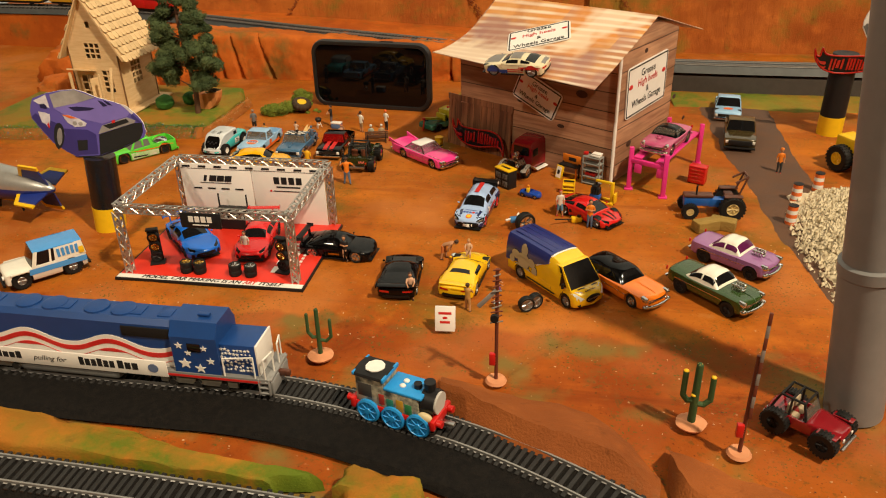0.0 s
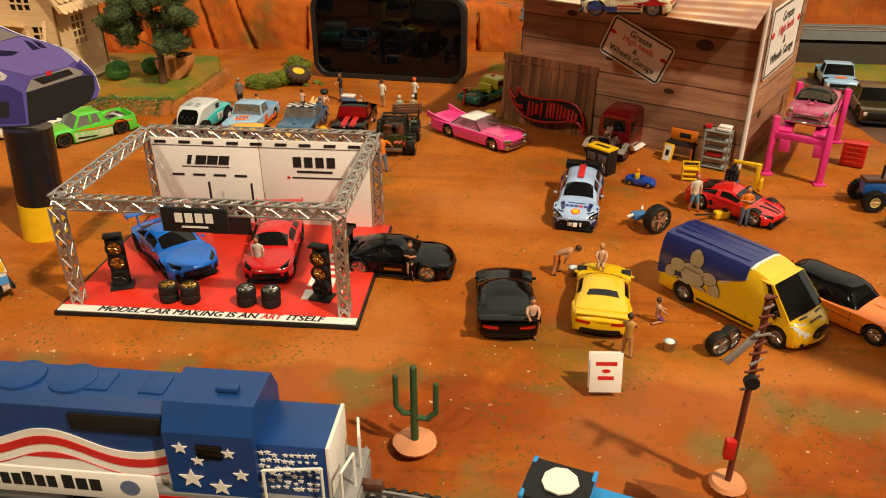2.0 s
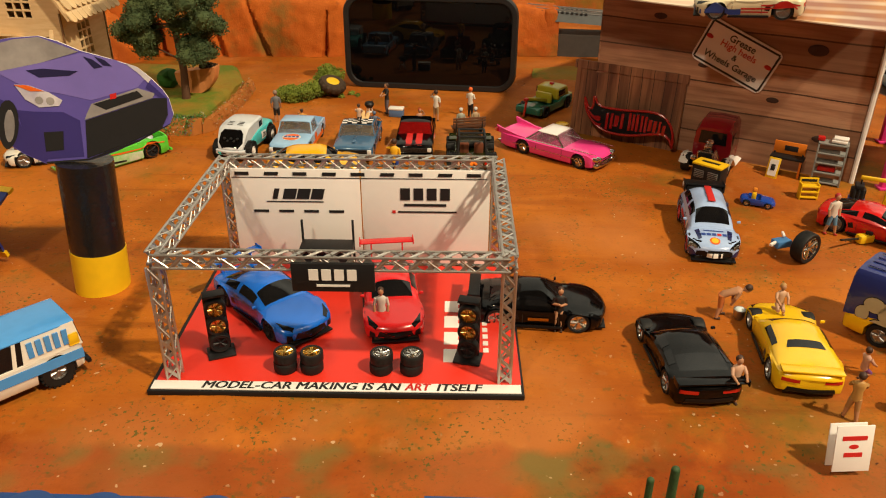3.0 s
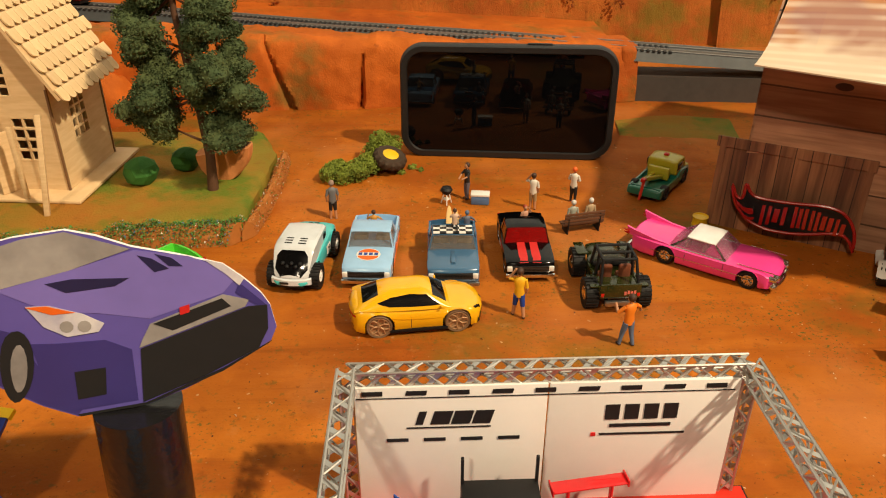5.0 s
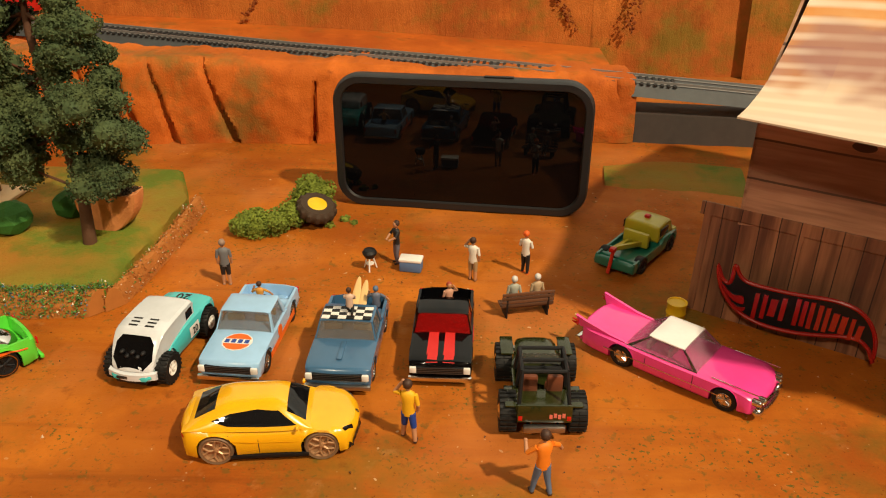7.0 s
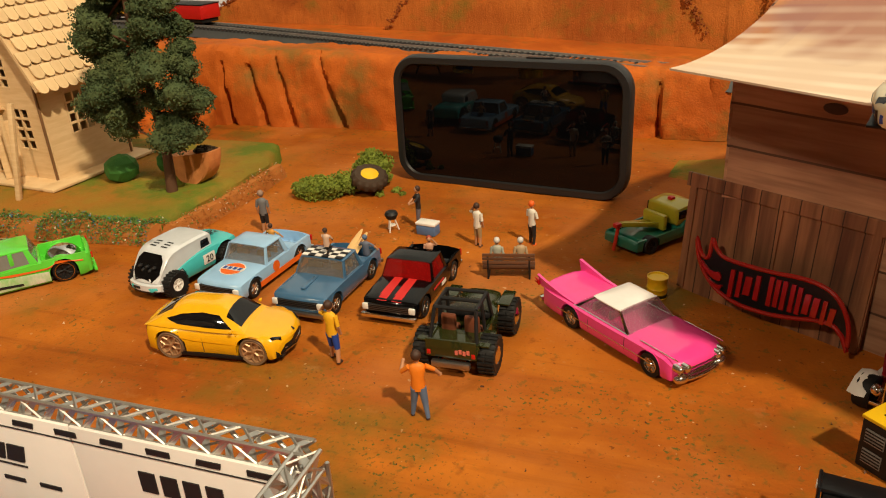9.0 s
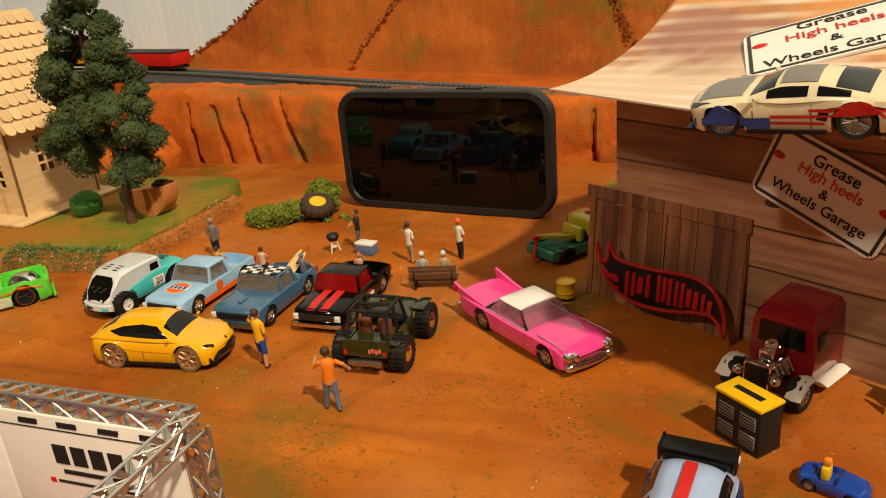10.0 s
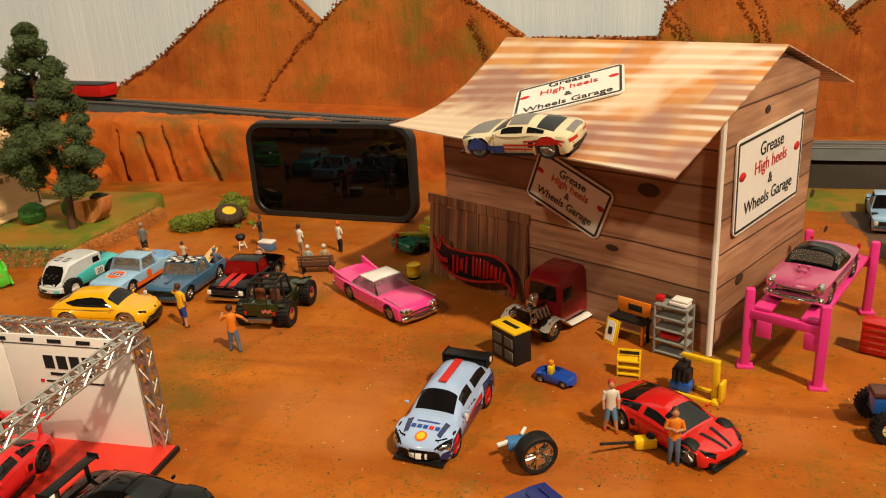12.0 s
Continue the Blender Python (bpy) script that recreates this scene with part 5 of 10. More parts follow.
P_PURPLE = paint("lilac", (0.30, 0.13, 0.32))
P_WHITE = paint("cream_white", (0.80, 0.77, 0.68))
P_TEAL = paint("turquoise", (0.06, 0.50, 0.52))
P_LIME = paint("lime_green", (0.10, 0.62, 0.05))
P_OLIVE = paint("olive_green", (0.022, 0.027, 0.006), 0.16, 0.35)
P_CORV = paint("metallic_red", (0.58, 0.012, 0.012), 0.18, 0.6)
P_DRED = paint("dark_red", (0.22, 0.006, 0.012), 0.15, 0.6)
P_GOLD = paint("bronze_black", (0.05, 0.035, 0.012), 0.15, 0.6)
P_SKY = paint("sky_blue", (0.06, 0.30, 0.72))
P_BISCUIT = paint("ivory", (0.70, 0.62, 0.42))


def pickup(name, label, x, y, rz, paintm, L=58, W=25.5, H=19, deck=11.6, hood=11.8, roofmat=None, glass=TINT, rim=CHROME, bed_floor=6.5, grille=CHROME, interior=None, r=4.7, sill=2.6, style="mid", lampm=LAMPW, cabrel=(0.145, 0.085, -0.12, -0.155)):
    top = tops(L, (-0.5, deck), (-0.18, deck), (-0.12, deck + 0.4), (0.18, hood), (0.40, hood - 0.5), (0.47, hood - 1.0), (0.5, hood - 1.8))
    wid = tops(L, (-0.5, 0.97), (-0.45, 1.0), (0.4, 1.0), (0.47, 0.985), (0.5, 0.95))
    car = base_car(name, label, "toy pickup", x, y, rz, L, W, top, wid, paintm, tuple(c * L for c in cabrel) + (H,), (-0.30 * L, 0.31 * L), r, 4.2, style, rim, bed=(-0.47 * L, -0.17 * L, bed_floor), roofmat=roofmat, glass=glass, interior=interior, sill=sill, light=False, rnd=0.93, cabin_kw=dict(pillars=(0, 0.10, 0.86, 1.0), wb=0.93, wr=0.80, crown=0.4))
    bar_part(car, "grille", BLACK, (L / 2 - 0.35, 0, hood - 4.1), (1.3, W * 0.74, 3.2), 0.3, "dark slatted grille")
    for k in range(4):
        bar_part(car, "grille_bar", GUNMETAL, (L / 2 + 0.35, 0, hood - 5.2 + 0.8 * k), (0.3, W * 0.70, 0.22), 0)
    for sd in (-1, 1):
        bar_part(car, "headlight", lampm, (L / 2 - 0.1, sd * W * 0.415, hood - 4.0), (1.3, 2.8, 2.8), 0.4, "square headlight")
        bar_part(car, "tail_light", LAMPR, (-L / 2 + 0.1, sd * W * 0.45, deck - 2.5), (0.8, 1.4, 3.2), 0.3)
    bar_part(car, "front_bumper", grille, (L / 2 + 0.3, 0, sill + 1.5), (2.0, W * 0.99, 2.2), 0.6)
    bar_part(car, "rear_bumper", grille, (-L / 2 - 0.2, 0, sill + 1.4), (1.6, W * 0.97, 1.9), 0.5)
    for k in range(7):
        bar_part(car, "bed_rib", paintm, (-0.32 * L, W * (-0.36 + 0.12 * k), bed_floor + 0.15), (0.28 * L, 0.7, 0.4), 0.1)
    return car


def striped(car, pieces):
    for nm, material, c, s in pieces:
        bar_part(car, nm, material, c, s, 0)


# -- row of pickups by the bench --
gulf = pickup("pickup_truck", "powder blue toy pickup with an orange roundel", 8.5, 275, -94, P_GULF, L=61, interior=TAN, glass=CLEAR)
decal(gulf, "roundel_rim", WHITE, disc_pts(17.5, 0, 5.9, 6.3), "top", "white roundel rim", 0.12)
decal(gulf, "roundel", ORANGEINK, disc_pts(17.5, 0, 5.4, 5.8), "top", "orange roundel", 0.24)
decal(gulf, "name_field", WHITE, [(15.9, -5.9), (19.1, -5.9), (19.1, 5.9), (15.9, 5.9)], "top", "white name field", 0.36)
for k in range(4):
    decal(gulf, "name_bar", BLUEINK, [(16.3, -5.0 + 2.7 * k), (18.7, -5.0 + 2.7 * k), (18.7, -3.1 + 2.7 * k), (16.3, -3.1 + 2.7 * k)], "top", "dark blue bar", 0.5, m=1)
for sd in (-1, 1):
    bar_part(gulf, "side_stripe", ORANGEINK, (-2, sd * 12.72, 4.6), (34, 0.25, 2.6), 0)
    bm = NB()
    lathe(bm, [(0.001, 0.0), (2.6, 0.0), (2.6, 0.2), (0.001, 0.2)], 20, "Y")
    part("roundel", bm, ORANGEINK, gulf, at=place(2, sd * 12.75, 8.4))
bluep = pickup("pickup_truck", "slate blue toy pickup with a chequered roof", 51, 269, -92, P_STEEL, L=57, W=26.5, hood=12.4, interior=TAN, glass=CLEAR, bed_floor=5.5, grille=STEEL)
for i in range(6):
    for j in range(4):
        bar_part(bluep, "chequer", WHITE if (i + j) % 2 else INK, (-4.7 + j * 2.3 + 3.0 - 1.2, -8.4 + i * 3.36, 20.15 - 0.06 * abs(i - 2.5)), (2.3, 3.36, 0.35), 0)
bar_part(bluep, "bench_seat", TAN, (-9.5, 6, 9.2), (5, 8, 4.5), 0.8)
bar_part(bluep, "bench_seat", TAN, (-9.5, -6, 9.2), (5, 8, 4.5), 0.8)
bar_part(bluep, "hood_scoop", P_STEEL, (17, 0, 12.9), (12, 2.2, 0.8), 0.3)
blackp = pickup("pickup_truck", "black toy pickup with red stripes and red windows", 90, 276, -91, P_BLACK, L=58, W=25.5, glass=REDGLASS, interior=DARK)
for yy in (-3.3, 3.3):
    decal(blackp, "hood_stripe", REDINK, [(9.2, yy - 2.0), (28.0, yy - 2.3), (28.0, yy + 2.3), (9.2, yy + 2.0)], "top", "wide red hood stripe", 0.14)
for sd in (-1, 1):
    bar_part(blackp, "side_stripe", REDINK, (3, sd * 12.78, 8.2), (12, 0.2, 0.9), 0)
    bar_part(blackp, "side_mark", WHITE, (-3, sd * 12.78, 6.4), (5, 0.2, 1.8), 0)

# dune racer with number 20
dk_top = tops(54, (-0.5, 13), (-0.45, 14.5), (-0.2, 15.2), (0.0, 15.0), (0.2, 13.0), (0.36, 9.5), (0.5, 7.5))
dk_wid = tops(54, (-0.5, 0.86), (-0.35, 0.92), (0.0, 0.92), (0.25, 0.86), (0.42, 0.78), (0.5, 0.66))
dak = base_car("rally_truck", "white and turquoise toy desert racer with a number", "toy car", -26.5, 266, -99, 54, 25, dk_top, dk_wid, P_TEAL, None, (-17, 17), 6.2, 5.2, "off", WHITE, sill=5.0, ra=8.0, track=13.4, light=False)
bm = body_loft(37, 10.4, 7.6, tops(37, (-0.5, 20.5), (-0.44, 22.0), (-0.1, 22.4), (0.16, 21.6), (0.25, 19.8), (0.36, 15.0), (0.45, 11.4), (0.5, 9.6)), tops(37, (-0.5, 0.94), (0.1, 0.98), (0.3, 0.92), (0.5, 0.80)), [], 5, bow=(3.0, 0.6), rn=1.0, rnd=0.97, crown=0.2)
for v in bm.verts:
    v.co.x += 7.5
hood_d = part("hood", bm, paint("cool_white", (0.62, 0.66, 0.70)), dak, "cool white cab shell")
decal(dak, "front_opening", P_BLACK, [(16.8, -5.8), (18.6, -7.8), (22.4, -8.2), (25.2, -5.2), (25.2, 5.2), (22.4, 8.2), (18.6, 7.8), (16.8, 5.8)], "top", "gloss black nose opening", 0.2, hood_d)
for k in range(5):
    bm = NB()
    ball(bm, (21.5 + 0.5 * (k % 2), -4.4 + 2.2 * k, 15.2 - 1.5 * (k % 2)), 1.2, sub=2, sx=(1.2, 0.8, 0.7))
    part("engine_piece", bm, SATIN, dak, "black engine lump in the opening")
bm = NB()
loft(bm, [[(26.0 - 0.10 * yy * yy / 4, yy, 5.0), (27.4 - 0.10 * yy * yy / 4, yy, 5.6), (27.2 - 0.10 * yy * yy / 4, yy, 8.2), (25.6 - 0.10 * yy * yy / 4, yy, 8.6)] for yy in (-10, -7, -3.5, 0, 3.5, 7, 10)])
part("front_bumper", bm, paint("cool_white", (0.62, 0.66, 0.70)), dak, "curved white bumper")
bar_part(dak, "bumper_plate", DARK, (27.1, -3, 6.8), (0.5, 4.5, 1.2), 0.1)
bar_part(dak, "skid_plate", BLACK, (23, 0, 4.6), (7, 13, 1.8), 0.6)
for i in range(3):
    for sd in (-1, 1):
        decal(dak, "vent_slot", INK, [(8.2 + 2.1 * i, sd * 1.6), (9.1 + 2.1 * i, sd * 1.6), (9.1 + 2.1 * i, sd * 5.4), (8.2 + 2.1 * i, sd * 5.4)], "top", "dark vent slot", 0.12, hood_d, m=2)
text("20", 6.5, place(-20, 0, 15.9, -90), INK, dak, name="race_number")
for sd in (-1, 1):
    side = "left" if sd > 0 else "right"
    decal(dak, "side_window", TINT, [(-8.5, 15.8), (-2.5, 15.8), (-3.0, 19.6), (-8.0, 19.6)], side, "dark side window", 0.2, hood_d)
    decal(dak, "number_field", WHITE, [(-9, 7.6), (-1.5, 7.6), (-1.5, 12.6), (-9, 12.6)], side, "white number field", 0.25)
    text("20", 4.6, place(-5.2, sd * 12.15, 10.1, 0 if sd < 0 else 180, 90), INK, dak, name="race_number")
    decal(dak, "side_bar", REDINK, [(0, 8.4), (6, 8.0), (6, 8.6), (0, 9.0)], side, "red plain bar", 0.3, hood_d)

# jeep with roll cage, tail towards the viewer
def jeep(name, label, x, y, rz, pm, seatm, rim, big=7.2, spare=False):
    car = thing(name, label, "toy jeep", x, y, 0, rz, "toy cars")
    L, hw = 46, 10.5
    top = tops(L, (-0.5, 14), (-0.1, 14), (0.02, 14), (0.06, 15.2), (0.3, 15), (0.46, 14.2), (0.5, 13.2))
    wid = tops(L, (-0.5, 0.96), (-0.4, 1.0), (0.1, 1.0), (0.25, 0.82), (0.5, 0.74))
    bm = body_loft(L, hw, 6.0, top, wid, [(-15, big - 0.4), (15, big - 0.4)], big + 0.9, bed=(-0.47 * L, 0.03 * L, 9.0))
    part("body", bm, pm, car, smooth=42)
    for xx in (-15, 15):
        for sd in (-1, 1):
            put_wheel(car, xx, sd * 12.6, big, big, 6.4, "off", rim)
            bar_part(car, "fender", pm, (xx + (0 if xx < 0 else 0.5), sd * 11.4, 14.6 if xx > 0 else 13.6), (12, 5.2, 0.9), 0.4)
        bm = NB()
        rod(bm, (xx, -11, big - 1), (xx, 11, big - 1), 1.1)
        part("axle", bm, STEEL, car)
    # cage
    cz, zt = 14, 25.5
    for sd in (-1, 1):
        for p, q in (((1.5, sd * 9, cz), (-1.5, sd * 8, zt)), ((-1.5, sd * 8, zt), (-16, sd * 8, zt)), ((-16, sd * 8, zt), (-20, sd * 9, cz)), ((-9, sd * 8, zt), (-9, sd * 9, cz))):
            bm = NB()
            rod(bm, p, q, 0.75, seg=8)
            part("cage_tube", bm, SATIN, car)
    for xx in (-1.5, -9, -16):
        bm = NB()
        rod(bm, (xx, -8, zt), (xx, 8, zt), 0.75, seg=8)
        part("cage_tube", bm, SATIN, car)
    for sd in (-1, 1):
        bar_part(car, "seat", seatm, (-7.5, sd * 4.6, 11.5), (6, 6, 4), 1.2)
        bar_part(car, "seat_back", seatm, (-10.6, sd * 4.6, 16.0), (2.2, 6, 8), 1.0)
    bar_part(car, "dashboard", SATIN, (0.2, 0, 14.6), (2, 17, 2.2), 0.6)
    bm = NB()
    pane(bm, (2.2, 8.6, 15), (2.2, -8.6, 15), (-0.4, -7.8, 22), (-0.4, 7.8, 22))
    part("windshield", bm, CLEAR, car)
    bar_part(car, "grille", BLACK, (23.0, 0, 10), (0.9, 9, 4), 0.3)
    for sd in (-1, 1):
        bar_part(car, "headlight", LAMPW, (23.2, sd * 5.6, 11.2), (1.0, 2.4, 2.4), 0.6)
        bar_part(car, "tail_light", LAMPR, (-23.2, sd * 8.6, 10.5), (0.8, 1.6, 2.2), 0.3)
    bar_part(car, "front_bumper", STEEL, (24.4, 0, 7), (2, 19, 2), 0.5)
    bar_part(car, "rear_bumper", STEEL, (-24, 0, 6.4), (2.4, 15, 2.6), 0.6)
    return car


jp = jeep("jeep", "olive green toy jeep with a roll cage and brown seats", 127.3, 240, 91, P_OLIVE, mat("brown_seat", (0.16, 0.045, 0.018), 0.5), CHROME)
bar_part(jp, "toolbox", mat("orange_red_box", (0.70, 0.07, 0.02), 0.4), (-13, 0, 11), (5, 5, 3), 0.6)
bar_part(jp, "tailgate", P_OLIVE, (-23.0, 0, 12.4), (1.0, 19.6, 7.6), 0.4, "dark olive tailgate")
for k in range(4):
    bar_part(jp, "tailgate_mark", mat("peach_ink", (0.65, 0.16, 0.12), 0.5), (-23.6, -2.2 - 1.5 * k, 11.4 + 0.5 * (k % 2)), (0.2, 1.1, 1.8), 0, "pink plain bar")
for sd in (-1, 1):
    bm = NB()
    rod(bm, (-14, sd * 5, 5.4), (-24.5, sd * 5, 5.4), 1.0, seg=12)
    part("exhaust", bm, CHROME, jp, "chrome exhaust pipe")
    for xx in (-15, 15):
        bm = NB()
        lathe(bm, [(0.01, 1.4), (1.6, 1.2), (3.4, 0.5), (3.6, 0.0)], 18)
        part("hub_cap", bm, CHROME, jp, "bright chrome hub", at=place(xx, sd * 15.0, 7.2, 0 if sd > 0 else 180))

# yellow crossover
ur_top = tops(62, (-0.5, 12.6), (-0.46, 14.8), (-0.36, 15.0), (0.0, 14.4), (0.2, 14.0), (0.36, 13.2), (0.45, 12.0), (0.5, 10.0))
ur_wid = tops(62, (-0.5, 0.90), (-0.43, 0.96), (-0.28, 1.0), (0.0, 0.95), (0.3, 1.0), (0.42, 0.98), (0.5, 0.92))
ur = base_car("crossover_car", "yellow toy sports utility car with bronze wheels", "toy car", 31.0, 215, 6, 62, 26, ur_top, ur_wid, P_URUS, (16.0, 5.0, -15, -28.8, 21.8), (-18.0, 18.0), 6.1, 4.4, "toy", BRONZE, sill=2.8, light=False, rnd=0.86, domed=dict(n=2.5, wb=0.95, wr=0.72, bpil=None, side=(0.0, 0.0), st=(10, 34), wt=38, rt=55), bow=(4.6, 3.2))
decal(ur, "grille", BLACK, [(-9.0, 3.4), (9.0, 3.4), (10.0, 5.4), (7.2, 8.0), (-7.2, 8.0), (-10.0, 5.4)], "front", "black hexagonal grille")
for z_ in (4.6, 6.2):
    decal(ur, "grille_bar", CHROME, [(-7.5, z_), (7.5, z_), (7.5, z_ + 0.35), (-7.5, z_ + 0.35)], "front", "chrome grille bar", 0.35, m=1)
for sd in (-1, 1):
    side = "left" if sd > 0 else "right"
    bar_part(ur, "side_skirt", BLACK, (0, sd * 12.3, 3.2), (27, 1.2, 1.6), 0.4)
    decal(ur, "headlight", TINT, [(25.2, sd * 10.6), (28.4, sd * 7.4), (28.8, sd * 8.3), (26.2, sd * 11.0)], "top", "dark slim headlight")
    decal(ur, "tail_light", LAMPR, [(sd * 4, 11.4), (sd * 11, 11.4), (sd * 11, 12.4), (sd * 4, 12.4)], "rear", "slim red tail light")
    decal(ur, "side_intake", BLACK, [(sd * 9.6, 3.6), (sd * 11.4, 3.8), (sd * 11.4, 7.0), (sd * 10.4, 5.6)], "front")
    decal(ur, "flank_crease", P_URUS, [(-13, 9.6), (12, 8.8), (12, 9.2), (-13, 10.2)], side, lift=0.35, m=2)
door_lines(ur, (11.5, -3.5, -13.5), 4.4, 12.6)
decal(ur, "hood_mark", INK, disc_pts(30.0, 0, 0.6), "top")
for side in ("left", "right"):
    decal(ur, "side_window", TINT, [(10.0, 15.0), (-2.0, 15.3), (-13.0, 15.9), (-18.5, 17.4), (-12.0, 19.2), (-3.0, 19.9), (4.0, 19.3)], side, "dark teardrop side window", 0.15, BODIES[ur.name + "_roof"])
mirrors(ur, 10.5, 12.4, 15.2, P_URUS)

# pink finned saloon
L = 77
cd_top = tops(L, (-0.5, 12.0), (-0.44, 11.4), (-0.2, 11.2), (0.0, 11.0), (0.25, 11.3), (0.42, 11.0), (0.48, 9.6), (0.5, 8.6))
cd_wid = tops(L, (-0.5, 0.90), (-0.4, 0.97), (0.0, 1.0), (0.35, 0.99), (0.46, 0.97), (0.5, 0.90))
cad = base_car("finned_saloon", "hot pink toy saloon with tail fins and a white roof", "toy car", 185, 262, -38.6, L, 27, cd_top, cd_wid, P_PINK, (13.5, 6.0, -8, -17, 17.6), (-18, 25.5), 4.9, 3.6, "mid", CHROME, sill=2.0, roofmat=paint("pure_white", (0.82, 0.80, 0.79)), glass=PLUMGLASS, interior=mat("pale_pink_seat", (0.70, 0.40, 0.45), 0.5), light=False, rnd=0.93, crown=0.7, bow=(3.0, 1.5), cabin_kw=dict(pillars=(0, 0.035, 0.93, 0.99), wb=0.88, wr=0.70, pilmat=CHROME))
for sd in (-1, 1):
    bm = NB()
    prism(bm, [(-38.5, sd * 11.6, 10.4), (-40.5, sd * 12.4, 15.4), (-36, sd * 12.4, 14.3), (-24, sd * 12.0, 12.0), (-12, sd * 11.9, 11.0)], (0, -sd * 1.3, 0))
    part("tail_fin", bm, P_PINK, cad, "pointed tail fin")
    for zz in (11.6, 13.0):
        bm = NB()
        rod(bm, (-39, sd * 12.2, zz), (-42, sd * 12.4, zz + 0.3), 0.8, 0.2)
        part("tail_light", bm, LAMPR, cad)
    for yy in (7.9, 10.7):
        bm = NB()
        xo = 38.7 - 2.6 * (yy / 13.5) ** 2.2
        rod(bm, (xo - 3, sd * yy, 8.2), (xo + 0.9, sd * yy, 8.2), 1.55, seg=14)
        ball(bm, (xo + 0.8, sd * yy, 8.2), 1.3, sub=2, sx=(0.6, 1, 1))
        part("headlight", bm, CHROME, cad, "round chrome headlight")
    bm = NB()
    ball(bm, (37.4, sd * 9.6, 4.4), 2.3, sub=2, sx=(1.0, 1.5, 0.9))
    part("bumper_end", bm, CHROME, cad, "chrome bumper pod")
    bar_part(cad, "side_trim", CHROME, (0, sd * 13.5, 6.4), (52, 0.25, 0.4), 0.1)
    bar_part(cad, "fender_trim", CHROME, (28, sd * 11.5, 11.75), (18, 0.4, 0.4), 0.1)
door_lines(cad, (12.5, -7.5), 2.8, 10.4)
for zz, hh in ((7.4, 1.5), (5.0, 1.3)):
    decal(cad, "grille", CHROME, [(-9.6, zz - hh / 2), (9.6, zz - hh / 2), (9.6, zz + hh / 2), (-9.6, zz + hh / 2)], "front", "toothed chrome grille", 0.5)
for k in range(13):
    decal(cad, "grille_tooth", DARK, [(-7.6 + 1.25 * k, 6.9), (-7.2 + 1.25 * k, 6.9), (-7.2 + 1.25 * k, 7.9), (-7.6 + 1.25 * k, 7.9)], "front", lift=0.7, m=1, n=1)
for k in range(7):
    y0, y1 = -12 + 24 * k / 7, -12 + 24 * (k + 1) / 7
    bm = NB()
    rod(bm, (39.3 - 3 * (abs(y0) / 13.5) ** 2.2, y0, 3.9), (39.3 - 3 * (abs(y1) / 13.5) ** 2.2, y1, 3.9), 0.95, seg=10)
    part("front_bumper", bm, CHROME, cad)
bar_part(cad, "rear_bumper", CHROME, (-38.6, 0, 4.4), (2.4, 24.5, 2.6), 0.8)

# green lowrider pickup
lime = pickup("pickup_truck", "lime green toy crew-cab pickup with chrome in the bed", -107.5, 240.3, -131, P_LIME, L=69, W=26.5, H=20, deck=13, hood=12, sill=1.2, r=5.6, style="low", rim=SATIN, bed_floor=7.0, grille=P_LIME, glass=mat("silvered_window", (0.34, 0.36, 0.34), 0.12, 0.6, bump=0.0), cabrel=(0.20, 0.12, -0.11, -0.15))
bm = NB()
ball(bm, (-22, 0, 8.5), 1, sub=3, sx=(8.5, 8.5, 6.5))
part("bed_hump", bm, CHROME, lime, "polished chrome hump in the bed")
SPLASH = mat("green_splash_print", (0.66, 0.68, 0.60), 0.35, col2=(0.12, 0.52, 0.06), scale=110, stretch=(1, 1, 0.5), amount=1.0, bump=0)
for sd in (-1, 1):
    side = "left" if sd > 0 else "right"
    decal(lime, "side_graphic", SPLASH, [(-14, 2.4), (14, 2.4), (14, 9.0), (2, 8.6), (-14, 7.4)], side, "white print with green splashes", 0.25)
    decal(lime, "side_graphic", ORANGEINK, [(-30, 9.0), (-14, 8.6), (2, 8.8), (14, 10.8), (2, 9.7), (-14, 9.4), (-30, 9.7)], side, "orange swash", 0.4)
    decal(lime, "side_graphic", INK, [(-2, 3.2), (12, 4.0), (12, 5.6), (-2, 4.4)], side, "plain dark bar", 0.4)
    bar_part(lime, "window_post", P_LIME, (0.4, sd * 11.2, 16.4), (2.0, 1.6, 6.4), 0.3)
    for xx in (-0.30 * 69, 0.31 * 69):
        bm = NB()
        lathe(bm, [(4.2, 0.0), (4.2, 0.14), (4.5, 0.14), (4.5, 0.0)], 28)
        part("gold_ring", bm, GOLD, lime, "thin gold wheel ring", at=place(xx, sd * 13.3, 5.6, 0 if sd > 0 else 180))

# off-roader, white and blue
lr_top = tops(58, (-0.5, 15.5), (0.0, 15.5), (0.16, 15.2), (0.2, 14.6), (0.42, 14.2), (0.48, 13.6), (0.5, 12.6))
lr_wid = tops(58, (-0.5, 0.97), (0.1, 1.0), (0.45, 0.97), (0.5, 0.93))
lr = base_car("offroad_wagon", "white toy off-road wagon with a blue roof and stripes", "toy car", -56.5, 0.5, 226, 58, 25, lr_top, lr_wid, P_WHITE, (9.5, 6.0, -27, -28.5, 25.5), (-17.5, 18), 6.4, 5.0, "off", STEEL, sill=4.2, roofmat=P_SKY, ra=7.6, light=False, rnd=0.95, cabin_kw=dict(pillars=(0, 0.08, 0.32, 0.36, 0.42, 1.0), pilmat=P_WHITE, wb=0.96, wr=0.90, crown=0.4))
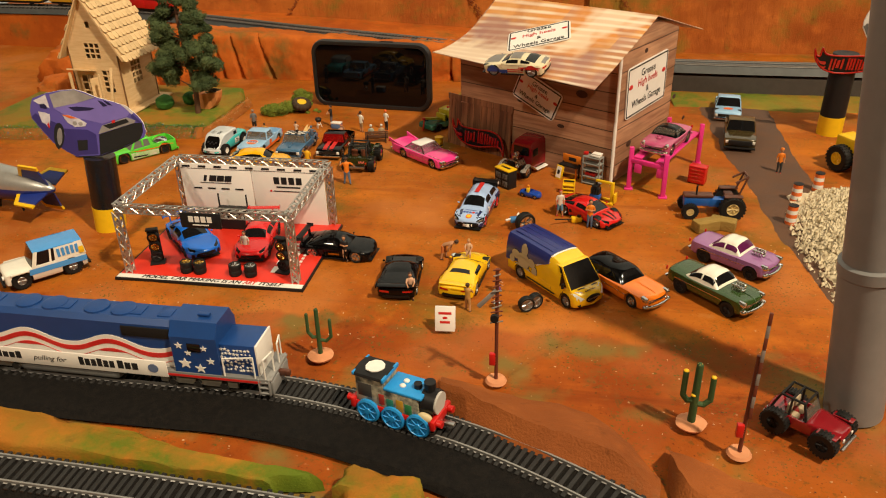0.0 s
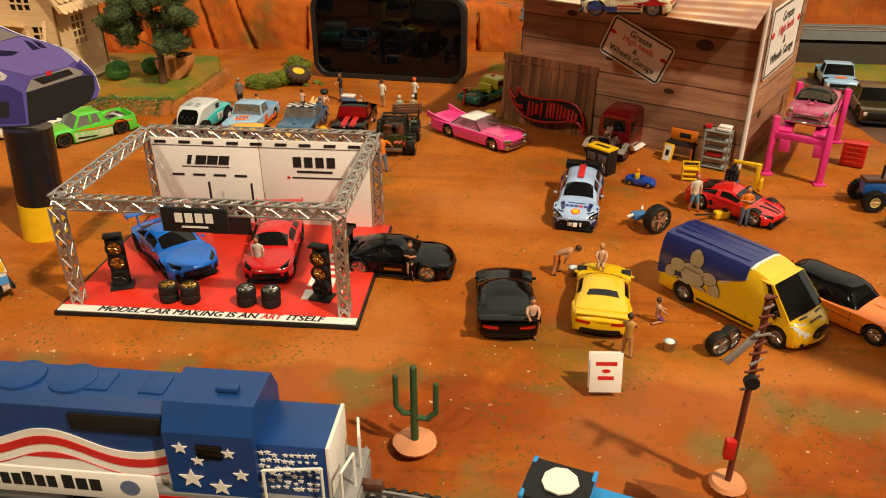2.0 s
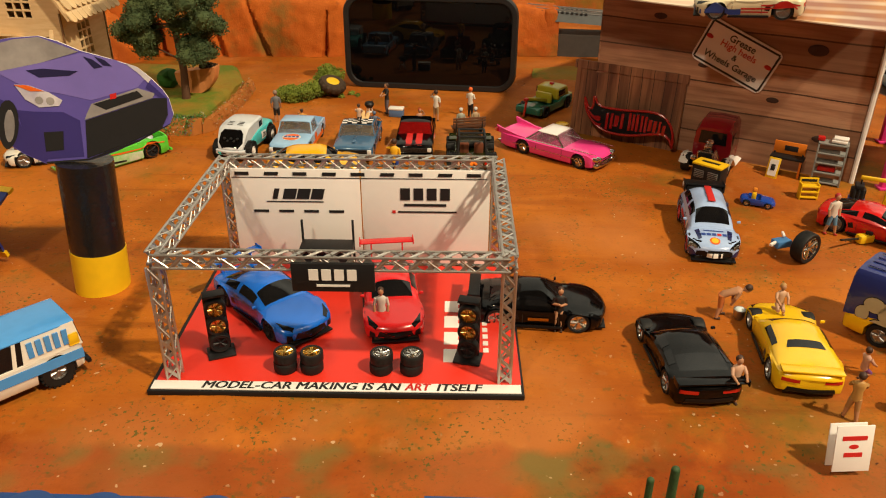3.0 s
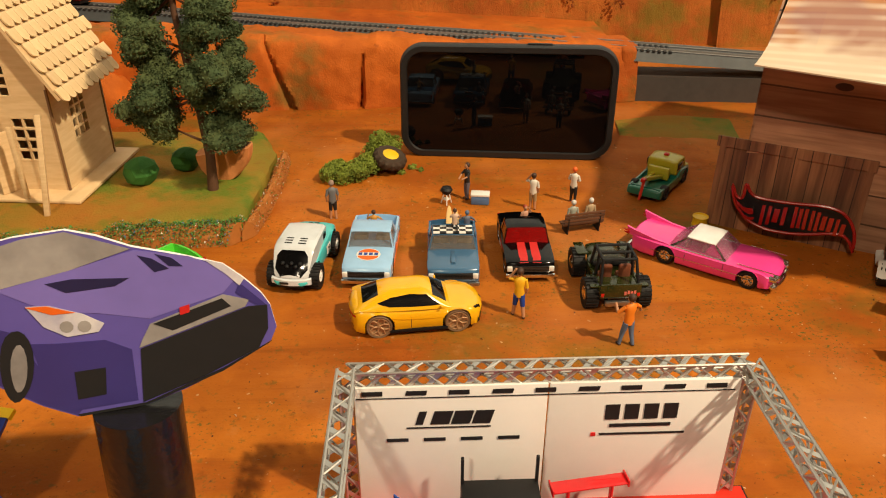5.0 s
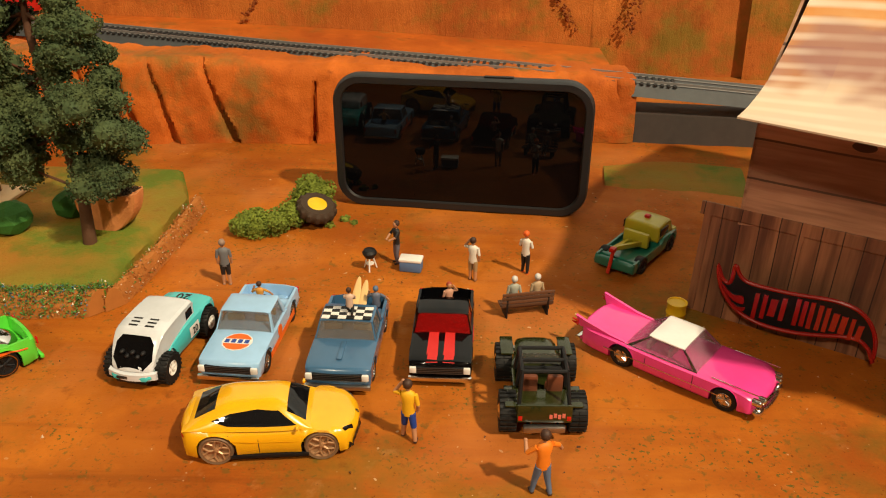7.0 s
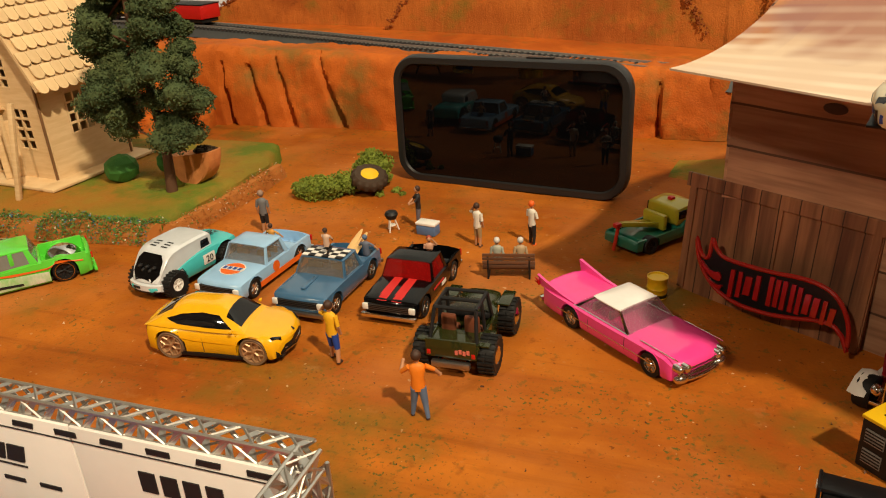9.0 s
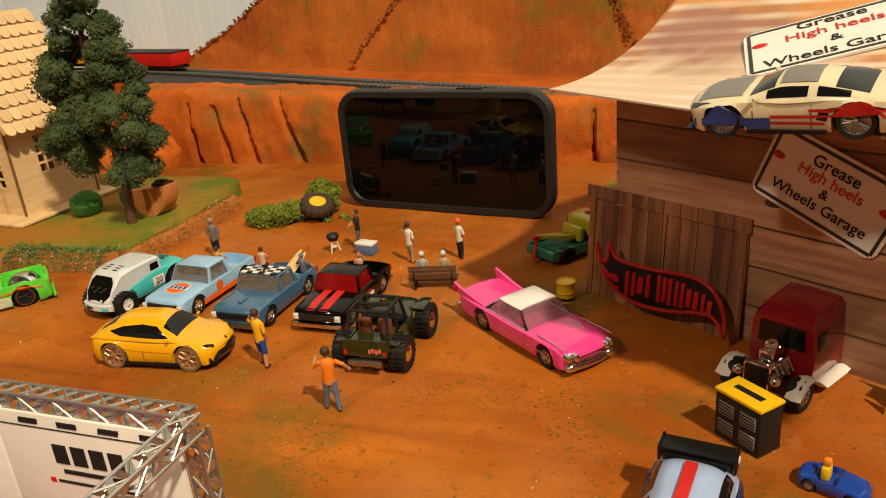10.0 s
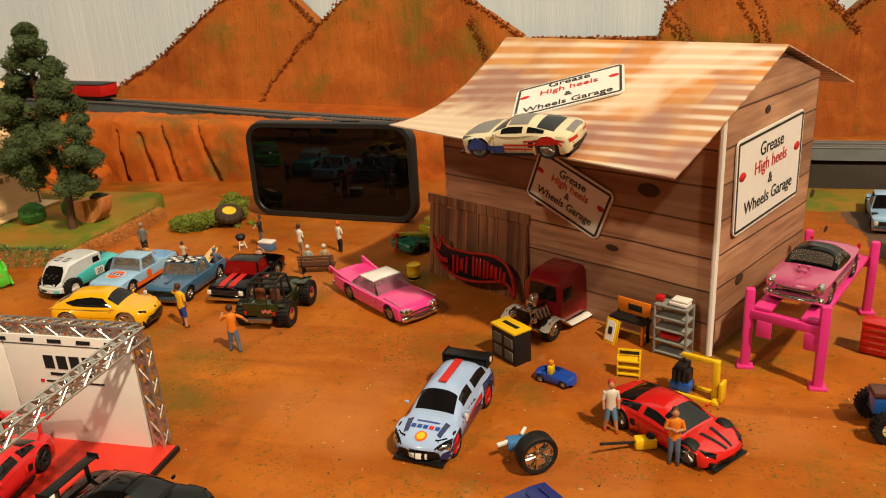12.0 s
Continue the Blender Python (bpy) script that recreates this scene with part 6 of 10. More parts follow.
for sd in (-1, 1):
    bar_part(lr, "blue_stripe", P_SKY, (-8, sd * 12.6, 11.2), (40, 0.3, 4.2), 0)
    for k in range(5):
        bar_part(lr, "blue_stripe", P_SKY, (-10 - 3.2 * k, sd * 12.3, 20.5), (2.0, 0.6, 6.5), 0)
    bar_part(lr, "yellow_mark", YELLOW, (-25.5, sd * 12.5, 18.5), (4, 0.5, 5), 0.6, "round yellow mark")
    bar_part(lr, "fender", P_WHITE, (18, sd * 12.2, 13.2), (13, 3.0, 1.4), 0.5)
    bm = NB()
    rod(bm, (28.4, sd * 8.4, 11), (29.6, sd * 8.4, 11), 1.7, seg=14)
    part("headlight", bm, LAMPW, lr)
bar_part(lr, "grille", BLACK, (28.8, 0, 10.6), (0.8, 10, 4.4), 0.3)
bar_part(lr, "front_bumper", BLACK, (29.8, 0, 6.2), (2.2, 25, 2.4), 0.5)
bar_part(lr, "rear_bumper", BLACK, (-29.4, 0, 6.2), (1.8, 25, 2.0), 0.5)

# rally hatchback
i_top = tops(63, (-0.5, 13.0), (-0.44, 14.0), (-0.2, 13.6), (0.0, 12.8), (0.14, 12.4), (0.3, 11.8), (0.42, 10.4), (0.5, 8.6))
i_wid = tops(63, (-0.5, 0.88), (-0.42, 0.99), (-0.28, 1.0), (-0.1, 0.89), (0.1, 0.89), (0.28, 1.0), (0.42, 0.98), (0.5, 0.92))
P_I20 = paint("rally_blue", (0.36, 0.50, 0.80))
P_NAVY = paint("navy", (0.012, 0.022, 0.10))
i20 = base_car("rally_hatchback", "pale blue toy rally hatchback with a red roof stripe", "toy car", 252.5, 140, -98.5, 63, 26, i_top, i_wid, P_I20, (15, 3.5, -20, -30, 21.0), (-19, 19.5), 5.6, 4.6, "low", RED, sill=2.0, light=False, rnd=0.86, domed=dict(n=2.9, wb=0.89, wr=0.70, bpil=0.47, side=(0.2, 0.82)), bow=(5.0, 1.5))
bar_part(i20, "roof_stripe", REDINK, (-8.0, 0, 22.3), (20, 3.6, 0.5), 0.1)
bar_part(i20, "rear_wing", BLACK, (-28.0, 0, 19.8), (7.0, 21, 1.5), 0.6, "black double rear wing")
bar_part(i20, "rear_wing", BLACK, (-27.0, 0, 17.2), (6.0, 19.5, 3.2), 1.0)
for sd in (-1, 1):
    side = "left" if sd > 0 else "right"
    bar_part(i20, "wing_end", BLACK, (-28, sd * 10.5, 18.4), (7.8, 1.0, 5.0), 0.4)
    bm = NB()
    lathe(bm, [(0.01, 0.3), (1.3, 0.3), (1.3, 0.0)], 12)
    part("wing_mark", bm, WHITE, i20, "small pale disc", at=place(-28, sd * 11.0, 18.8, 0 if sd > 0 else 180))
    decal(i20, "headlight", TINT, [(22.5, sd * 12.8), (26.5, sd * 9.6), (29.8, sd * 7.0), (30.2, sd * 8.4), (27.0, sd * 12.2)], "top", "dark swept headlight")
    decal(i20, "headlight_rim", CHROME, [(25, sd * 12.2), (29, sd * 8.6), (29.6, sd * 8.8), (26.4, sd * 12.2)], "top", "bright lamp strip", 0.35)
    decal(i20, "hood_vent", P_NAVY, [(16.5, sd * 7.0), (24.5, sd * 6.2), (25.5, sd * 8.0), (17.5, sd * 9.4)], "top", "navy hood panel")
    decal(i20, "dark_flank", P_NAVY, [(-12.5, 3.0), (12.5, 3.0), (12.5, 5.0), (-12.5, 8.4)], side, "navy lower flank")
    decal(i20, "dark_haunch", P_NAVY, [(-29, 6.2), (-25.2, 6.0), (-22.5, 11.6), (-13, 9.4), (-15, 13.0), (-29, 13.2)], side, "navy rear haunch", 0.3)
    decal(i20, "red_flash", REDINK, [(-12, 8.8), (6, 5.8), (6, 6.8), (-12, 11.2)], side, "red side flash", 0.35)
    decal(i20, "door_mark", WHITE, disc_pts(5, 9.2, 2.0), side, "pale round mark", 0.3)
    decal(i20, "front_corner", P_NAVY, [(sd * 7.6, 2.8), (sd * 13.2, 2.8), (sd * 13.2, 7.4), (sd * 10.2, 6.6)], "front", "navy front corner")
    for k in range(3):
        decal(i20, "side_mark", INK, [(-6 + 3.0 * k, 10.8), (-4 + 3.0 * k, 10.8), (-4 + 3.0 * k, 11.5), (-6 + 3.0 * k, 11.5)], side, "plain dark bar", 0.4, m=1)
door_lines(i20, (9.5, -6.5), 3.4, 12.0)
mirrors(i20, 9.5, 12.8, 14.6, P_I20)
decal(i20, "grille", BLACK, [(-9.4, 2.9), (9.4, 2.9), (8.8, 6.6), (6, 7.3), (-6, 7.3), (-8.8, 6.6)], "front", "black front grille")
decal(i20, "red_lip", REDINK, [(-9.4, 2.3), (9.4, 2.3), (9.4, 2.9), (-9.4, 2.9)], "front", "red lower lip", 0.3, m=2)
bar_part(i20, "front_splitter", BLACK, (28.6, 0, 1.8), (5, 22, 0.9), 0.3)
for k, w_ in enumerate((0.9, 2.4, 2.6)):
    y_ = 3.6 - 3.0 * k
    decal(i20, "bumper_mark", WHITE, [(y_ - w_ / 2, 4.0), (y_ + w_ / 2, 4.0), (y_ + w_ / 2, 6.2), (y_ - w_ / 2, 6.2)], "front", "pale plain bar", 0.4, m=2)
decal(i20, "hood_mark", ORANGEINK, disc_pts(26.2, 0, 2.6), "top", "orange round mark")
decal(i20, "hood_mark", YELLOW, disc_pts(26.2, 0, 1.8), "top", "yellow round mark", 0.35)
for k in range(5):
    y_ = 5.2 - 2.6 * k
    decal(i20, "hood_mark", REDINK if k == 1 else BLUEINK, [(20.2, y_ - 1.0), (22.2, y_ - 1.0), (22.2, y_ + 1.0), (20.2, y_ + 1.0)], "top", "plain ink bar", 0.25, m=1)
decal(i20, "hood_mark", BLUEINK, [(17.6, -5), (18.4, -5), (18.4, 5), (17.6, 5)], "top", "blue plain bar", 0.25)

# red sports car beside the hoist
corv = supercar("sports_car", "metallic red toy sports car with black stripes", 345.6, 146.5, -40, P_CORV, L=58, W=26.5, H=15, hood=9.0, tail=11.0, roofmat=P_CORV, r=5.2, rim=STEEL, cab=(15, 1, -9, -25, 16.0), mouth=0.56)
for sd in (-1, 1):
    decal(corv, "hood_stripe", SATIN, [(16, sd * 2.2), (27, sd * 0.8), (27, sd * 2.0), (16, sd * 4.0)], "top", "black hood stripe")

# stage cars
# stage: cars with deep black mouths
gtb = supercar("sports_coupe", "blue toy sports coupe on the red stage floor", 36.5, 55, -46, P_BLUE, L=64, W=27, H=17.5, hood=10.5, z=3, wing=(P_BLUE, 5.5), rim=SATIN, mouth=0.62)
gtr = supercar("sports_coupe", "red toy sports coupe with a tall rear wing", 89, 60, -82, P_RED, L=60, W=26, H=17, hood=10.2, z=3, wing=(P_RED, 8.5), rim=SATIN, mouth=0.62)
gtk = supercar("sports_coupe", "black toy sports coupe with chrome wheels", 154.5, 60, -4, P_BLACK, L=60, W=27, H=17, hood=10.2, wing=(BLACK, 5), rim=CHROME)
for sd in (-1, 1):
    bar_part(gtk, "door_mark", GOLD, (0, sd * 12.8, 6), (9, 0.3, 1.4), 0)
fer = supercar("sports_car", "glossy black toy sports car with a deep rear deck", 211, 25, 94, P_BLACK, L=60, W=28, H=14.5, hood=8.2, tail=11.0, r=5.0, wing=(P_BLACK, 1.6))
ferrari = supercar("sports_car", "yellow toy sports car being washed", 257, 32.5, 83, P_YEL, L=62, W=27, H=15.6, hood=8.6, tail=11.2, r=4.9, rim=STEEL, domekw=dict(rear=False, side=(0.28, 0.62), st=(10, 32), bpil=None), cab=(0.2 * 62, 0.03 * 62, -0.2 * 62, -0.47 * 62, 15.6))
decal(ferrari, "rear_window", TINT, [(-12.5, -6.2), (-16.5, -7.4), (-16.5, 7.4), (-12.5, 6.2)], "top", "dark rear window", 0.2, BODIES[ferrari.name + "_roof"])
bar_part(ferrari, "rear_deck", P_YEL, (-27.5, 0, 12.0), (5, 23, 1.0), 0.4)

# delivery van
van = thing("delivery_van", "yellow and navy blue toy delivery van", "toy van", 321.5, 31, 0, -47, "toy cars")
vt = tops(78, (-0.5, 12), (0.2, 13), (0.3, 16.2), (0.37, 15.9), (0.43, 14.4), (0.475, 12.2), (0.5, 10.4))
vw = tops(78, (-0.5, 0.98), (0.3, 1.0), (0.44, 0.98), (0.5, 0.93))
bm = body_loft(78, 14, 2.6, vt, vw, [(-23, 5.2), (26, 5.2)], 6.2, bow=(5.2, 0.5), rn=2.4)
BODIES[van.name] = part("body", bm, P_YEL, van, smooth=42)
NAVY = paint("navy_roof", (0.012, 0.022, 0.16), 0.3, 0.3)
bm = NB()
rows = []
for x, zt, w in ((-38.6, 30, 0.93), (-38, 31.5, 0.95), (-20, 32, 0.96), (4, 32, 0.96), (10, 31.4, 0.95), (15, 30, 0.93), (19, 27.6, 0.90)):
    hw = 14
    rows.append([(x, -hw * 0.985, 11), (x, -hw * 0.96, 20), (x, -hw * w * 0.93, zt - 3), (x, -hw * w * 0.82, zt - 0.8), (x, -hw * 0.4, zt), (x, hw * 0.4, zt), (x, hw * w * 0.82, zt - 0.8), (x, hw * w * 0.93, zt - 3), (x, hw * 0.96, 20), (x, hw * 0.985, 11)])
loft(bm, rows)
cargo = part("cargo_body", bm, P_YEL, van, "yellow cargo body")
bm = NB()
rows = []
for x, zt, w in ((-38.9, 30.2, 0.94), (-38.2, 31.9, 0.96), (-20, 32.4, 0.97), (3, 32.4, 0.97), (7, 32.2, 0.97)):
    k = max(0, (x + 38) / 45)
    zlow = 10.5 + 15 * k ** 1.6
    hw = 14.15
    rows.append([(x, -hw * 0.985, zlow), (x, -hw * 0.975, max(20, zlow + 0.5)), (x, -hw * w * 0.93, zt - 3), (x, -hw * w * 0.82, zt - 0.8), (x, -hw * 0.4, zt), (x, hw * 0.4, zt), (x, hw * w * 0.82, zt - 0.8), (x, hw * w * 0.93, zt - 3), (x, hw * 0.975, max(20, zlow + 0.5)), (x, hw * 0.985, zlow)])
loft(bm, rows, caps=True)
shell = part("navy_shell", bm, NAVY, van, "navy blue roof and upper side")
for k in range(4):
    bar_part(van, "roof_rib", NAVY, (-16, -7.5 + 5 * k, 32.35), (40, 1.0, 0.35), 0.15)
decal(van, "roof_edge", WHITE, [(6.4, -11.2), (8.4, -11.2), (8.4, 11.2), (6.4, 11.2)], "top", "white stripe behind the cab", 0.3, cargo)
vcab = (30.0, 19, 12, 9, 28.0)
cabin(van, vcab, 14, vt, P_YEL, TINT, None, pillars=(0, 0.16, 0.60, 1.0), wb=0.95, wr=0.84, bulge=1.4)
CREAM = mat("cream_ink", (0.46, 0.40, 0.25), 0.5)
for sd in (-1, 1):
    side = "left" if sd > 0 else "right"
    for xx in (-23, 26):
        put_wheel(van, xx, sd * 11.6, 5.2, 5.2, 4.4, "mid", STEEL)
    decal(van, "headlight", LAMPW, [(30.6, sd * 13.4), (34.5, sd * 10.6), (37.4, sd * 7.4), (38.2, sd * 8.2), (36.4, sd * 12.0)], "top", "swept headlight")
    bar_part(van, "wing_mirror", BLACK, (24.5, sd * 15.6, 17), (1.4, 2.4, 4), 0.5)
    decal(van, "hood_slot", SATIN, [(32.0, sd * 3), (32.8, sd * 3), (32.2, sd * 8.6), (31.4, sd * 8.6)], "top", "dark hood slot", 0.1, m=2)
    decal(van, "side_edge", WHITE, [(7.2, 25.8), (8.8, 27.4), (-4, 20.2), (-6, 18.4)], side, "white diagonal stripe", 0.5, cargo)
    bar_part(van, "side_moulding", SATIN, (0, sd * 14.1, 5.6), (30, 0.3, 0.9), 0)
    for cx, cz, rx_, rz_ in ((-19, 16.0, 6.6, 5.0), (-18.5, 25.0, 3.6, 4.6), (-27.5, 18.5, 4.4, 3.4), (-10.5, 18.0, 4.2, 3.2), (-31.5, 13.6, 2.8, 3.4), (-6.8, 13.0, 2.8, 3.8), (-24, 9.6, 4.0, 3.2), (-14, 9.4, 4.0, 3.2), (-19, 20.0, 5.4, 2.0)):
        decal(van, "emblem_outline", INK, disc_pts(cx, cz, rx_ * 1.1, rz_ * 1.12), side, "dark outline", 0.45, cargo)
        decal(van, "emblem_patch", CREAM, disc_pts(cx, cz, rx_, rz_), side, "plain cream blotch", 0.62, cargo)
    decal(van, "tail_light", LAMPR, [(sd * 12.8, 13), (sd * 11.2, 13), (sd * 11.2, 19), (sd * 12.8, 19)], "rear", "red tail light", 0.4, shell)
    door_x = (10.5, 23.0)
    decal(van, "fog_lamp", BLACK, disc_pts(sd * 10.4, 5.6, 1.0), "front", "dark fog lamp")
door_lines(van, door_x, 4.4, 12.0)
decal(van, "grille", BLACK, disc_pts(0, 9.4, 6.4, 2.5, 16), "front", "black oval grille")
for z_ in (8.6, 9.6):
    decal(van, "grille_bar", STEEL, [(-5.0, z_), (5.0, z_), (5.0, z_ + 0.3), (-5.0, z_ + 0.3)], "front", "grey grille bar", 0.35, m=1)
decal(van, "lower_grille", BLACK, [(-8, 3.6), (8, 3.6), (7.4, 4.8), (-7.4, 4.8)], "front", "black lower grille")
decal(van, "bumper_crease", P_YEL, [(-12, 6.0), (12, 6.0), (12, 6.5), (-12, 6.5)], "front", lift=0.7, m=2)
for k in range(6):
    decal(van, "hood_mark", INK, [(34.4, -4.6 + 1.6 * k), (35.2, -4.6 + 1.6 * k), (35.2, -3.6 + 1.6 * k), (34.4, -3.6 + 1.6 * k)], "top", "small plain bar", 0.2, m=1, n=1)


# fifties cars
def fifties(name, label, x, y, rz, pm, rm, L=66, W=26, H=19.5, wagon=False, scoop=False, rim=CHROME, z=0.0, lift=0.0, glass=TINT, r=5.0, fins=True, interior=None):
    b = 2.2 + lift
    top = tops(L, (-0.5, 11 + lift), (-0.46, 12 + lift), (-0.2, 12.0 + lift), (0.1, 12.2 + lift), (0.3, 12.2 + lift), (0.44, 11.6 + lift), (0.48, 10.6 + lift), (0.5, 9.0 + lift))
    wid = tops(L, (-0.5, 0.88), (-0.4, 0.96), (0.0, 1.0), (0.35, 1.0), (0.46, 0.97), (0.5, 0.9))
    cab = (0.17 * L, 0.06 * L, -0.36 * L, -0.47 * L, H + lift) if wagon else (0.17 * L, 0.07 * L, -0.12 * L, -0.27 * L, H + lift)
    car = base_car(name, label, "toy car", x, y, rz, L, W, top, wid, pm, cab, (-0.29 * L, 0.31 * L), r, 3.8, "mid", rim, sill=b, roofmat=rm, glass=glass, light=False, rnd=0.93, z=z, interior=interior, cabin_kw=dict(pillars=(0, 0.05, 0.48, 0.52, 0.9, 1.0), wb=0.90, wr=0.74, pilmat=rm, crown=0.9), bow=(2.6, 1.6), domed=dict(n=3.2, wb=0.92, wr=0.76, bpil=0.5, side=(0.14, 0.86)))
    for sd in (-1, 1):
        bm = NB()
        rod(bm, (L / 2 - 5.0, sd * W * 0.39, 10.2 + lift), (L / 2 - 1.0, sd * W * 0.39, 10.0 + lift), 2.0, seg=14)
        ball(bm, (L / 2 - 1.1, sd * W * 0.39, 10.0 + lift), 1.7, sub=2, sx=(0.5, 1, 1))
        part("headlight", bm, CHROME, car, "round chrome headlight")
        if fins:
            bm = NB()
            prism(bm, [(-L / 2 + 0.5, sd * W * 0.43, 9 + lift), (-L / 2 - 1.0, sd * W * 0.44, 14.6 + lift), (-L / 2 + 14, sd * W * 0.44, 12 + lift), (-L / 2 + 14, sd * W * 0.43, 9 + lift)], (0, -sd * 1.2, 0))
            part("tail_fin", bm, pm, car)
        bar_part(car, "tail_light", LAMPR, (-L / 2 - 0.2, sd * W * 0.41, 11 + lift), (1.0, 1.6, 3.0), 0.5)
        bar_part(car, "side_trim", CHROME, (-4, sd * W * 0.505, 8.0 + lift), (L * 0.6, 0.25, 0.5), 0.1)
        bm = NB()
        ball(bm, (L / 2 - 1.2, sd * W * 0.40, 5.0 + lift), 2.2, sub=2, sx=(1.0, 1.2, 0.8))
        part("bumper_end", bm, CHROME, car, "chrome bumper end")
    door_lines(car, (0.13 * L, -0.10 * L), b + 0.8, 11.4 + lift)
    decal(car, "grille", CHROME, [(-W * 0.33, 6.2 + lift), (W * 0.33, 6.2 + lift), (W * 0.31, 9.2 + lift), (-W * 0.31, 9.2 + lift)], "front", "chrome grille", 0.3)
    for k in range(4):
        z_ = 6.7 + lift + 0.6 * k
        decal(car, "grille_gap", DARK, [(-W * 0.29, z_), (W * 0.29, z_), (W * 0.29, z_ + 0.22), (-W * 0.29, z_ + 0.22)], "front", lift=0.45, m=1)
    for k in range(7):
        y0, y1 = W * (-0.45 + 0.9 * k / 7), W * (-0.45 + 0.9 * (k + 1) / 7)
        bm = NB()
        rod(bm, (L / 2 + 0.9 - 2.6 * (abs(y0) * 2 / W) ** 2.2, y0, 4.6 + lift), (L / 2 + 0.9 - 2.6 * (abs(y1) * 2 / W) ** 2.2, y1, 4.6 + lift), 1.15, seg=10)
        part("front_bumper", bm, CHROME, car)
    decal(car, "hood_crease", pm, [(0.2 * L, -0.5), (0.49 * L, -0.5), (0.49 * L, 0.5), (0.2 * L, 0.5)], "top", lift=0.4)
    bar_part(car, "rear_bumper", CHROME, (-L / 2 - 0.4, 0, 4.6 + lift), (1.8, W * 0.9, 2.0), 0.7)
    if scoop:
        bm = NB()
        for k in range(4):
            for sd in (-1, 1):
                rod(bm, (0.24 * L + 2.0 * k, sd * 1.8, 12 + lift), (0.24 * L + 2.0 * k, sd * 2.4, 16 + lift), 0.8, seg=8)
        for k in range(4):
            for sd in (-1, 1):
                ball(bm, (0.24 * L + 2.0 * k, sd * 2.4, 16 + lift), 1.1, sub=2)
        bx(bm, (0.24 * L + 3, 0, 13 + lift), (9, 4, 2.5), 0.5)
        part("blower", bm, CHROME, car, "chrome engine stacks through the hood")
    return car


fifties("station_wagon", "orange toy station wagon with a black roof", 368, 32, -47, P_ORANGE, P_BLACK, L=66, wagon=True, fins=False)
fifties("hot_rod_saloon", "dark green toy drag saloon with a white roof", 429, 27.5, -45, P_DKGREEN, P_WHITE, L=64, scoop=True, rim=SATIN, lift=3.2, r=5.6, fins=False)
fifties("hot_rod_saloon", "lilac toy drag saloon with a pale roof", 450.5, 77, -39, P_PURPLE, P_WHITE, L=62, scoop=True, rim=SATIN, lift=2.6, r=5.4, fins=False, glass=mat("plum_window", (0.10, 0.012, 0.07), 0.08, bump=0.0))
lifted = fifties("convertible_saloon", "rose pink toy saloon with a black roof on a lift", 413, 237, -116.5, P_PINK2, P_BLACK, L=64, W=27, H=19, z=31.8, fins=False, interior=TAN, glass=CLEAR)
bm = NB()
bx(bm, (18, 0, 13), (6, 4.4, 2.4), 0.6)
for sd in (-1, 1):
    rod(bm, (18, sd * 1.6, 13), (18.5, sd * 2.2, 15.6), 0.8, seg=8)
part("blower", bm, P_PINK2, lifted, "pink engine blower on the hood")
roadblue = pickup("pickup_truck", "light blue toy pickup with an orange mark on the road", 500, 430, -99, P_GULF, L=60, W=28, H=20.5, r=6.0, rim=SATIN)
decal(roadblue, "hood_mark", ORANGEINK, disc_pts(18, 0, 3.2, 5.4), "top", "orange oval mark", 0.2)
roadblack = pickup("pickup_truck", "black and gold toy pickup on the road", 498, 342, -99, P_GOLD, L=66, W=30, H=24.5, deck=15.0, hood=15.0, r=7.0, rim=SATIN, grille=SATIN, sill=3.6, roofmat=mat("gold_roof", (0.16, 0.10, 0.03), 0.3, 0.5))
bar_part(roadblack, "bull_bar", SATIN, (34.4, 0, 10.6), (1.2, 22, 5.0), 0.5, "black bull bar")
ivory = supercar("coupe", "ivory toy coupe with a blue sill parked on the roof", 0, 0, 0, P_BISCUIT, L=58, W=24, H=15.0, hood=10.5, rim=STEEL, roofmat=P_BISCUIT)
ivory.matrix_basis = roof_pose(97.5, 108, 0.4, 193)
for sd in (-1, 1):
    for mt_, z0, z1, xa_, xb_ in ((BLUEINK, 3.0, 6.2, 4, 28), (REDINK, 6.0, 6.9, -28, 4), (REDINK, 4.2, 5.0, -10, 4), (REDINK, 7.8, 8.6, -28, -6)):
        decal(ivory, "side_stripe", mt_, [(xa_, z0), (xb_, z0), (xb_, z1), (xa_, z1)], "left" if sd > 0 else "right", "printed side stripe", 0.25)
PRIMER = mat("grey_primer", (0.20, 0.19, 0.18), 0.5)
decal(ivory, "hood_panel", PRIMER, [(12, -8), (25, -7), (25, 7), (12, 8)], "top", "grey hood panel")
decal(ivory, "roof_panel", PRIMER, [(2, -6.5), (-7.5, -6.5), (-7.5, 6.5), (2, 6.5)], "top", "grey roof panel", 0.25, BODIES[ivory.name + "_roof"])
decal(ivory, "tail_panel", PRIMER, [(-28, -6), (-24.5, -6), (-24.5, 6), (-28, 6)], "top", "grey tail panel")
supercar("rally_coupe", "white and blue toy coupe beside the hedge", -150, 245, 205, P_WHITE, L=58, W=24, H=15, hood=9.5, rim=STEEL)


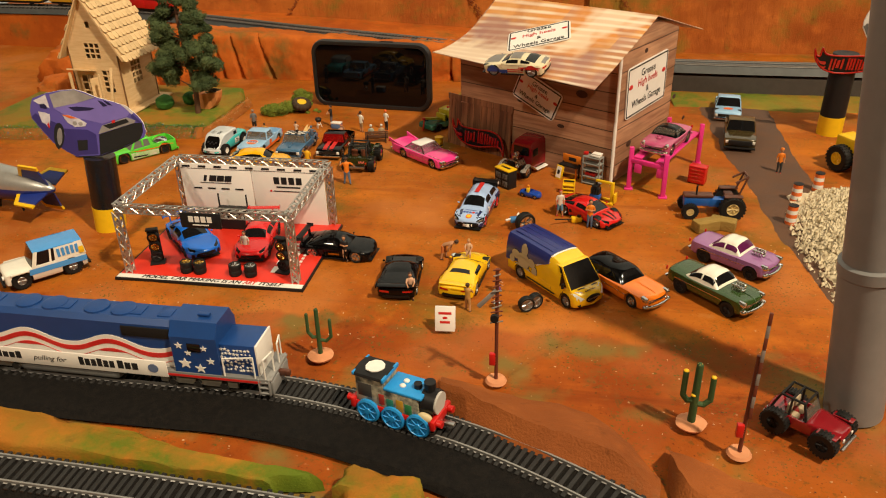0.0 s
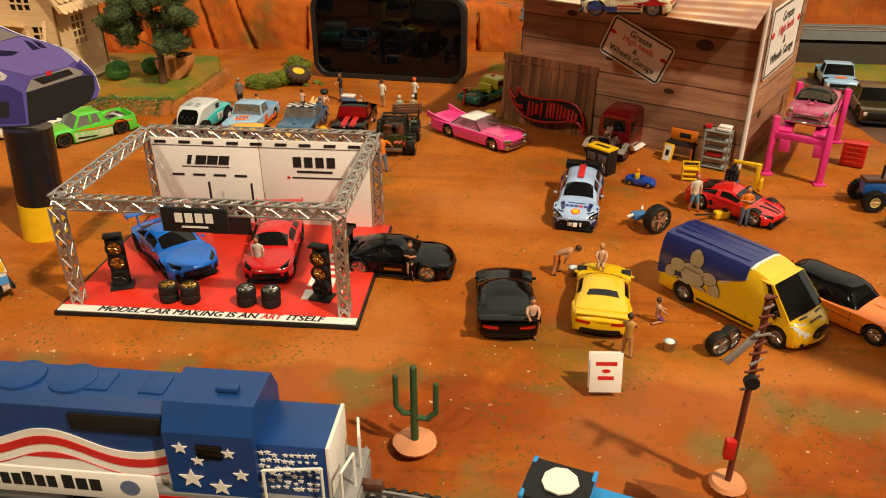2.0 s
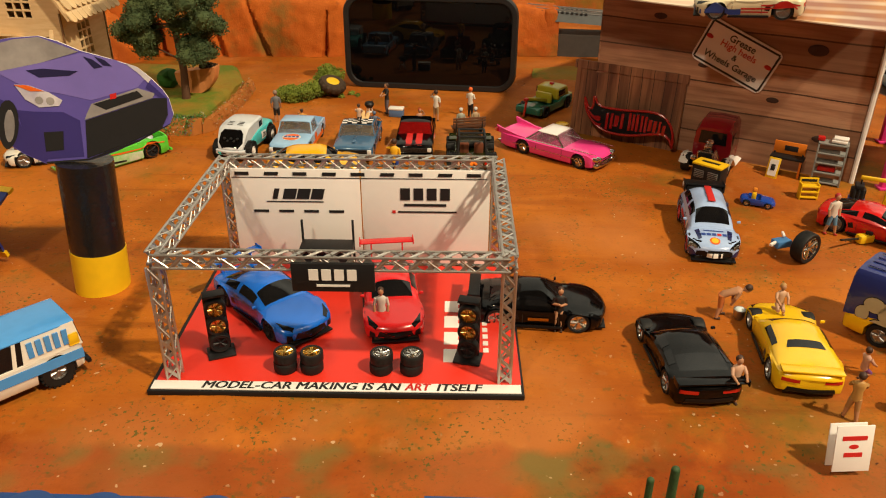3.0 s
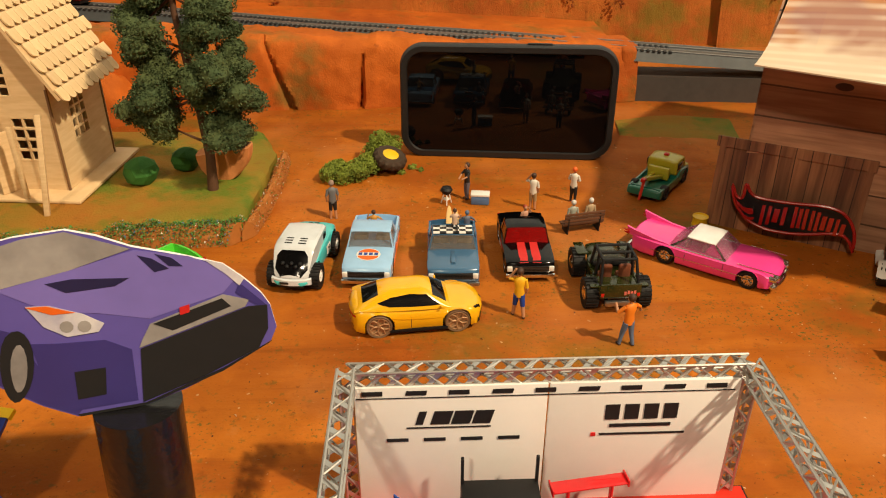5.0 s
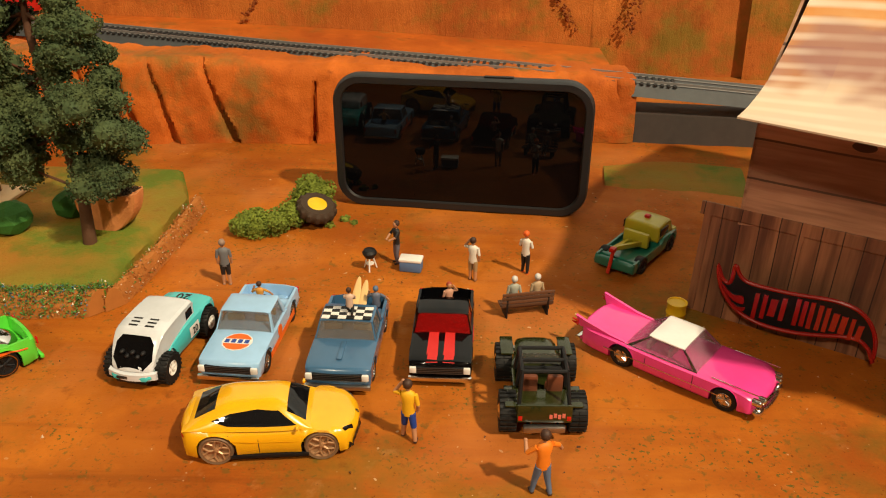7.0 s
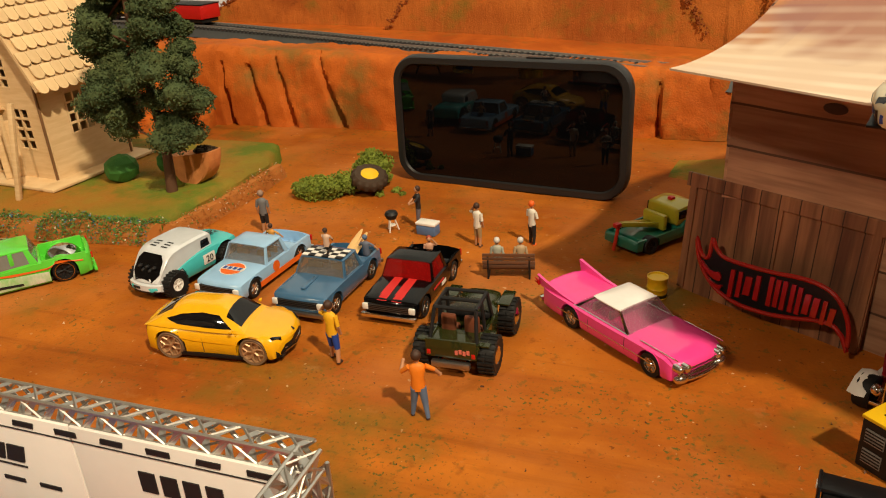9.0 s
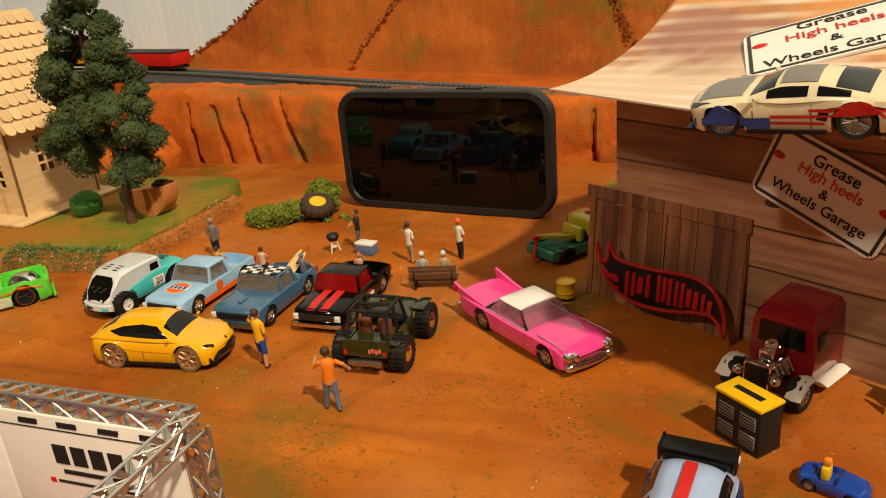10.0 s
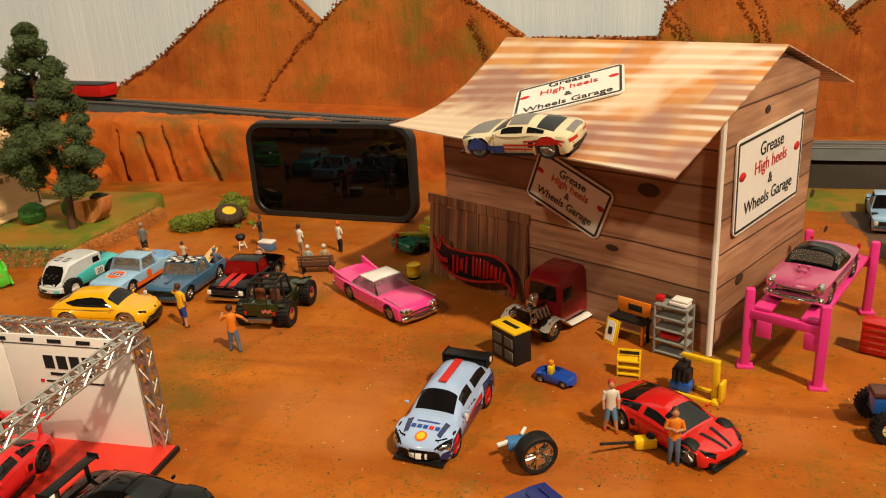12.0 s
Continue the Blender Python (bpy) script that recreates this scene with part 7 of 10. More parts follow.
# ---- show stage with its truss ----
TRUSSM = mat("truss_silver", (0.52, 0.50, 0.47), 0.36, 0.85, scale=120, bump=0.05)
STAGERED = mat("stage_red", (0.66, 0.030, 0.014), 0.42, scale=60, amount=0.3)
stage = thing("show_stage", "toy car show stage with a silver truss and red floor", "stage", 0, 0)
bm = NB()
bx(bm, (72, 52, 1.0), (145, 105, 2.6), 0.4)
part("base_board", bm, SATIN, stage, "black base board")
bm = NB()
bx(bm, (72.5, 54.5, 2.55), (142, 98, 0.6), 0.1)
part("floor_sheet", bm, STAGERED, stage, "bright red floor sheet")
bm = NB()
bx(bm, (72, 3.0, 2.55), (142.5, 5.2, 0.5), 0.1)
part("front_strip", bm, CARD, stage, "white front strip")
def text_between(body, x0, x1, size, y, z, material, parent):
    # three close strokes make the heavy printed weight
    for dx, dz in ((-0.17, 0.0), (0.0, 0.012), (0.17, 0.024)):
        ob = text(body, size, place(x0, y, z), material, parent, name="slogan", align="LEFT")
        ob.data.shear = 0.18
        bpy.context.view_layer.update()
        ob.matrix_basis = place(x0 + dx, y, z + dz) @ Matrix.Diagonal(((x1 - x0) * MM / ob.dimensions.x, 1, 1, 1))


text_between("MODEL-CAR MAKING IS AN", 20, 96.5, 6.0, 2.9, 2.95, INK, stage)
text_between("ART", 98.5, 108.5, 6.0, 2.9, 2.95, REDINK, stage)
text_between("ITSELF", 110.5, 128, 6.0, 2.9, 2.95, INK, stage)
for xc in (41.8, 103.2):
    bm = NB()
    bx(bm, (xc, 101, 27.5), (60.8, 1.4, 51), 0.15)
    part("backdrop_panel", bm, CARD, stage, "white backdrop panel")


def flat_bar(parent, name, material, x, z, w, h, y, rz=0.0, shear=0.0):
    bm = NB()
    prism(bm, [(x - w / 2, y, z - h / 2), (x + w / 2, y, z - h / 2), (x + w / 2 + shear, y, z + h / 2), (x - w / 2 + shear, y, z + h / 2)], (0, 0.3, 0))
    return part(name, bm, material, parent, smooth=0)


for k in range(9):
    flat_bar(stage, "header_mark", INK, 17 + 13.6 * k, 50.8, 6.5, 1.6, 100.0, shear=0.4 * (k % 2))
flat_bar(stage, "header_line", INK, 72, 48.9, 120, 0.25, 100.05)
for k, w in enumerate((2.4, 6.0, 6.0, 5.8)):
    flat_bar(stage, "logo_block", INK, 31.5 + 6.6 * k, 40.6, w, 5.2, 100.0, shear=1.4)
flat_bar(stage, "logo_line", INK, 41, 36.6, 27, 0.4, 100.0)
for k in range(4):
    flat_bar(stage, "small_mark", INK, 24.5 + 12 * k, 31.6, 7, 1.2, 100.0)
for k in range(4):
    flat_bar(stage, "logo_block", INK, 93.5 + 6.3 * k, 41.0, 4.6, 6.0, 100.0)
flat_bar(stage, "small_mark", INK, 103, 35.4, 20, 1.2, 100.0)
flat_bar(stage, "small_mark", REDINK, 88, 31.8, 1.6, 1.4, 100.0)
flat_bar(stage, "small_mark", INK, 104, 31.8, 28, 0.7, 100.0)
# white floor marks as plain blocks
for k in range(4):
    bm = NB()
    bx(bm, (119.5, 24 + 12.5 * k, 2.95), (13, 9, 0.3))
    part("floor_mark", bm, CARD, stage, "white floor block")
    bm = NB()
    bx(bm, (121.5, 24 + 12.5 * k, 3.05), (5, 2.4, 0.3))
    part("floor_mark_gap", bm, STAGERED, stage)
for k in range(7):
    bm = NB()
    bx(bm, (130.5, 28 + 5 * k, 2.95), (2.2, 3.0, 0.3))
    part("floor_mark", bm, CARD, stage)


def truss(p, q, w=5.2, h=5.2, name="truss_beam"):
    p, q = Vector(p), Vector(q)
    d = (q - p)
    L = d.length
    d.normalize()
    up = Vector((0, 0, 1)) if abs(d.z) < 0.9 else Vector((0, 1, 0))
    a = d.cross(up).normalized() * w / 2
    b = a.cross(d).normalized() * h / 2
    bm = NB()
    cs = [a + b, b - a, -a - b, a - b]
    for c in cs:
        rod(bm, p + c, q + c, 0.55, seg=6)
    n = max(3, int(L / 6.0))
    for i in range(4):
        c0, c1 = cs[i], cs[(i + 1) % 4]
        for k in range(n):
            u, v = p + d * (L * k / n), p + d * (L * (k + 1) / n)
            if k % 2:
                rod(bm, u + c0, v + c1, 0.36, seg=5)
            else:
                rod(bm, u + c1, v + c0, 0.36, seg=5)
            prism(bm, [u + c0 * 0.98, u.lerp(v, 0.35) + c0 * 0.98, v + c1 * 0.98, u.lerp(v, 0.65) + c1 * 0.98], (c0 + c1) * 0.02)
    part(name, bm, TRUSSM, stage, "silver lattice beam", smooth=30)


TZ = 55.2
cor = {"fl": (8, 8.5), "fr": (137, 8.5), "bl": (9, 104), "br": (137, 104)}
for a, b in (("fl", "fr"), ("bl", "br"), ("fl", "bl"), ("fr", "br")):
    truss((*cor[a], TZ), (*cor[b], TZ))
for c in cor.values():
    truss((*c, 2.8), (*c, TZ - 2.6), 4.6, 4.6, "truss_post")
bm = NB()
bx(bm, (73.5, 5.0, 50.4), (30, 1.6, 11.5), 0.3)
part("hanging_sign", bm, SATIN, stage, "black hanging sign")
for k in range(4):
    flat_bar(stage, "sign_letter_bar", WHITE, 66.6 + 4.6 * k, 51.8, 3.4, 4.4, 3.8)
flat_bar(stage, "sign_small_bar", WHITE, 73.5, 47.4, 12, 0.8, 3.8)

stand = thing("display_stand", "black display bench in front of the stage backdrop", "stand", 57, 88, 2.9)
bar_part(stand, "bench_top", SATIN, (0, 0, 16), (25, 10, 3), 0.4)
bar_part(stand, "bench_front", SATIN, (0, -3, 7), (23, 2, 14), 0.3)
for sx in (-1, 1):
    bar_part(stand, "upright", SATIN, (sx * 12, 4, 14), (1.0, 1.4, 28), 0.2)


def wheel_rack(x, y, rz):
    ob = thing("wheel_rack", "black wheel rack with three gold wheels", "rack", x, y, 2.9, rz, "wheel racks")
    bar_part(ob, "foot", SATIN, (0, 0, 0.5), (11, 9, 1.0), 0.3)
    bar_part(ob, "back_panel", SATIN, (0, 2.2, 14), (8.5, 1.2, 28), 0.3)
    bar_part(ob, "top_panel", SATIN, (0, 0, 28), (8.5, 5, 1.2), 0.3)
    for k, z in enumerate((5.6, 13.8, 21.6)):
        put_wheel(ob, 0, 0, z, 4.3, 4.0, "low", GOLD if k else SATIN, ang=0)
        ob.children[-1].rotation_euler = (0, 0, math.pi)
    return ob


wheel_rack(22, 24, 22)
wheel_rack(123, 22, -12)


def tyre_stack(x, y, rim):
    ob = thing("tyre_stack", "two toy tyres stacked flat on the stage", "tyres", x, y, 2.9, 0, "tyre stacks")
    tyre, rm = wheel_meshes(4.6, 4.4, "low", rim)
    for k in range(2):
        w = part("tyre", tyre, None, ob, at=place(0.3 * k, 0, 2.3 + 4.5 * k, 30 * k, 90))
        part("rim", rm, None, w)


for x, rim in ((50.5, GOLD), (61, GOLD), (88.5, CHROME), (100.5, CHROME)):
    tyre_stack(x, 13.5, rim)


# ---- painted model figures: each a single plain mesh ----
def figure(label, x, y, rz=0, h=27, z=0, shirt=(0.7, 0.7, 0.7), trousers=(0.1, 0.12, 0.2), hair=(0.05, 0.02, 0.01), arms="down", legs="stand", shorts=False, group="model figures", hat=None):
    tone = [mat("figure_top", shirt, 0.6), mat("figure_legs", trousers, 0.65), SKIN, mat("figure_hair", hair, 0.6)]
    bm = NB()
    s = h / 27.0
    hip, sh = 12.5, 21.5
    if legs == "stand":
        feet = ((-1.6, 0.3, 0), (1.7, -0.4, 0))
    elif legs in ("step", "bend"):
        feet = ((-2.6, 1.2, 0), (2.6, -1.6, 0))
    elif legs == "sit":
        hip, sh = 6.5, 15.0
        feet = ((-1.4, -5.5, 0), (1.4, -5.5, 0))
    else:
        hip, sh = 5.5, 13.5
        feet = ((-1.8, 3.5, 0.8), (1.8, -3.0, 0))
    for i, f in enumerate(feet):
        hx = (-1.2, 1.2)[i]
        if legs == "sit":
            knee = (hx, -5.0, hip)
        elif legs == "kneel":
            knee = (hx * 1.2, -3.5, 2.5)
        else:
            knee = ((hx + f[0]) / 2, f[1] / 2 - 0.5, hip / 2)
        low = 2 if shorts else 1
        rod(bm, (hx, 0, hip), knee, 1.55, 1.15, 8, 1)
        rod(bm, knee, (f[0], f[1], 0.8), 1.1, 0.75, 8, low)
        bx(bm, (f[0], f[1] - 0.7, 0.5), (1.3, 2.8, 1.0), 0.3, mi=3)
    rows = []
    for zz, a, b in ((hip - 1, 2.2, 1.5), (hip + 1, 2.5, 1.7), (hip + 4, 2.1, 1.5), (sh - 2, 2.9, 1.8), (sh - 0.3, 2.6, 1.5), (sh + 0.6, 1.0, 0.9)):
        rows.append([(a * math.cos(t), b * math.sin(t), zz) for t in [2 * math.pi * k / 12 for k in range(12)]])
    loft(bm, rows, mi=0)
    rod(bm, (0, 0, sh), (0, -0.1, sh + 1.6), 0.7, seg=8, mi=2)
    ball(bm, (0, -0.2, sh + 3.1), 1.9, 2, 2, (0.85, 0.95, 1.1))
    ball(bm, (0, 0.25, sh + 3.6), 2.0, 3, 2, (0.92, 0.92, 1.0))
    if hat:
        rod(bm, (0, -0.1, sh + 4.2), (0, 0, sh + 5.6), 2.1, 1.6, 10, 0)
    pos = {"down": (((-3.6, 0.2, sh - 5), (-3.4, -1, sh - 9)), ((3.6, 0.2, sh - 5), (3.4, -1, sh - 9))),
           "salute": (((-3.6, 0.2, sh - 5), (-3.0, -1.5, sh - 9)), ((5.0, -0.6, sh - 1), (2.0, -1.6, sh + 3.4))),
           "out": (((-5.6, -1, sh - 3), (-7.4, -2.6, sh - 6)), ((5.4, -1.4, sh - 3.5), (4.6, -4.4, sh - 1))),
           "fold": (((-3.8, -0.4, sh - 4.5), (-0.5, -2.4, sh - 4)), ((3.8, -0.4, sh - 4.5), (0.5, -2.4, sh - 4.6))),
           "reach": (((-3.4, -2.2, sh - 3.5), (-2.0, -5.4, sh - 6)), ((3.4, -2.2, sh - 3.5), (2.2, -5.6, sh - 5)))}[arms]
    for sd, (el, hd) in zip((-1, 1), pos):
        rod(bm, (sd * 2.7, 0, sh - 0.8), el, 0.95, 0.8, 8, 0)
        rod(bm, el, hd, 0.75, 0.6, 8, 2)
        ball(bm, hd, 0.8, 2, 1)
    if legs == "bend":
        up = [v for v in bm.verts if v.co.z > hip + 0.5]
        bmesh.ops.rotate(bm, cent=(0, 0, hip), matrix=Matrix.Rotation(radians(68), 3, "X"), verts=up)
    bmesh.ops.transform(bm, matrix=Matrix.Scale(s, 4), verts=bm.verts)
    return solo("figurine", bm, tone, label, "figurine", x, y, z, rz, group, smooth=60)


ORG, YLW, WHT, BLK = (0.75, 0.20, 0.01), (0.78, 0.42, 0.01), (0.72, 0.68, 0.6), (0.012, 0.012, 0.014)
figure("painted model figure in an orange shirt and jeans", 125, 191, 200, 27.5, shirt=ORG, trousers=(0.10, 0.15, 0.25), arms="out", legs="step")
figure("painted model figure in a yellow vest and blue shorts", 79.5, 216, 170, 27, shirt=YLW, trousers=(0.01, 0.05, 0.30), arms="salute", legs="step", shorts=True)
figure("painted model figure in a white shirt and khaki shorts", 102.5, 331, 160, 24, shirt=WHT, trousers=(0.35, 0.24, 0.12), arms="salute", shorts=True)
figure("painted model figure with orange hair and black trousers", 128.5, 339, 150, 24, shirt=WHT, trousers=BLK, hair=(0.75, 0.12, 0.01), arms="fold")
figure("painted model figure in a black jacket beside a grill", 64, 348, -60, 24, shirt=BLK, trousers=(0.12, 0.10, 0.12), arms="reach")
figure("painted model figure in grey standing by a pickup", -16.5, 323, 190, 25, shirt=(0.15, 0.15, 0.16), trousers=BLK, hair=(0.3, 0.2, 0.15), shorts=True)
figure("painted model figure in a white top beside a red car", 321.5, 146, 10, 24, shirt=(0.7, 0.62, 0.55), trousers=(0.10, 0.22, 0.35), hair=(0.4, 0.02, 0.02), arms="down", legs="step", shorts=True)
figure("painted model figure in an orange top and jeans", 346, 127, 0, 25, shirt=ORG, trousers=(0.09, 0.13, 0.22), arms="fold")
figure("painted model figure standing on the stage floor", 86.5, 41, 0, 22, z=2.9, shirt=(0.6, 0.55, 0.5), trousers=(0.06, 0.06, 0.07))
figure("painted model figure leaning on a black car", 162.5, 48, 0, 22, shirt=BLK, trousers=(0.5, 0.3, 0.18), arms="fold")
figure("painted model figure bending with a bucket", 236, 61, 80, 25, shirt=(0.46, 0.22, 0.11), trousers=(0.50, 0.14, 0.03), arms="reach", legs="bend", shorts=True)
figure("painted model figure in black shorts beside a black car", 223, 0, 10, 22, shirt=(0.6, 0.36, 0.24), trousers=BLK, arms="reach", shorts=True)
figure("painted model figure washing a yellow car", 264, -9, 160, 22, shirt=(0.45, 0.24, 0.06), trousers=(0.42, 0.22, 0.08), arms="reach", legs="step", shorts=True)
figure("painted model figure kneeling beside a yellow car", 281, 18, 100, 20, shirt=(0.5, 0.28, 0.2), trousers=(0.16, 0.05, 0.2), arms="reach", legs="kneel", shorts=True)
figure("painted model figure kneeling on a yellow car", 257, 50, 0, 20, z=10, shirt=(0.6, 0.36, 0.22), trousers=(0.55, 0.32, 0.2), arms="reach", legs="kneel", hair=(0.45, 0.25, 0.08), shorts=True)
figure("painted model figure sitting on a chequered roof", 52, 268, 180, 17, z=20.5, shirt=(0.6, 0.42, 0.32), trousers=BLK, arms="reach", legs="kneel")
figure("painted model figure sitting in a pickup bed", 60, 290, 180, 19, z=6, shirt=(0.12, 0.14, 0.2), trousers=(0.05, 0.06, 0.08), hair=(0.1, 0.15, 0.25), arms="out", legs="sit")
figure("painted model figure lounging in a black pickup bed", 92, 291, 20, 19, z=8, shirt=(0.55, 0.3, 0.2), trousers=BLK, hair=(0.35, 0.05, 0.02), arms="salute", legs="sit")
figure("painted model figure lying against a blue pickup bed", 9, 290, 180, 18, z=8, shirt=(0.6, 0.28, 0.05), trousers=BLK, arms="out", legs="sit")
figure("painted model road worker in an orange vest", 520, 260, 0, 25, shirt=ORG, trousers=(0.03, 0.03, 0.03), hair=(0.6, 0.02, 0.01), hat=True)
figure("painted model figure in a yellow jacket by a white car", -167, 236, 0, 25, shirt=YLW, trousers=(0.12, 0.05, 0.03), hair=WHT)
figure("painted model figure in red and white on the lawn", -228, 330, 0, 26, z=13, shirt=(0.6, 0.05, 0.05), trousers=WHT)
figure("painted model figure seated on a park bench", 121, 302, 188, 22, z=3, shirt=(0.35, 0.36, 0.30), trousers=(0.1, 0.1, 0.1), hair=(0.6, 0.58, 0.55), legs="sit")
figure("painted model figure seated on a park bench", 131.5, 304.5, 196, 22, z=3, shirt=(0.42, 0.30, 0.18), trousers=(0.1, 0.1, 0.1), hair=(0.6, 0.58, 0.55), legs="sit")

# ---- phone in its case ----
def ring_pts(w, h, r, y, n=8):
    pts = []
    for cx, cz, a0 in ((w / 2 - r, h / 2 - r, 0), (-w / 2 + r, h / 2 - r, 90), (-w / 2 + r, -h / 2 + r, 180), (w / 2 - r, -h / 2 + r, 270)):
        for k in range(n + 1):
            a = radians(a0 + 90 * k / n)
            pts.append((cx + r * math.cos(a), y, cz + r * math.sin(a)))
    return pts


PHONEGLASS = mat("phone_screen", (0.002, 0.002, 0.0025), 0.02, bump=0.0, spec=0.28)
phone = thing("mobile_phone", "black mobile phone standing on edge in a rubber case", "phone", 95.5, 417, 38.8, -6.2, rx=-1)
bm = NB()
loft(bm, [ring_pts(141, 74, 14, 5.5), ring_pts(144.5, 77.5, 15.5, 3.5), ring_pts(145.5, 78.5, 16, 0), ring_pts(144.5, 77.5, 15.5, -4), ring_pts(143, 76, 15, -5.6), ring_pts(136, 69, 12, -5.6), ring_pts(134.5, 67.5, 11.4, -4.2)], caps=False)
loft(bm, [ring_pts(141, 74, 14, 5.5), ring_pts(10, 6, 2, 5.7)], caps=True)
part("case", bm, mat("case_rubber", (0.012, 0.012, 0.013), 0.45, scale=80, bump=0.06), phone, "matt black rubber case", smooth=50)
bm = NB()
prism(bm, ring_pts(135.5, 68.5, 11.8, -3.9), (0, 1.2, 0))
part("screen", bm, PHONEGLASS, phone, "dark glossy screen", smooth=0)
bar_part(phone, "side_button", BLACK, (20, 0, 39.4), (16, 3, 0.8), 0.3)

# ---- wooden house ----
house = thing("wooden_house", "laser-cut plywood toy house with scalloped shingles", "house", -199, 371, 13.5, -6)
hw_, hd_, he_, hp_ = 31.0, 31.0, 74.0, 127.0
bm = NB()
bx(bm, (3, -4, 0.8), (82, 84, 2.0), 0.6)
part("base_plate", bm, WOOD, house)


def cut_wall(pts, holes, m, material=WOOD, t=2.0):
    """A wall panel with window holes built from strips round them."""
    bm = NB()
    xs = sorted({p[0] for p in pts} | {h[i] for h in holes for i in (0, 2)})
    lo = min(p[1] for p in pts)

    def top_at(x):
        tab = [(p[0], p[1]) for p in pts if p[1] > lo]
        return lerp_table(sorted(tab), x)
    for a, b in zip(xs, xs[1:]):
        if b - a < 1e-3:
            continue
        mid = (a + b) / 2
        hs = sorted((h[1], h[3]) for h in holes if h[0] <= mid <= h[2])
        z = lo
        for h0, h1 in hs:
            prism(bm, [(a, 0, z), (b, 0, z), (b, 0, h0), (a, 0, h0)], (0, t, 0))
            z = h1
        prism(bm, [(a, 0, z), (b, 0, z), (b, 0, top_at(b)), (a, 0, top_at(a))], (0, t, 0))
    bmesh.ops.remove_doubles(bm, verts=bm.verts, dist=0.02)
    return part("wall_panel", bm, material, house, "pale plywood wall", smooth=0, at=m)


def lattice(x0, z0, x1, z1, nx, nz, m):
    win = new("window")
    win.parent = house
    win.matrix_basis = m
    for k in range(nx + 1):
        bar_part(win, "mullion", WOOD, (x0 + (x1 - x0) * k / nx, 0.6, (z0 + z1) / 2), (1.3, 1.4, z1 - z0 + 1.3), 0)
    for k in range(nz + 1):
        bar_part(win, "crossbar", WOOD, ((x0 + x1) / 2, 0.6, z0 + (z1 - z0) * k / nz), (x1 - x0 + 1.3, 1.5, 1.3), 0)


fm = place(0, -hd_, 0)
cut_wall([(-hw_, 1.6), (hw_, 1.6), (hw_, he_), (0, hp_), (-hw_, he_)], [(-10, 58, 10, 76), (-2.5, 92, 3.5, 99), (6, 20, 20, 46), (-22, 3, -6, 40)], fm)
lattice(-10, 58, 10, 76, 3, 3, fm)
lattice(6, 20, 20, 46, 2, 4, fm)
lattice(-22, 3, -6, 40, 2, 4, fm)
cut_wall([(-hw_, 1.6), (hw_, 1.6), (hw_, he_), (0, hp_), (-hw_, he_)], [], place(0, hd_ - 2, 0))
rm_ = place(hw_, 0, 0, 90)
cut_wall([(-hd_ + 2, 1.6), (hd_ - 2, 1.6), (hd_ - 2, he_), (-hd_ + 2, he_)], [(-12, 26, 6, 52)], rm_)
lattice(-12, 26, 6, 52, 3, 4, rm_)
cut_wall([(-hd_ + 2, 1.6), (hd_ - 2, 1.6), (hd_ - 2, he_), (-hd_ + 2, he_)], [], place(-hw_ + 2, 0, 0, 90))
for sd in (-1, 1):
    for yy in (-hd_ - 0.2, hd_ - 2):
        bar_part(house, "corner_batten", WOODDK, (sd * hw_, yy, 32), (1.2, 1.4, 61), 0.1)
    ang = math.degrees(math.atan2(hp_ - he_, hw_))
    slope_len = math.hypot(hw_ + 10, (hp_ - he_) * (hw_ + 10) / hw_)
    bm = NB()
    bx(bm, (0, 0, 0), (slope_len, 70, 1.8))
    cx = sd * (hw_ + 10) / 2
    cz = hp_ + 1.5 - (hp_ - he_) * (hw_ + 10) / hw_ / 2
    part("roof_board", bm, WOOD, house, smooth=0, at=place(cx, -2, cz, 0, 0, sd * ang))
    # scalloped shingles, one piece each
    bmr = NB()
    prism(bmr, [(-3.4, 0, 0), (3.4, 0, 0), (3.4, -5.5, 0)] + [(3.4 * math.cos(a), -5.5 - 3.2 * math.sin(a), 0) for a in [math.pi * k / 8 for k in range(1, 8)]] + [(-3.4, -5.5, 0)], (0, 0, 0.9))
    sh_me = mesh_of("shingle", bmr, mat("plywood_shingle", (0.76, 0.56, 0.31), 0.62, col2=(0.60, 0.40, 0.19), scale=60, rand=0.10), 0)
    nrow = 9
    for j in range(nrow):
        for i in range(10):
            dist = 3 + (slope_len - 8.0) * j / (nrow - 1)
            m = place(0, -2, hp_ + 2.4, 0, 0, 0) @ pose(0, 0, 0, 0, sd * ang, 0) @ place(sd * dist, -31.5 + 7.0 * i + (3.5 if j % 2 else 0), 0.9, 90 * sd, -5)
            part("shingle", sh_me, None, house, at=m)
bm = NB()
bx(bm, (0, 0, 0), (27, 16, 1.6), 0.2)
part("porch_roof", bm, WOOD, house, smooth=0, at=place(-14, -38, 47, 0, -16))
bm = NB()
bx(bm, (0, 0, 0), (13, 1.6, 36), 0.2)
part("open_door", bm, WOOD, house, "open plywood door", smooth=0, at=place(-1, -35, 20, 58))
for xx in (12, -26):
    bar_part(house, "porch_post", WOOD, (xx, -44, 22 if xx > 0 else 23), (2.4, 2.4, 46 if xx > 0 else 44), 0.2)


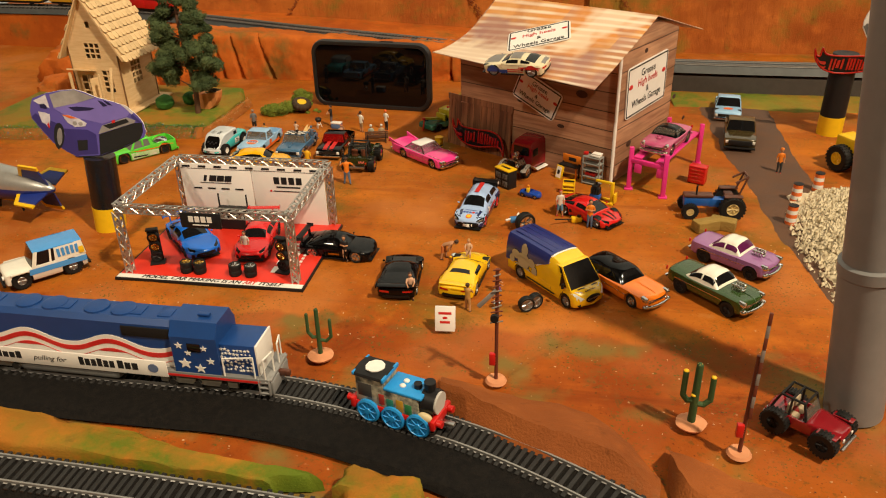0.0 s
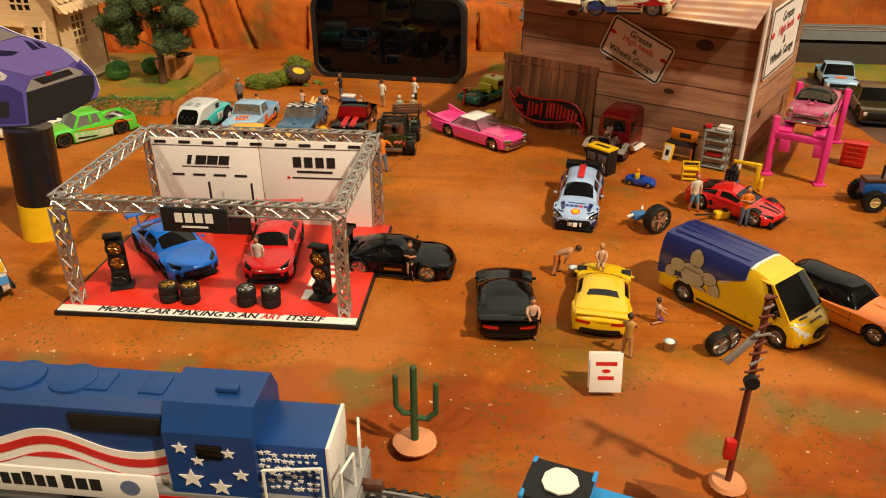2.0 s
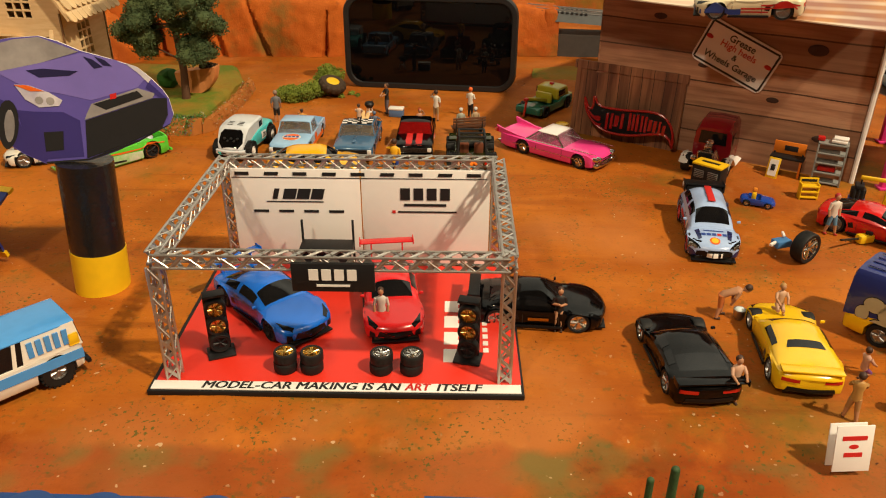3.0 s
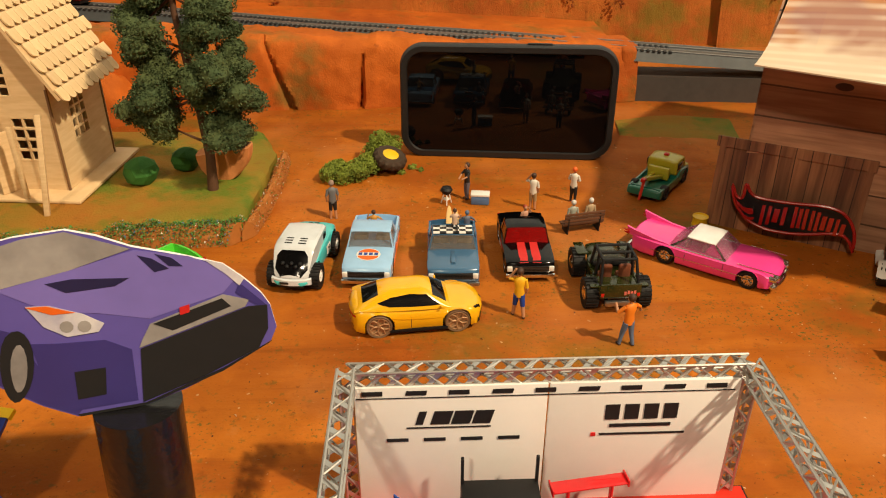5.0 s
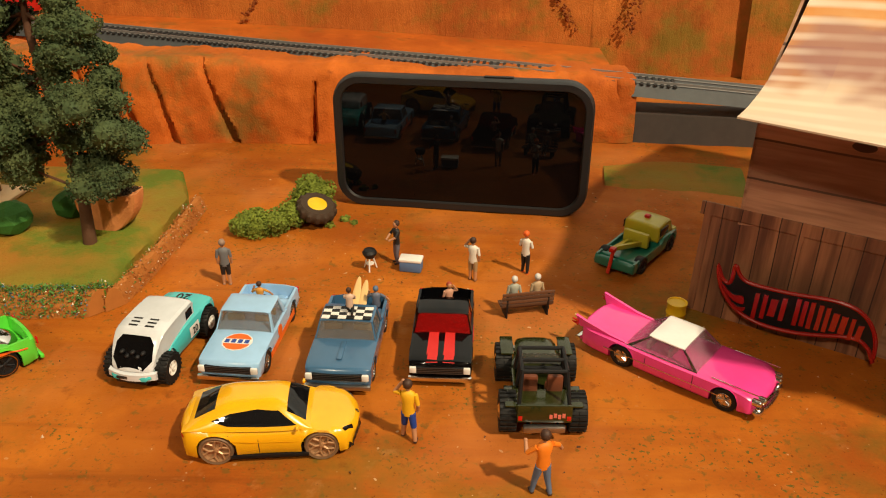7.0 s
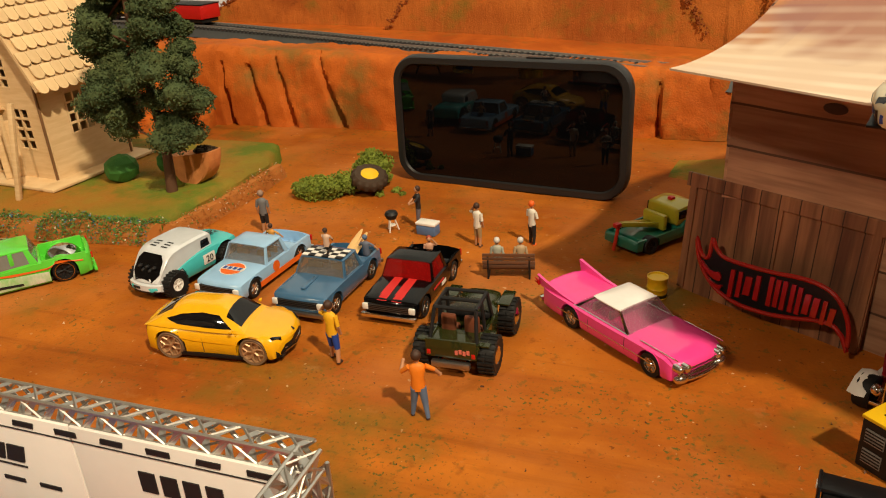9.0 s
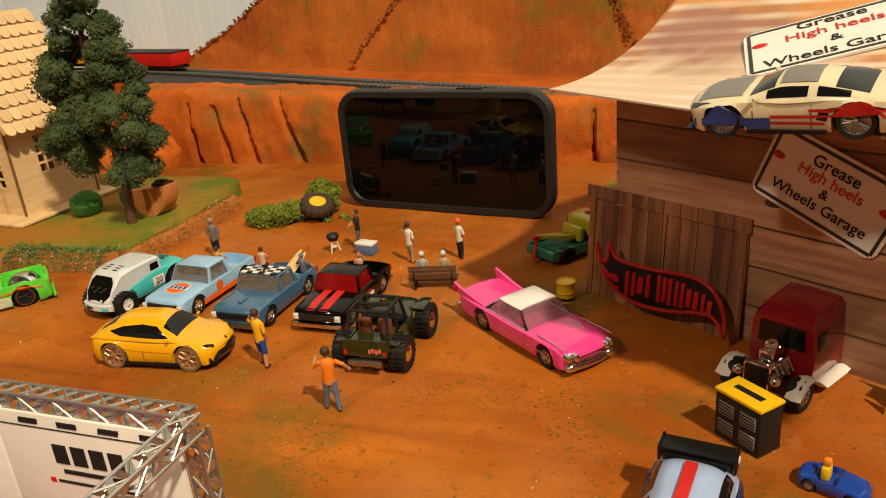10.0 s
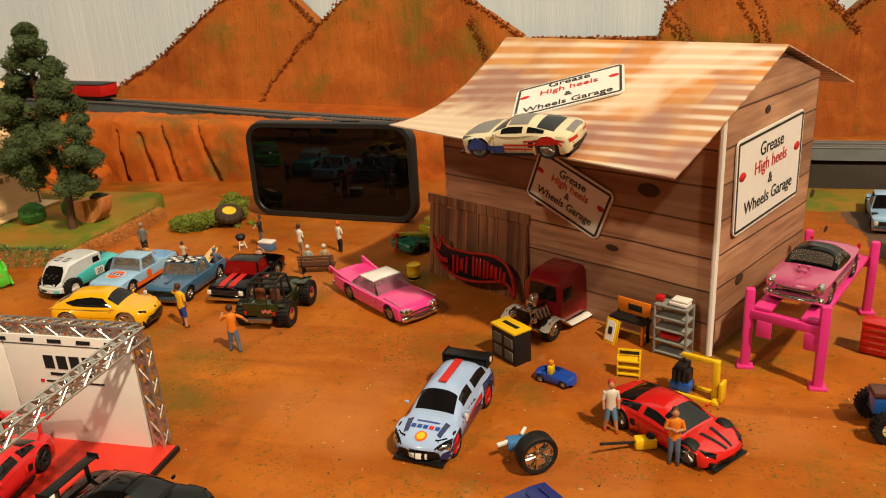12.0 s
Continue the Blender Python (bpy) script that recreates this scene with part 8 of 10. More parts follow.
# ---- foliage ----
class Leaves:
    """Collects many small leaves and cores, then makes one mesh of them."""

    def __init__(self):
        self.v, self.f, self.m = [], [], []
        bm = NB()
        bmesh.ops.create_icosphere(bm, subdivisions=2, radius=1)
        bm.verts.ensure_lookup_table()
        self.core_v = [v.co.copy() for v in bm.verts]
        self.core_f = [[v.index for v in f.verts] for f in bm.faces]
        bm.free()

    def tetra(self, q, mi=0):
        n = len(self.v)
        self.v += q
        for f in ((0, 1, 2), (0, 2, 3), (1, 2, 3), (0, 1, 3)):
            self.f.append([n + i for i in f])
            self.m.append(mi)

    def clump(self, c, r, n, rng, leaf=1.6, squash=0.8):
        c = Vector(c)
        for _ in range(n):
            d = Vector((rng.gauss(0, 1), rng.gauss(0, 1), rng.gauss(0, 1))).normalized()
            rr = r * (0.72 + 0.34 * rng.random()) * (1 + 0.28 * noise.noise((c + d * r) * 0.12))
            p = c + Vector((d.x * rr, d.y * rr, d.z * rr * squash))
            a = Vector((rng.uniform(-1, 1), rng.uniform(-1, 1), rng.uniform(-1, 1))).normalized()
            b = a.cross(d).normalized()
            s = leaf * rng.uniform(0.6, 1.25)
            self.tetra([p + b * s, p - b * s * 0.8 + a * s * 0.5, p + a * s, p + d * s * 0.9])

    def core(self, c, r, squash=0.8):
        n = len(self.v)
        c = Vector(c)
        for v in self.core_v:
            k = r * (1 + 0.25 * n3(c.x + v.x * r, c.y + v.y * r, c.z + v.z * r, 0.15))
            self.v.append(c + Vector((v.x * k, v.y * k, v.z * k * squash)))
        for f in self.core_f:
            self.f.append([n + i for i in f])
            self.m.append(0)

    def mesh(self, name, mats):
        me = bpy.data.meshes.new(name)
        me.from_pydata([tuple(v * MM) for v in self.v], [], self.f)
        for m in mats:
            me.materials.append(m)
        me.polygons.foreach_set("material_index", self.m)
        me.update()
        return me


def tree(x, y, z):
    rng = random.Random(5)
    ob = thing("pine_tree", "model pine tree with a bent trunk and foam foliage", "tree", x, y, z)
    bm = NB()
    line = [(0, 0, 0), (1, 1, 22), (-1, 2, 48), (-4, 2, 76), (-7, 3, 104), (-6, 4, 132), (-6, 4, 142)]
    rad = [3.4, 2.8, 2.5, 2.2, 1.8, 1.2, 0.8]
    loft(bm, [[(p[0] + r * math.cos(t), p[1] + r * math.sin(t), p[2]) for t in [2 * math.pi * k / 10 for k in range(10)]] for p, r in zip(line, rad)])
    part("trunk", bm, BARK, ob, "reddish brown trunk", smooth=60)
    spots = [(-26, -6, 44, 13), (16, -4, 38, 11), (-32, 2, 58, 12), (14, 6, 54, 12), (25, -2, 60, 12), (-16, -8, 66, 12), (-30, 6, 78, 12), (8, -8, 74, 12), (22, 4, 78, 10), (-24, -4, 94, 12), (6, 4, 92, 12), (14, -4, 106, 10), (-22, 4, 112, 11), (6, 6, 122, 10), (-14, 2, 128, 10), (-2, 2, 138, 9), (-8, 4, 146, 7), (-36, 8, 100, 8), (20, 10, 94, 9), (-38, -4, 50, 10)]
    spots = [(0.88 * cx, 0.9 * cy, cz, r) for cx, cy, cz, r in spots]
    for i, (cx, cy, cz, r) in enumerate(spots):
        k = min(len(line) - 2, int(cz / 24))
        b0 = Vector(line[k]).lerp(Vector(line[k + 1]), 0.3)
        bm = NB()
        rod(bm, b0, (cx * 0.8, cy * 0.8, cz - 2), 1.0, 0.4, 6)
        part("limb", bm, BARK, ob)
    lv = Leaves()
    for cx, cy, cz, r in spots:
        for _ in range(6):
            o = Vector((rng.uniform(-1, 1), rng.uniform(-1, 1), rng.uniform(-0.7, 0.7))) * r * 0.75
            k = r * rng.uniform(0.6, 0.85)
            lv.clump(Vector((cx, cy, cz)) + o, k, 400, rng, 0.95)
            lv.core(Vector((cx, cy, cz)) + o, k * 0.78)
    part("crown", lv.mesh("crown", [FOLIAGE]), None, ob, "dark green clumped foam foliage")
    return ob


tree(-89, 340, 12)


def bush(x, y, parts, seed, label, material=FOLIAGE2, leaf=1.1, n=420):
    rng = random.Random(seed)
    lv = Leaves()
    for cx, cy, cz, r in parts:
        lv.clump((cx, cy, cz), r, int(n * 1.4 * (r / 8) ** 1.3), rng, leaf)
        lv.core((cx, cy, cz), r * 0.78)
    ob = new("bush", lv.mesh("bush", [material]))
    ob.matrix_basis = place(x, y, 0)
    return tagged(ob, label, "bush", "bushes")


bush(-11, 383, [(-12, -4, 5, 8), (-3, -6, 5, 8), (6, -2, 6, 9), (12, 4, 7, 8), (-8, 5, 5, 7), (20, 10, 5, 5)], 3, "low light green foam bush on bare earth")
bush(9, 406, [(-3, 0, 9, 9), (5, 2, 12, 9), (0, 4, 15, 8), (9, -2, 6, 6)], 4, "rounded light green foam bush beside the phone")
bush(30, 396, [(0, 0, 1, 3), (-7, -8, 1, 2.5), (6, -4, 1, 2)], 6, "tiny scattered tufts of green foam", n=260, leaf=0.8)
for bx_, by_, sc in ((262, -196, 1.0), (300, -205, 1.3), (330, -222, 1.2)):
    bush(bx_, by_, [(-8 * sc, 0, 4, 8 * sc), (6 * sc, 2, 5, 8 * sc), (0, -6, 4, 7 * sc)], int(bx_), "light green foam bush beside the track")
# boxy green shrubs by the house
for x, y, s in ((-134, 352, 17), (-112, 372, 15)):
    bm = NB()
    for v in ball(bm, (0, 0, 0), s * 0.62, sub=2, sx=(1, 1, 0.9)):
        v.co *= 1 + 0.10 * n3(v.co.x, v.co.y, v.co.z, 0.2)
        v.co.z = max(v.co.z, -s * 0.45)
    solo("shrub", bm, mat("green_felt", (0.03, 0.14, 0.015), 0.8, col2=(0.02, 0.09, 0.01), scale=80, bump=0.3), "faceted dark green shrub on the lawn", "shrub", x, y, 13 + s * 0.42, group="shrubs", smooth=20)

# flowering hedge round the lawn
rng = random.Random(11)
for label, line, w, hh in (("green hedge with white and blue specks", [(-330, 268), (-240, 276), (-156, 287), (-110, 293), (-66, 297)], 8, 14), ("dry orange hedge with white specks", [(-62, 300), (-58, 330), (-56, 365), (-56, 404)], 5.5, 11)):
    lv = Leaves()
    for _ in range(15000 if w > 6 else 2600):
        p = Vector(smooth_pt(line, rng.random()))
        a = rng.uniform(0, math.pi)
        rr = rng.uniform(0.75, 1.05) * (1 + 0.25 * n3(p.x, p.y, 2, 0.12))
        p += Vector((math.cos(a) * w * rr * 0.7, math.cos(a) * w * rr * 0.8, math.sin(a) * hh * rr + 0.5))
        s = rng.uniform(0.4, 0.9)
        col = rng.choices((0, 1, 2, 3), (0.70, 0.025, 0.20, 0.075) if w > 6 else (0.10, 0.07, 0.82, 0.01))[0]
        lv.tetra([p + Vector((rng.uniform(-1, 1), rng.uniform(-1, 1), rng.uniform(-1, 1))) * s for _ in range(4)], col)
    n0 = len(lv.v)
    for k in range(25):
        q = Vector(smooth_pt(line, k / 24))
        for j in range(7):
            a = math.pi * j / 6
            lv.v.append(q + Vector((w * 0.6 * math.cos(a), w * 0.7 * math.cos(a), hh * (0.85 if w > 6 else 0.98) * math.sin(a) + 0.5 * n3(q.x, q.y, j * 9, 0.2))))
    for k in range(24):
        for j in range(6):
            lv.f.append([n0 + 7 * k + j, n0 + 7 * k + j + 1, n0 + 7 * k + j + 8, n0 + 7 * k + j + 7])
            lv.m.append(2)
    for k in (0, 24):
        lv.f.append([n0 + 7 * k + j for j in range(7)])
        lv.m.append(2)
    hg = new("hedge", lv.mesh("hedge", [mat("hedge_leaf", (0.09, 0.22, 0.04), 0.8), mat("hedge_bloom", (0.72, 0.66, 0.52), 0.8), mat("hedge_straw", (0.40, 0.14, 0.022), 0.8), mat("hedge_blue", (0.06, 0.18, 0.26), 0.8)]))
    tagged(hg, label, "hedge", kind="stuff")

pot = thing("clay_pot", "broken peach clay half bowl lying behind the tree", "pot", -84, 360, 13, -6)
bm = NB()
rows = []
for k in range(19):
    a = math.pi * (1.0 + k / 18)
    rx, rz_ = 17 * math.cos(a), 19 * math.sin(a) + 19 - 1.2
    ramp = 0.16 * rx
    rows.append([(rx * q, yy + 0.5 * n3(rx, yy, 3, 0.2), rz_ + ramp + 0.4 * n3(rx, rz_, 5, 0.3)) for q, yy in ((0.86, -6.5), (0.97, -5.6), (1.0, -2), (1.0, 3), (0.9, 6.5))])
loft(bm, rows, closed=False, caps=False)
for side_ in (0, -1):
    bm.faces.new([bm.verts.new(r_[side_]) for r_ in rows])
top_ = [rows[0], rows[-1]]
bm.faces.new([bm.verts.new(p_) for p_ in top_[0] + top_[1][::-1]])
bmesh.ops.remove_doubles(bm, verts=bm.verts, dist=0.01)
bmesh.ops.recalc_face_normals(bm, faces=bm.faces)
part("bowl", bm, mat("peach_clay", (0.66, 0.25, 0.075), 0.75, col2=(0.50, 0.17, 0.05), scale=140, bump=0.5), pot)
rng = random.Random(2)
lv = Leaves()
lv.clump((9, 0, 19.5), 6, 350, rng, 1.2, 0.4)
lv.core((9, 0, 19.5), 5, 0.4)
part("soil_tuft", lv.mesh("soil_tuft", [mat("dark_soil", (0.05, 0.03, 0.012), 0.9)]), None, pot, "dark clod of soil")

# half-buried tyre with a yellow hub
ty = thing("spare_wheel", "black toy wheel with a yellow hub leaning on a bush", "tyre", 15.5, 391, 10, 0, rx=14, ry=16)
bm = NB()
lathe(bm, [(5, -3.4), (9, -3.6), (10.6, -2), (11, 0), (10.6, 2), (9, 3.6), (5, 3.4), (5, -3.4)], 56, "Z")
for v in bm.verts:
    d = math.hypot(v.co.x, v.co.y)
    if d > 10:
        k = 1.06 if int(round(math.atan2(v.co.y, v.co.x) / (2 * math.pi) * 56)) % 4 < 2 else 0.97
        v.co.x, v.co.y = v.co.x * k, v.co.y * k
part("tyre", bm, mat("muddy_rubber", (0.045, 0.025, 0.012), 0.8, bump=0.3), ty)
bm = NB()
ball(bm, (0, 0, 2.0), 6.8, sub=3, sx=(1, 1, 0.35))
part("hub", bm, YELLOW, ty, "domed yellow hub")


# ---- small things of the yard ----
def cylinder_part(parent, name, material, p, q, r, label="", seg=16, r2=None):
    bm = NB()
    rod(bm, p, q, r, r2, seg)
    return part(name, bm, material, parent, label)


grill = thing("kettle_grill", "black kettle grill on white legs", "grill", 51, 341)
bm = NB()
lathe(bm, [(0.01, -2.8), (2.6, -2), (3.6, 0), (3.7, 0.6), (2.8, 2), (0.01, 2.6)], 20, "Z", (0, 0, 9))
part("kettle", bm, SATIN, grill)
for k in range(3):
    a = radians(120 * k + 30)
    cylinder_part(grill, "leg", WHITE, (1.6 * math.cos(a), 1.6 * math.sin(a), 7), (3.6 * math.cos(a), 3.6 * math.sin(a), 0), 0.4, seg=6)
cylinder_part(grill, "shelf", WHITE, (0, 0, 3), (0, 0, 3.5), 2.0)

cool = thing("cooler_box", "blue cooler box with a white lid", "cooler", 71.7, 341, 0, -8)
bar_part(cool, "box", mat("cooler_blue", (0.09, 0.17, 0.34), 0.5), (0, 0, 2.8), (11, 6.5, 5.6), 0.6)
bar_part(cool, "lid", WHITE, (0, 0, 6.3), (11.6, 7, 1.6), 0.5, "white lid")

BENCHW = mat("bench_wood", (0.11, 0.045, 0.02), 0.6, rand=0.2)
bench = thing("park_bench", "dark brown slatted park bench", "bench", 127, 300, 0, 12)
for k in range(4):
    bar_part(bench, "seat_slat", BENCHW, (0, 0.5 + 1.9 * k, 5.2), (24, 1.5, 0.7), 0.15)
for k in range(4):
    bar_part(bench, "back_slat", BENCHW, (0, -1.0 - 0.25 * k, 6.8 + 2.0 * k), (24, 0.7, 1.5), 0.15)
for sx in (-1, 1):
    bar_part(bench, "side_frame", SATIN, (sx * 9.5, 3, 2.5), (0.9, 8, 5.2), 0.3)
    bar_part(bench, "back_post", SATIN, (sx * 9.5, -1.2, 8), (0.9, 0.9, 9), 0.2)

drum = thing("oil_drum", "yellow oil drum with ribs", "drum", 193.5, 298.5)
bm = NB()
lathe(bm, [(0.01, 0), (4.2, 0), (4.5, 0.4), (4.2, 0.8), (4.2, 4.2), (4.5, 4.6), (4.2, 5), (4.2, 8.6), (4.5, 9), (4.5, 9.8), (4.1, 9.8), (4.1, 9.2), (0.01, 9.2)], 24, "Z")
part("drum_shell", bm, YELLOW, drum)
cylinder_part(drum, "base_band", SATIN, (0, 0, 0.2), (0, 0, 2.2), 4.35, "black lower band")

cab = thing("tool_cabinet", "black tool cabinet with a yellow top", "cabinet", 271, 203, 0, -42)
bar_part(cab, "body", SATIN, (0, 0, 8.5), (18, 10.5, 17), 0.5)
bar_part(cab, "top", YELLOW, (0, 0, 17.6), (18.8, 11.2, 1.3), 0.4, "yellow top")
bar_part(cab, "top_mark", SATIN, (0, 0, 18.3), (11, 2.4, 0.25), 0.05, "black plain bar")
for sx in (-1, 1):
    for k in range(2):
        bar_part(cab, "louvre_panel", mat("grey_louvre", (0.22, 0.21, 0.2), 0.5), (sx * 4.3, -5.3, 4.8 + 7 * k), (6.2, 0.5, 4.8), 0.15)
        for j in range(4):
            bar_part(cab, "louvre", SATIN, (sx * 4.3, -5.6, 3.2 + 7 * k + 1.1 * j), (5.8, 0.3, 0.4), 0)

rack = thing("yellow_rack", "yellow tiered parts rack", "rack", 328, 193, 0, -4)
for k in range(3):
    bar_part(rack, "tray", YELLOW, (0, 0, 1.6 + 3.4 * k), (10.5, 5.5, 1.0), 0.2)
for sx in (-1, 1):
    bar_part(rack, "side", YELLOW, (sx * 5.0, 0, 5), (0.8, 5, 10), 0.2)
bar_part(rack, "header", YELLOW, (0, 2.2, 11), (11, 0.8, 3.4), 0.2)
bar_part(rack, "header_mark", INK, (0, 1.75, 11), (9, 0.2, 1.6), 0, "black plain bar")

shelf = thing("shelf_unit", "grey steel shelf unit with boxes", "shelf", 348.5, 217, 0, -26)
GREYM = mat("grey_shelf_paint", (0.25, 0.26, 0.25), 0.5)
for sx in (-1, 1):
    for sy in (-1, 1):
        bar_part(shelf, "post", GREYM, (sx * 8, sy * 4, 13.5), (1.0, 1.0, 27), 0.1)
for k in range(5):
    bar_part(shelf, "shelf_board", GREYM, (0, 0, 1.5 + 6.2 * k), (17, 9, 0.9), 0.15)
bar_part(shelf, "red_tray", RED, (-1, 0, 9.8), (10, 6, 2.4), 0.4)
bx1 = thing("paper_stack", "white folded cloth on the shelf top", "cloth", 351, 215.5, 27.2, -28)
bar_part(bx1, "fold", CARD, (0, 0, 1.0), (9, 6.5, 1.8), 0.6)
bar_part(bx1, "fold", CARD, (0.6, 0.3, 2.6), (8.4, 6, 1.4), 0.5)
bx2 = thing("red_box", "small red box on the shelf top", "box", 342, 220.5, 27.2, -20)
bar_part(bx2, "carton", RED, (0, 0, 1.2), (4, 3.6, 2.4), 0.3)

wb = thing("workbench", "orange and black toy workbench", "workbench", 328, 230, 0, -31)
bar_part(wb, "back_board", mat("orange_board", (0.75, 0.20, 0.01), 0.5), (0, 3.2, 17), (19, 0.9, 8), 0.2, "orange back board")
bar_part(wb, "board_mark", INK, (1, 2.6, 17), (8, 0.3, 3.4), 0.1, "black plain mark")
bar_part(wb, "bench_top", SATIN, (0, 0, 12), (20, 8, 1.4), 0.2)
for sx in (-1, 1):
    bar_part(wb, "leg", mat("orange_leg", (0.7, 0.18, 0.01), 0.5), (sx * 8.5, -2.5, 5.7), (1.3, 1.3, 11.4), 0.1)
    bar_part(wb, "leg", SATIN, (sx * 8.5, 2.8, 7), (1.3, 1.3, 14), 0.1)

af = thing("sandwich_board", "small yellow and white pavement sign", "sign", 317.5, 224.5, 0, -40, rx=-14)
bar_part(af, "panel", YELLOW, (0, 0, 6.6), (7.2, 0.8, 13.2), 0.15)
bar_part(af, "panel_face", CARD, (0, -0.5, 6.8), (5.2, 0.3, 10.4), 0)
bar_part(af, "panel_mark", INK, (0, -0.75, 7), (2.6, 0.2, 4), 0.1, "black plain mark")
bar_part(af, "strut", YELLOW, (0, 3, 6), (5, 0.6, 12), 0.1)

mini = thing("pedal_car", "small blue toy convertible with a yellow driver seat", "toy car", 295, 183, 0, -22, "toy cars")
bm = body_loft(20, 5, 1.2, tops(20, (-0.5, 4.4), (-0.3, 5), (0.1, 5), (0.4, 4.2), (0.5, 3.0)), tops(20, (-0.5, 0.85), (0.0, 1.0), (0.4, 0.95), (0.5, 0.75)), [(-6, 1.9), (6, 1.9)], 2.3, bed=(-5.5, 1.5, 3.0))
part("body", bm, paint("toy_blue", (0.01, 0.06, 0.38)), mini)
for xx in (-6, 6):
    for sd in (-1, 1):
        put_wheel(mini, xx, sd * 4.2, 1.9, 1.9, 1.8, "mid", CHROME)
bar_part(mini, "seat", YELLOW, (-2.5, 0, 5.6), (2.6, 4, 4.6), 0.8)
bar_part(mini, "headrest", mat("orange_knob", (0.75, 0.25, 0.02), 0.5), (-2.4, 0, 9.2), (2.4, 2.4, 2.6), 0.8)

hoist = thing("engine_hoist", "yellow engine hoist with a black engine", "hoist", 356, 180, 0, -24)
for sy in (-1, 1):
    bar_part(hoist, "foot_beam", YELLOW, (0, sy * 4.5, 1.0), (26, 1.6, 1.6), 0.3)
bar_part(hoist, "cross_beam", YELLOW, (11, 0, 1.2), (2, 11, 2), 0.3)
bar_part(hoist, "mast", YELLOW, (10, 0, 10), (2.6, 3, 19), 0.4)
bar_part(hoist, "mast_brace", YELLOW, (13, 0, 5.5), (1.6, 6, 9), 0.4)
bar_part(hoist, "boom", YELLOW, (3, 0, 18.5), (17, 2, 2.2), 0.4)
cylinder_part(hoist, "hook_rod", SATIN, (-4.5, 0, 18), (-4.5, 0, 13), 0.5, seg=6)
bm = NB()
bx(bm, (-5, 0, 9), (8, 6, 6), 0.8)
bx(bm, (-5, 0, 13), (5, 8, 3), 0.6)
for k in range(3):
    rod(bm, (-7 + 2.2 * k, -4, 12), (-7 + 2.2 * k, -5.5, 7), 0.6)
part("engine", bm, SATIN, hoist, "black engine block")
bar_part(hoist, "engine_stand", BLUE, (-5, 0, 3.6), (9, 7, 4.4), 0.6, "blue engine stand")

jerry = thing("floor_jack", "yellow floor jack with a long black handle", "jack", 334.5, 135, 0, 15)
bar_part(jerry, "jack_body", YELLOW, (1, 0, 2.8), (9, 5, 4.6), 1.0)
cylinder_part(jerry, "handle", SATIN, (-2, 0, 3), (-18, -4, 6), 0.6, seg=8)
cylinder_part(jerry, "saddle", SATIN, (3, 0, 5), (3, 0, 6.2), 1.8)

moto = thing("tyre_creeper", "toy tyre with a small blue tool tray lying beside it", "tyre", 293.5, 117, 0, 20)
put_wheel(moto, 0, -3, 8.2, 8.2, 6.5, "low", CHROME, ang=12)
bar_part(moto, "tray", mat("tray_blue", (0.05, 0.18, 0.42), 0.5), (-5, 8, 6), (9, 6, 4), 0.8)
bar_part(moto, "tool", WHITE, (-11, 7, 7), (6, 1.6, 1.6), 0.5, rz=20)
bar_part(moto, "tool", WHITE, (-2, 11, 9), (5, 1.4, 1.4), 0.5, rz=60)

# car lift
PINKM = PINK
lift = thing("car_lift", "hot pink four-post car lift", "car lift", 0, 0)
posts = [(381, 209), (409.5, 192.5), (449, 276), (420.5, 292.5)]
for x, y in posts:
    bm = NB()
    bx(bm, (x, y, 20), (4.0, 4.0, 40), 0.5)
    part("post", bm, PINKM, lift)
    bm = NB()
    bx(bm, (x, y, 0.8), (7.5, 7.5, 1.6), 0.5)
    part("foot", bm, PINKM, lift)
    for k in range(8):
        bm = NB()
        bx(bm, (x + 2.0, y + 1.0, 6 + 4 * k), (0.8, 1.2, 1.2), 0.2)
        part("ratchet_tooth", bm, PINKM, lift)


def beam(parent, name, p, q, w, h, material, label=""):
    p, q = Vector(p), Vector(q)
    d = q - p
    bm = NB()
    bx(bm, (d.length / 2, 0, 0), (d.length, w, h), 0.3)
    return part(name, bm, material, parent, label, at=frame_matrix(p, d, (0, 0, 1)))


beam(lift, "cross_beam", (*posts[0], 28), (*posts[1], 28), 3.4, 4, PINKM)
beam(lift, "cross_beam", (*posts[3], 28), (*posts[2], 28), 3.4, 4, PINKM)
for t in (0.18, 0.82):
    a = Vector(posts[0]).lerp(Vector(posts[1]), t)
    b = Vector(posts[3]).lerp(Vector(posts[2]), t)
    beam(lift, "runway", (a.x, a.y, 31), (b.x, b.y, 31), 8, 1.6, PINKM)
    beam(lift, "hanging_plate", (a.x - 2, a.y - 1, 22), (a.x + 4, a.y - 4, 22), 0.8, 8, PINKM)

tb = thing("tool_chest", "red rolling tool chest", "tool chest", 443, 229, 0, -25)
bar_part(tb, "chest", RED, (0, 0, 8.5), (15, 9, 15), 0.5)
bar_part(tb, "chest_top", RED, (0, 0, 16.6), (15.6, 9.6, 1.2), 0.4)
for k in range(4):
    bar_part(tb, "drawer", RED, (0, -4.7, 3.5 + 3.3 * k), (13.6, 0.5, 2.8), 0.2)
    bar_part(tb, "drawer_handle", CHROME, (0, -5.1, 4.2 + 3.3 * k), (8, 0.4, 0.4), 0.1)
for sx in (-1, 1):
    bar_part(tb, "castor", SATIN, (sx * 6, 0, 0.6), (1.6, 6, 1.2), 0.3)

